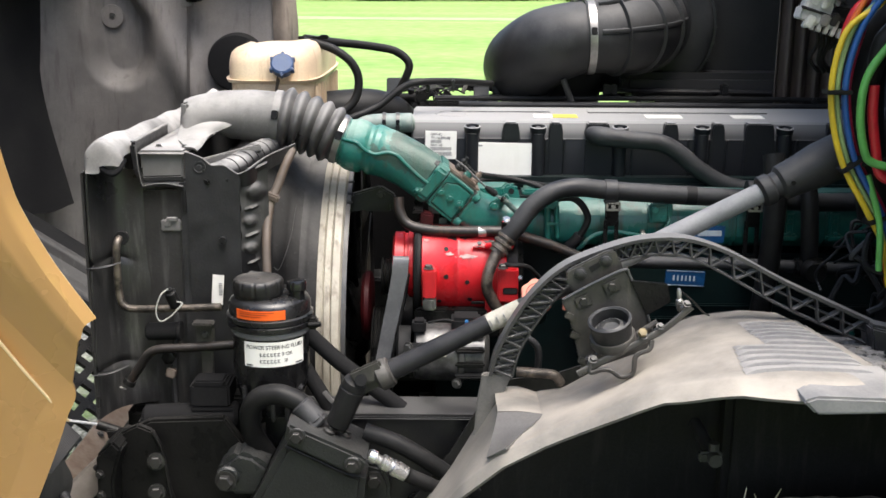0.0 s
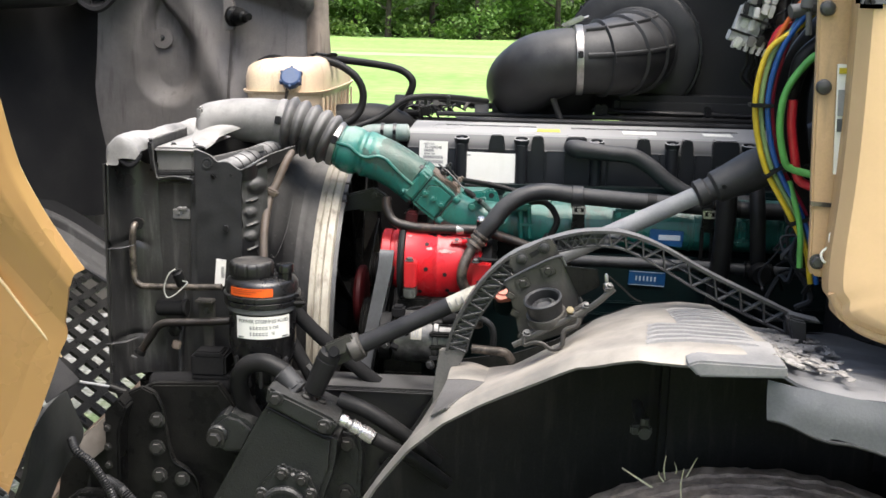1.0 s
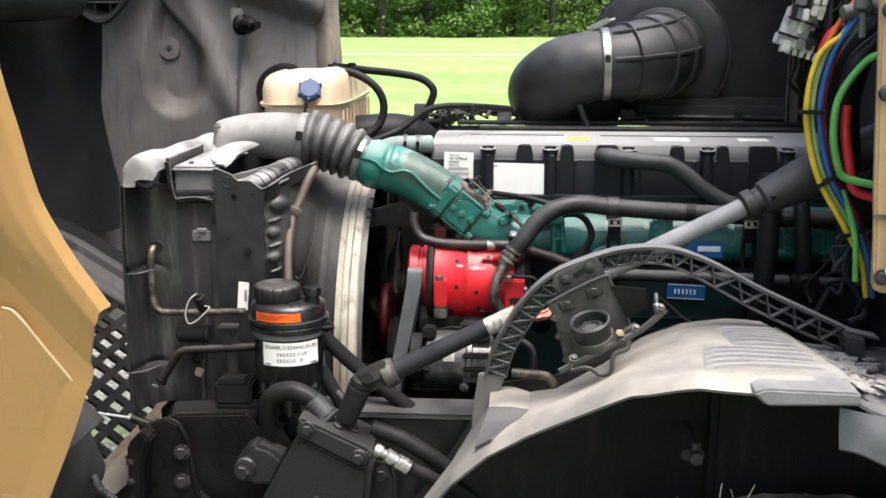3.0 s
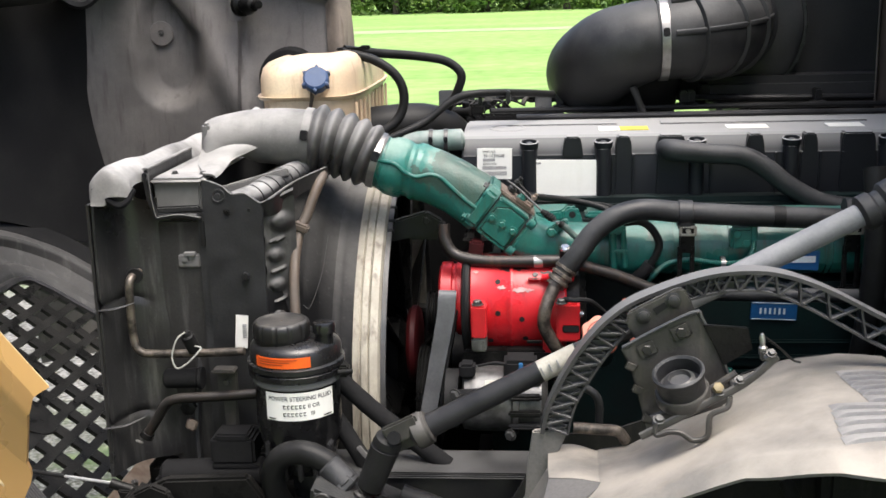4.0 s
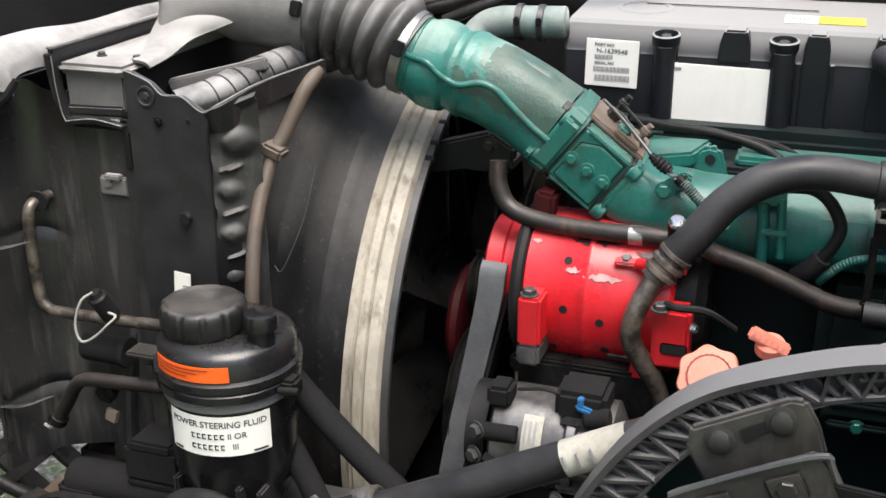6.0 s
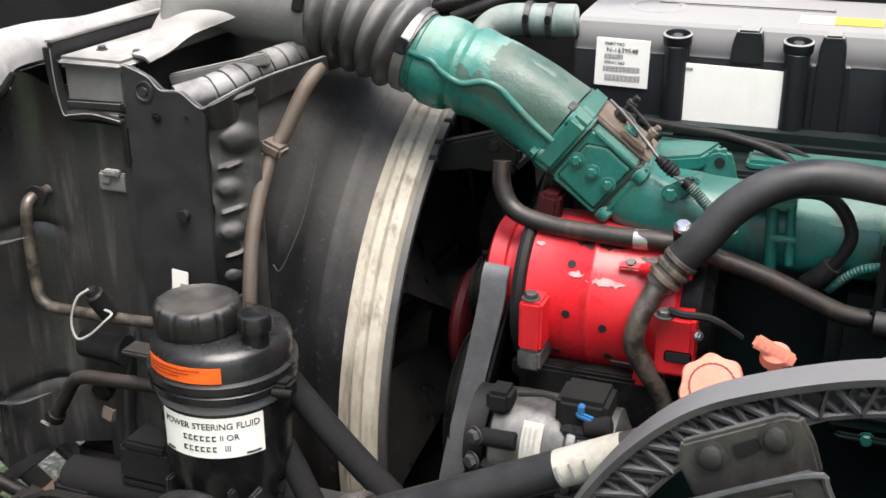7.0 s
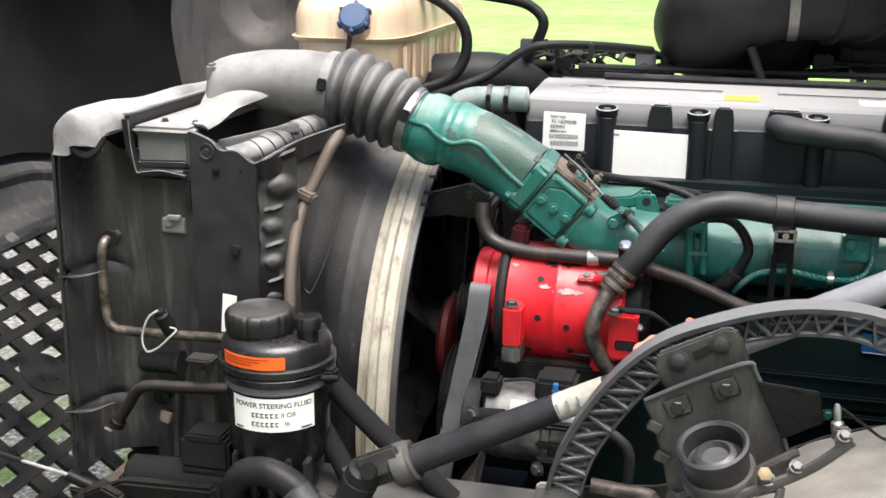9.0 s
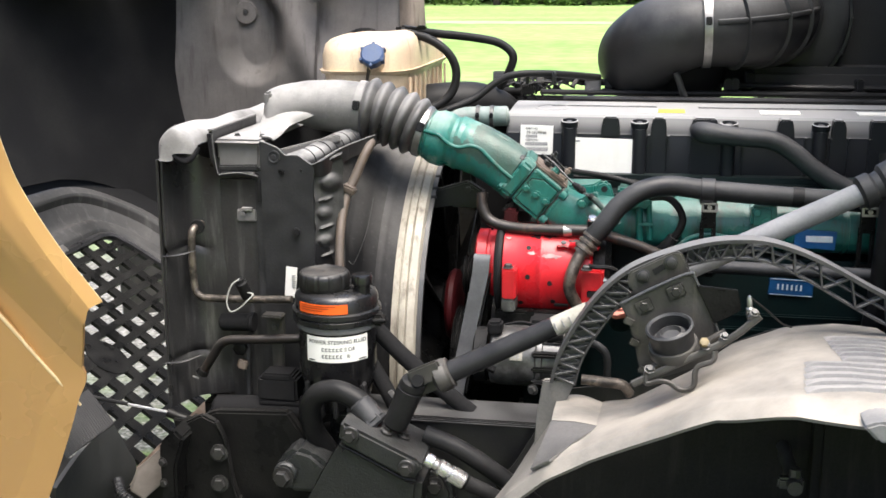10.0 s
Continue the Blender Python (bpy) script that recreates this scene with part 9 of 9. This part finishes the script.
def wheel_arch():
    ob = thing("wheel_arch_liner", (0.4, 1.45, 0.95), "dusty beige plastic wheel arch liner, cracked towards the cab", "fender")

    def top(u, v):
        x = -0.055 + 0.60 * u
        y0, z0 = lip(x)
        zb = back_z(x)
        e = min(1, max(0, (x - 0.18) / 0.16))
        y = y0 + (1.592 + 0.053 * e * e * (3 - 2 * e) - y0) * v
        f = min(1, max(0, (x - 0.12) / 0.2))
        crown = 0.010 * math.sin(math.pi * v) * (0.2 + 0.8 * f * f * (3 - 2 * f))
        z = z0 + (zb - z0) * v + crown
        z -= 0.012 * max(0, 1 - v * 12)
        # shallow pocket at the front and a soft swelling over the crown
        if x < 0.17:
            z -= 0.012 * math.exp(-((x - 0.13) / 0.012) ** 2) * v
        z += 0.003 * noise.noise(Vector((x * 14, y * 14, 0)))
        return Vector((x, y, z))
    part("liner_top", sheet(top, 150, 150, 0.004), M_FENDER, ob, "dusty beige top surface", angle=25)
    pad = [[(0.086, 1.590, 1.142), (0.118, 1.588, 1.146), (0.150, 1.582, 1.139)], [(0.085, 1.52, 1.149), (0.115, 1.505, 1.156), (0.148, 1.50, 1.153)], [(0.086, 1.468, 1.154), (0.116, 1.452, 1.161), (0.150, 1.437, 1.163)]]
    part("front_pad", rows_sheet(pad, 20, 20, 0.003, soft=False), M_FENDER, ob, "flat moulded pad at the front of the liner", angle=20)
    # Grey facet that tapers from the pad down to the lip.
    bare = [[(0.086, 1.467, 1.1535), (0.116, 1.451, 1.1605), (0.150, 1.436, 1.1635)], [(0.080, 1.425, 1.147), (0.104, 1.412, 1.1545), (0.128, 1.40, 1.162)], [(0.068, 1.375, 1.126), (0.080, 1.365, 1.137), (0.092, 1.358, 1.147)]]
    part("grey_facet", rows_sheet(bare, 20, 20, 0.003, soft=False), M_FACET, ob, "grey facet between the pad and the lip", angle=20)
    part("dirt_mark", box((0.263, 1.32, 1.234), (0.010, 0.004, 0.003), 0.001, (0, -20, 10)), M_INK, ob)

    def ridge(y, x0, x1):
        bm, rows = bmesh.new(), []
        for k in range(25):
            x = x0 + (x1 - x0) * k / 24
            ya, za = lip(x)
            rows.append([])
            for dy, h in ((-0.0115, -0.004), (-0.0095, 0.0042), (-0.006, 0.005), (0.011, 0.0012), (0.0112, -0.004)):
                v = (y + dy - ya) / (1.645 - ya)
                z = za + (back_z(x) - za) * v + 0.010 * math.sin(math.pi * v) * (1 if x > 0.25 else 0.2) + 0.003 * noise.noise(Vector((x * 14, (y + dy) * 14, 0)))
                rows[-1].append(bm.verts.new((x, y + dy, z + h * min(1, k / 2 + 0.2, (24 - k) / 2 + 0.2))))
        for a, b in zip(rows, rows[1:]):
            for j in range(4):
                bm.faces.new((a[j], b[j], b[j + 1], a[j + 1]))
        return bm
    for k in range(11):
        y = 1.272 + 0.0245 * k
        part("tread_ridge", ridge(y, (0.372 + 0.003 * k) if k < 5 else 0.428, 0.530 - 0.002 * k), M_TREAD, ob, angle=30)
    # shoulder block with ridges
    part("notch_lip", prism([(0.415, 1.287), (0.431, 1.271), (0.543, 1.274), (0.543, 1.290), (0.43, 1.293)], 1.176, 1.29, bevel=0.003), M_TREAD, ob)

    def right(u, v):
        x = 0.54 + 0.62 * u
        y0, z0 = lip(x)
        zb = back_z(x) + 0.01
        y = y0 + (1.66 - y0) * v
        z = z0 - 0.012 + (zb - z0) * v + 0.004 * noise.noise(Vector((x * 20, y * 20, 0)))
        if 0.15 < v < 0.8:
            z += 0.003 * math.sin(v * 60)
        return Vector((x, y, z))
    part("liner_rear", sheet(right, 40, 40, 0.004), M_SKIRT, ob, "grey ribbed rear section")
    part("skirt", rows_sheet([[(0.522, 1.19, 1.268), (0.56, 1.18, 1.262), (0.62, 1.175, 1.254), (0.75, 1.175, 1.228), (1.1, 1.175, 1.12)], [(0.523, 1.188, 1.24), (0.56, 1.172, 1.24), (0.60, 1.168, 1.228), (0.70, 1.168, 1.208), (1.1, 1.168, 1.08)], [(0.525, 1.185, 1.216), (0.547, 1.172, 1.216), (0.593, 1.168, 1.198), (0.66, 1.168, 1.186), (1.1, 1.168, 1.03)]], 24, 8, 0.004), M_SKIRT, ob, "grey side skirt")
    part("skirt_bead", sweep([(0.525, 1.184, 1.216), (0.547, 1.171, 1.215), (0.593, 1.166, 1.197), (0.66, 1.166, 1.185), (0.85, 1.167, 1.118)], 0.0028, n=8, res=6), M_HOSE, ob)
    rng = random.Random(5)
    # crust of dirt and broken plastic along the torn edge
    bm = bmesh.new()
    nx, ny, grid = 60, 110, {}
    for i in range(nx + 1):
        for j in range(ny + 1):
            x, y = 0.528 + 0.15 * i / nx, 1.225 + 0.385 * j / ny
            za = lip(x)[1]
            z = back_z(x) + (za - back_z(x)) * (1.645 - y) / 0.46 + 0.003
            z += 0.0045 * noise.noise(Vector((x * 70, y * 70, 3))) + 0.002 * noise.noise(Vector((x * 240, y * 240, 5)))
            grid[i, j] = (x + 0.002 * noise.noise(Vector((x * 150, y * 150, 8))), y + 0.002 * noise.noise(Vector((x * 150, y * 150, 11))), z)
    verts = {}
    for i in range(nx):
        for j in range(ny):
            x, y = grid[i, j][:2]
            edge = 0.622 + 0.03 * (y - 1.42) / 0.19 + 0.018 * noise.noise(Vector((0, y * 22, 1)))
            keep = 1.5 * noise.noise(Vector((x * 62, y * 40, 2))) + 0.5 * noise.noise(Vector((x * 140, y * 140, 6))) - (x - edge) * 9
            if keep > 0.0 and x > 0.532 + 0.01 * noise.noise(Vector((0, y * 30, 9))):
                loop = ((i, j), (i + 1, j), (i + 1, j + 1), (i, j + 1))
                for q in loop:
                    if q not in verts:
                        verts[q] = bm.verts.new(grid[q])
                bm.faces.new([verts[q] for q in loop])
    thicken(bm, 0.0022)
    part("dirt_crust", bm, M_CRUST, ob, "broken pale dirt crust", angle=30)
    for k in range(70):
        x, y = 0.56 + abs(rng.gauss(0, 0.04)), rng.uniform(1.26, 1.60)
        z = back_z(x) + (lip(x)[1] - back_z(x)) * (1.645 - y) / 0.46 + 0.004
        n = rng.randint(5, 7)
        s = rng.uniform(0.002, 0.007)
        poly = [(s * rng.uniform(0.4, 1.3) * math.cos(6.283 * j / n), s * rng.uniform(0.4, 1.3) * math.sin(6.283 * j / n)) for j in range(n)]
        bm = bmesh_at(prism(poly, -0.0009, 0.0009, plane="xy"), Matrix.Translation((x, y, z)) @ pose(0, 0, 0, rng.uniform(-24, 24), rng.uniform(-24, 24), 0))
        part("broken_flake", bm, (M_FENDER, M_SKIRT, M_CRUST, M_HOSE)[k % 4], ob, "broken dirty flake")

    def inner(u, v):
        x = -0.06 + 1.2 * u
        z = 0.55 + (back_z(x) - 0.55) * v
        return Vector((x, 1.652 + 0.004 * math.sin(9 * x), z))
    part("inner_wall", sheet(inner, 30, 6, 0.004), M_WELL, ob)
    part("inner_step", box((0.62, 1.62, 1.05), (0.36, 0.05, 0.28), 0.012), M_WELL, ob)
    part("arch_bolt", merge(rod((0.404, 1.50, 1.066), (0.404, 1.64, 1.066), 0.010, 12), box((0.400, 1.52, 1.066), (0.034, 0.014, 0.016), 0.003), lathe([(0.008, 0), (0.008, 0.012), (0, 0.013)], (0.405, 1.52, 1.074), (0, 0, 1), 8)), M_BOLT, ob)
    part("moulded_disc", sweep([(0.102, 1.45, lip(0.102)[1] * 0.35 + back_z(0.102) * 0.65 + 0.004), (0.110, 1.425, 1.148), (0.126, 1.415, 1.153), (0.142, 1.425, 1.160), (0.150, 1.45, 1.160)], 0.0012, n=6, res=6), M_HOSE, ob)
    bolt(ob, (0.126, 1.455, 1.150), (0, 0, 1), 0.7)


wheel_arch()


def arch_rib():
    ob = thing("arch_rib", (0.08, 1.53, 1.15), "grey plastic lattice stiffener arched over the wheel", "bracket")
    upper = [(0.078, 1.175), (0.088, 1.213), (0.114, 1.265), (0.143, 1.306), (0.176, 1.337), (0.214, 1.357), (0.271, 1.377), (0.318, 1.384), (0.365, 1.381), (0.422, 1.361), (0.498, 1.321), (0.574, 1.286), (0.640, 1.256)]
    lower = [(0.110, 1.172), (0.121, 1.213), (0.147, 1.260), (0.175, 1.298), (0.203, 1.324), (0.234, 1.340), (0.276, 1.354), (0.314, 1.360), (0.356, 1.357), (0.408, 1.334), (0.485, 1.291), (0.560, 1.256), (0.625, 1.228)]
    up, _ = smooth_path([(x, 0, z) for x, z in upper], 6)
    lo, _ = smooth_path([(x, 0, z) for x, z in lower], 6)
    y0, y1 = 1.553, 1.578

    def strip(line, w0, w1, t):
        bm = bmesh.new()
        rows = []
        for i, p in enumerate(line):
            d = (line[min(i + 1, len(line) - 1)] - line[max(i - 1, 0)]).normalized()
            nrm = Vector((-d.z, 0, d.x))
            rows.append([bm.verts.new((q.x, y, q.z)) for q, y in ((p + nrm * t, w0), (p + nrm * t, w1), (p - nrm * t, w1), (p - nrm * t, w0))])
        for a, b in zip(rows, rows[1:]):
            for j in range(4):
                bm.faces.new((a[j], a[(j + 1) % 4], b[(j + 1) % 4], b[j]))
        bm.faces.new(rows[0])
        bm.faces.new(rows[-1])
        return bm
    part("top_flange", strip(up, y0 - 0.002, y1 + 0.002, 0.0024), M_RIB, ob)
    part("lower_flange", strip(lo, y0 + 0.002, y1 - 0.008, 0.0014), M_RIB, ob)
    back = [u for u in range(0, int(len(up) * 0.62))]
    bm, rows = bmesh.new(), []
    for i in back:
        rows.append([bm.verts.new((p.x, y0 + 0.013, p.z)) for p in (up[i], lo[i])])
    for a, b in zip(rows, rows[1:]):
        bm.faces.new((a[0], b[0], b[1], a[1]))
    thicken(bm, 0.002)
    part("back_web", bm, M_RIB, ob)
    half = [a.lerp(b, 0.5) for a, b in zip(up, lo)][int(len(up) * 0.5):]
    part("mid_chord", strip(half, y0 + 0.004, y1 - 0.004, 0.0009), M_RIB, ob)
    n = len(up)

    def along(line, s):
        k = min(int(s * (n - 1)), n - 2)
        return line[k].lerp(line[k + 1], s * (n - 1) - k)
    cells = 22
    for k in range(cells):
        s0, s1, sm = k / cells, (k + 1) / cells, (k + 0.5) / cells
        part("web", strip([along(lo, s0), along(up, sm)], y0 + 0.001, y0 + 0.014, 0.0012), M_RIB, ob)
        part("web", strip([along(up, sm), along(lo, s1)], y0 + 0.001, y0 + 0.014, 0.0012), M_RIB, ob)
        if k < 12:
            part("web", strip([along(up, s0), along(lo, sm)], y0 + 0.005, y0 + 0.014, 0.001), M_RIB, ob)
            part("web", strip([along(lo, sm), along(up, s1)], y0 + 0.005, y0 + 0.014, 0.001), M_RIB, ob)
    part("foot", prism([(0.066, 1.175), (0.112, 1.178), (0.094, 1.134), (0.066, 1.075), (0.055, 1.074), (0.058, 1.123)], 1.560, 1.570, bevel=0.002), M_FENDER, ob, "dusty tapered foot")
    part("rear_foot", merge(prism([(0.620, 1.262), (0.650, 1.255), (0.654, 1.20), (0.642, 1.19), (0.632, 1.21)], 1.53, 1.585, bevel=0.003), box((0.648, 1.55, 1.258), (0.05, 0.03, 0.004), 0.001, (0, 12, 0))), M_RIB, ob, "torn end plate")


arch_rib()


def sensor_bracket():
    ob = thing("cup_bracket", (0.23, 1.46, 1.24), "dark dusty steel bracket with a rubber cup and clamp", "bracket")
    tab = prism([(0.178, 1.340), (0.179, 1.354), (0.234, 1.383), (0.243, 1.383), (0.252, 1.368), (0.258, 1.350), (0.190, 1.318)], 1.486, 1.494, bevel=0.002)
    part("upper_tab", tab, M_WORN, ob)
    dome = [(0.0095, 0), (0.0095, 0.0015), (0.0068, 0.002), (0.0064, 0.005), (0.004, 0.006), (0, 0.006)]
    for x, z in ((0.197, 1.350), (0.231, 1.369)):
        part("rivet", lathe(dome, (x, 1.486, z), (0, -1, 0.1), 20), M_GRIME, ob, "worn domed rivet")
    part("tab_slot", prism([(0.208, 1.359), (0.221, 1.367), (0.225, 1.361), (0.212, 1.352)], 1.4845, 1.4865), M_INK, ob)
    plate = prism([(0.170, 1.316), (0.174, 1.320), (0.252, 1.362), (0.261, 1.354), (0.285, 1.306), (0.298, 1.268), (0.290, 1.246), (0.202, 1.212), (0.190, 1.262), (0.180, 1.296)], 1.468, 1.474, bevel=0.002)
    part("main_plate", plate, M_WORN, ob)
    part("plate_edge", sweep([(0.172, 1.467, 1.318), (0.212, 1.467, 1.341), (0.254, 1.467, 1.361), (0.262, 1.467, 1.352), (0.285, 1.466, 1.306), (0.298, 1.466, 1.268)], 0.0022, n=8, res=4), M_BOLT, ob)
    for x, z in ((0.200, 1.316), (0.238, 1.337)):
        bolt(ob, (x, 1.468, z), (0, -1, 0), 0.9, me=GRIMEBOLT)
        part("washer_plate", box((x, 1.4665, z), (0.022, 0.003, 0.018), 0.002, (0, -26, 0)), M_WORN, ob)
    ax = Vector((-0.22, -0.30, 0.93)).normalized()
    base = Vector((0.231, 1.425, 1.303)) - ax * 0.040
    cup = part("rubber_cup", lathe([(0.020, -0.004), (0.026, 0.0), (0.0275, 0.034), (0.0295, 0.037), (0.0295, 0.041), (0.027, 0.0425), (0.0245, 0.040), (0.0235, 0.024), (0, 0.022)], base, ax, 40), M_HOSE, ob, "worn rubber cup")
    part("core", lathe([(0.018, 0.022), (0.0175, 0.030), (0.013, 0.033), (0.011, 0.028), (0, 0.028)], base, ax, 28), M_BOLT, cup, "bare metal core")
    part("lower_bar", sweep([(0.189, 1.410, 1.232), (0.245, 1.410, 1.263), (0.301, 1.411, 1.295), (0.336, 1.413, 1.326)], 0.0032, n=8, res=6, ell=1.5), M_WORN, ob)
    part("rear_bar", sweep([(0.205, 1.455, 1.236), (0.255, 1.455, 1.262), (0.300, 1.455, 1.292)], 0.004, n=8, res=4), M_WORN, ob)
    part("hook_strap", sweep([(0.205, 1.411, 1.247), (0.206, 1.408, 1.235), (0.221, 1.407, 1.239), (0.233, 1.406, 1.238), (0.247, 1.405, 1.230), (0.262, 1.405, 1.236), (0.265, 1.406, 1.259), (0.283, 1.408, 1.268), (0.286, 1.41, 1.280)], 0.0032, n=8, res=6, ell=1.5), M_WORN, ob)
    for x, z, k in ((0.209, 1.252, 0.7), (0.274, 1.286, 0.75), (0.296, 1.299, 0.6), (0.329, 1.330, 0.6)):
        bolt(ob, (x, 1.411, z), (0.1, -0.6, 0.8), k)
        part("nut_tab", box((x, 1.414, z - 0.004), (0.014, 0.012, 0.004), 0.001, (0, -29, 0)), M_WORN, ob)
    part("yellow_nut", lathe([(0.006, 0), (0.006, 0.005), (0.003, 0.006), (0, 0.006)], (0.272, 1.408, 1.290), (0.1, -0.7, 0.7), 6), surf("yellow_zinc", (0.20, 0.15, 0.06), (0.13, 0.10, 0.045), 0.5, 0.0), ob, "yellow zinc nut")
    for p in ((0.178, 1.296), (0.186, 1.268), (0.198, 1.232)):
        part("torn_tab", box((p[0] + 0.004, 1.464, p[1]), (0.014, 0.004, 0.012), 0.002, (0, 25, 0)), M_WORN, ob)
    part("cup_saddle", lathe([(0.030, 0.0), (0.031, 0.002), (0.031, 0.012), (0.030, 0.014)], base + ax * 0.002, ax, 36), M_WORN, ob)
    part("side_arm", prism([(0.262, 1.347), (0.313, 1.343), (0.319, 1.317), (0.287, 1.298)], 1.462, 1.467, bevel=0.001), M_DARKMET, ob)
    se = thing("small_sensor", (0.328, 1.46, 1.31), "small bright threaded sensor on the bracket arm", "sensor")
    part("sensor_body", lathe([(0.0035, 0), (0.0035, 0.006), (0.0052, 0.007), (0.0052, 0.015), (0.003, 0.017), (0.0034, 0.027), (0.002, 0.031), (0, 0.032)], (0.329, 1.450, 1.309), (-0.10, 0, 1), 12), M_STEEL, se)
    part("nut_plate", merge(box((0.331, 1.447, 1.316), (0.014, 0.010, 0.012), 0.002), lathe([(0.0035, 0), (0.0035, 0.004)], (0.331, 1.442, 1.316), (0, -1, 0), 6)), M_BOLT, se)
    hose("thin_wire", "thin black wire from the sensor", "wire", [(0.330, 1.455, 1.335), (0.352, 1.47, 1.315), (0.372, 1.50, 1.292), (0.39, 1.54, 1.275)], 0.0014, M_RUBBER, n=6)
    hose("fuel_line", "thin dark pipe curving down inside the arch", "pipe", [(0.12, 1.62, 1.215), (0.14, 1.61, 1.212), (0.152, 1.61, 1.195), (0.152, 1.615, 1.15)], 0.0055, M_HOSE, n=10)
    hose("brake_line", "thin dark pipe inside the arch", "pipe", [(0.118, 1.58, 1.172), (0.15, 1.58, 1.170), (0.175, 1.585, 1.165), (0.186, 1.59, 1.15)], 0.0075, M_PIPE, n=10)


sensor_bracket()


def wheel():
    cx, cz, r, y0, y1 = 0.570, 0.52, 0.52, 1.22, 1.50
    ob = thing("front_wheel", (cx, 1.36, 0.0), "dusty worn truck front tyre with bits of dry grass", "wheel")
    prof = [(0.30, y0 + 0.02), (0.35, y0 - 0.004), (0.42, y0 - 0.012), (0.475, y0 + 0.004), (0.495, y0 + 0.022), (r, y0 + 0.05)]
    for k in range(4):
        g = y0 + 0.075 + 0.038 * k
        prof += [(r, g), (r - 0.006, g + 0.002), (r - 0.006, g + 0.008), (r, g + 0.012)]
    prof += [(r, y1 - 0.05), (0.495, y1 - 0.022), (0.475, y1 - 0.004), (0.42, y1 + 0.012), (0.30, y1 - 0.02)]
    bm = lathe([(a, b - y0) for a, b in prof], (cx, y0, cz), (0, 1, 0), 300)
    for v in bm.verts:
        out = Vector((v.co.x - cx, 0, v.co.z - cz))
        if out.length > 0.45:
            v.co += out.normalized() * (0.004 * noise.noise(v.co * 34) + 0.003 * noise.noise(v.co * 90))
    part("tyre", bm, M_TYRE, ob)
    part("rim", lathe([(0.05, 0.03), (0.10, 0.0), (0.16, 0.04), (0.24, 0.05), (0.29, 0.02), (0.305, 0.0), (0.31, 0.02), (0.30, 0.06)], (cx, y0, cz), (0, 1, 0), 60), M_STEEL, ob)
    for k in range(6):
        part("sidewall_band", lathe([(0.475 - 0.018 * k, 0), (0.474 - 0.018 * k, -0.003), (0.470 - 0.018 * k, 0)], (cx, y0 - 0.006 + 0.0 * k, cz), (0, 1, 0), 90), M_TYRE, ob) if k < 2 else None
    rng = random.Random(9)
    g = thing("dry_grass", (cx, 1.33, 1.02), "stray dry grass stalks lying on the tyre", "grass", kind="stuff")
    bms = []
    for p, q, s in (((0.411, 1.412, 1.013), (0.363, 1.412, 1.043), 1.5), ((0.429, 1.422, 1.019), (0.420, 1.422, 1.036), 1.2), ((0.432, 1.428, 1.019), (0.431, 1.428, 1.060), 1), ((0.448, 1.441, 1.023), (0.446, 1.441, 1.045), 0.8), ((0.463, 1.426, 1.027), (0.478, 1.426, 1.060), 1), ((0.447, 1.354, 1.023), (0.448, 1.354, 1.072), 1)):
        p, q = Vector(p), Vector(q)
        bend = Vector((rng.uniform(-0.003, 0.003), rng.uniform(-0.004, 0.004), 0))
        bms.append(sweep([p, p.lerp(q, 0.5) + bend, q], [0.0012 * s, 0.0011 * s, 0.0006 * s], n=5, res=3))
    part("stalks", merge(*bms), M_STRAW, g)
    ax = thing("axle_beam", (0.5, 1.6, 0.5), "black steel front axle behind the wheel", "axle")
    part("beam", box((0.5, 2.1, 0.5), (0.12, 1.5, 0.12), 0.02), M_DARKMET, ax)
    part("hub", rod((0.5, 1.24, 0.535), (0.5, 1.5, 0.535), 0.12, 28, 0.01), M_DARKMET, ax)


wheel()
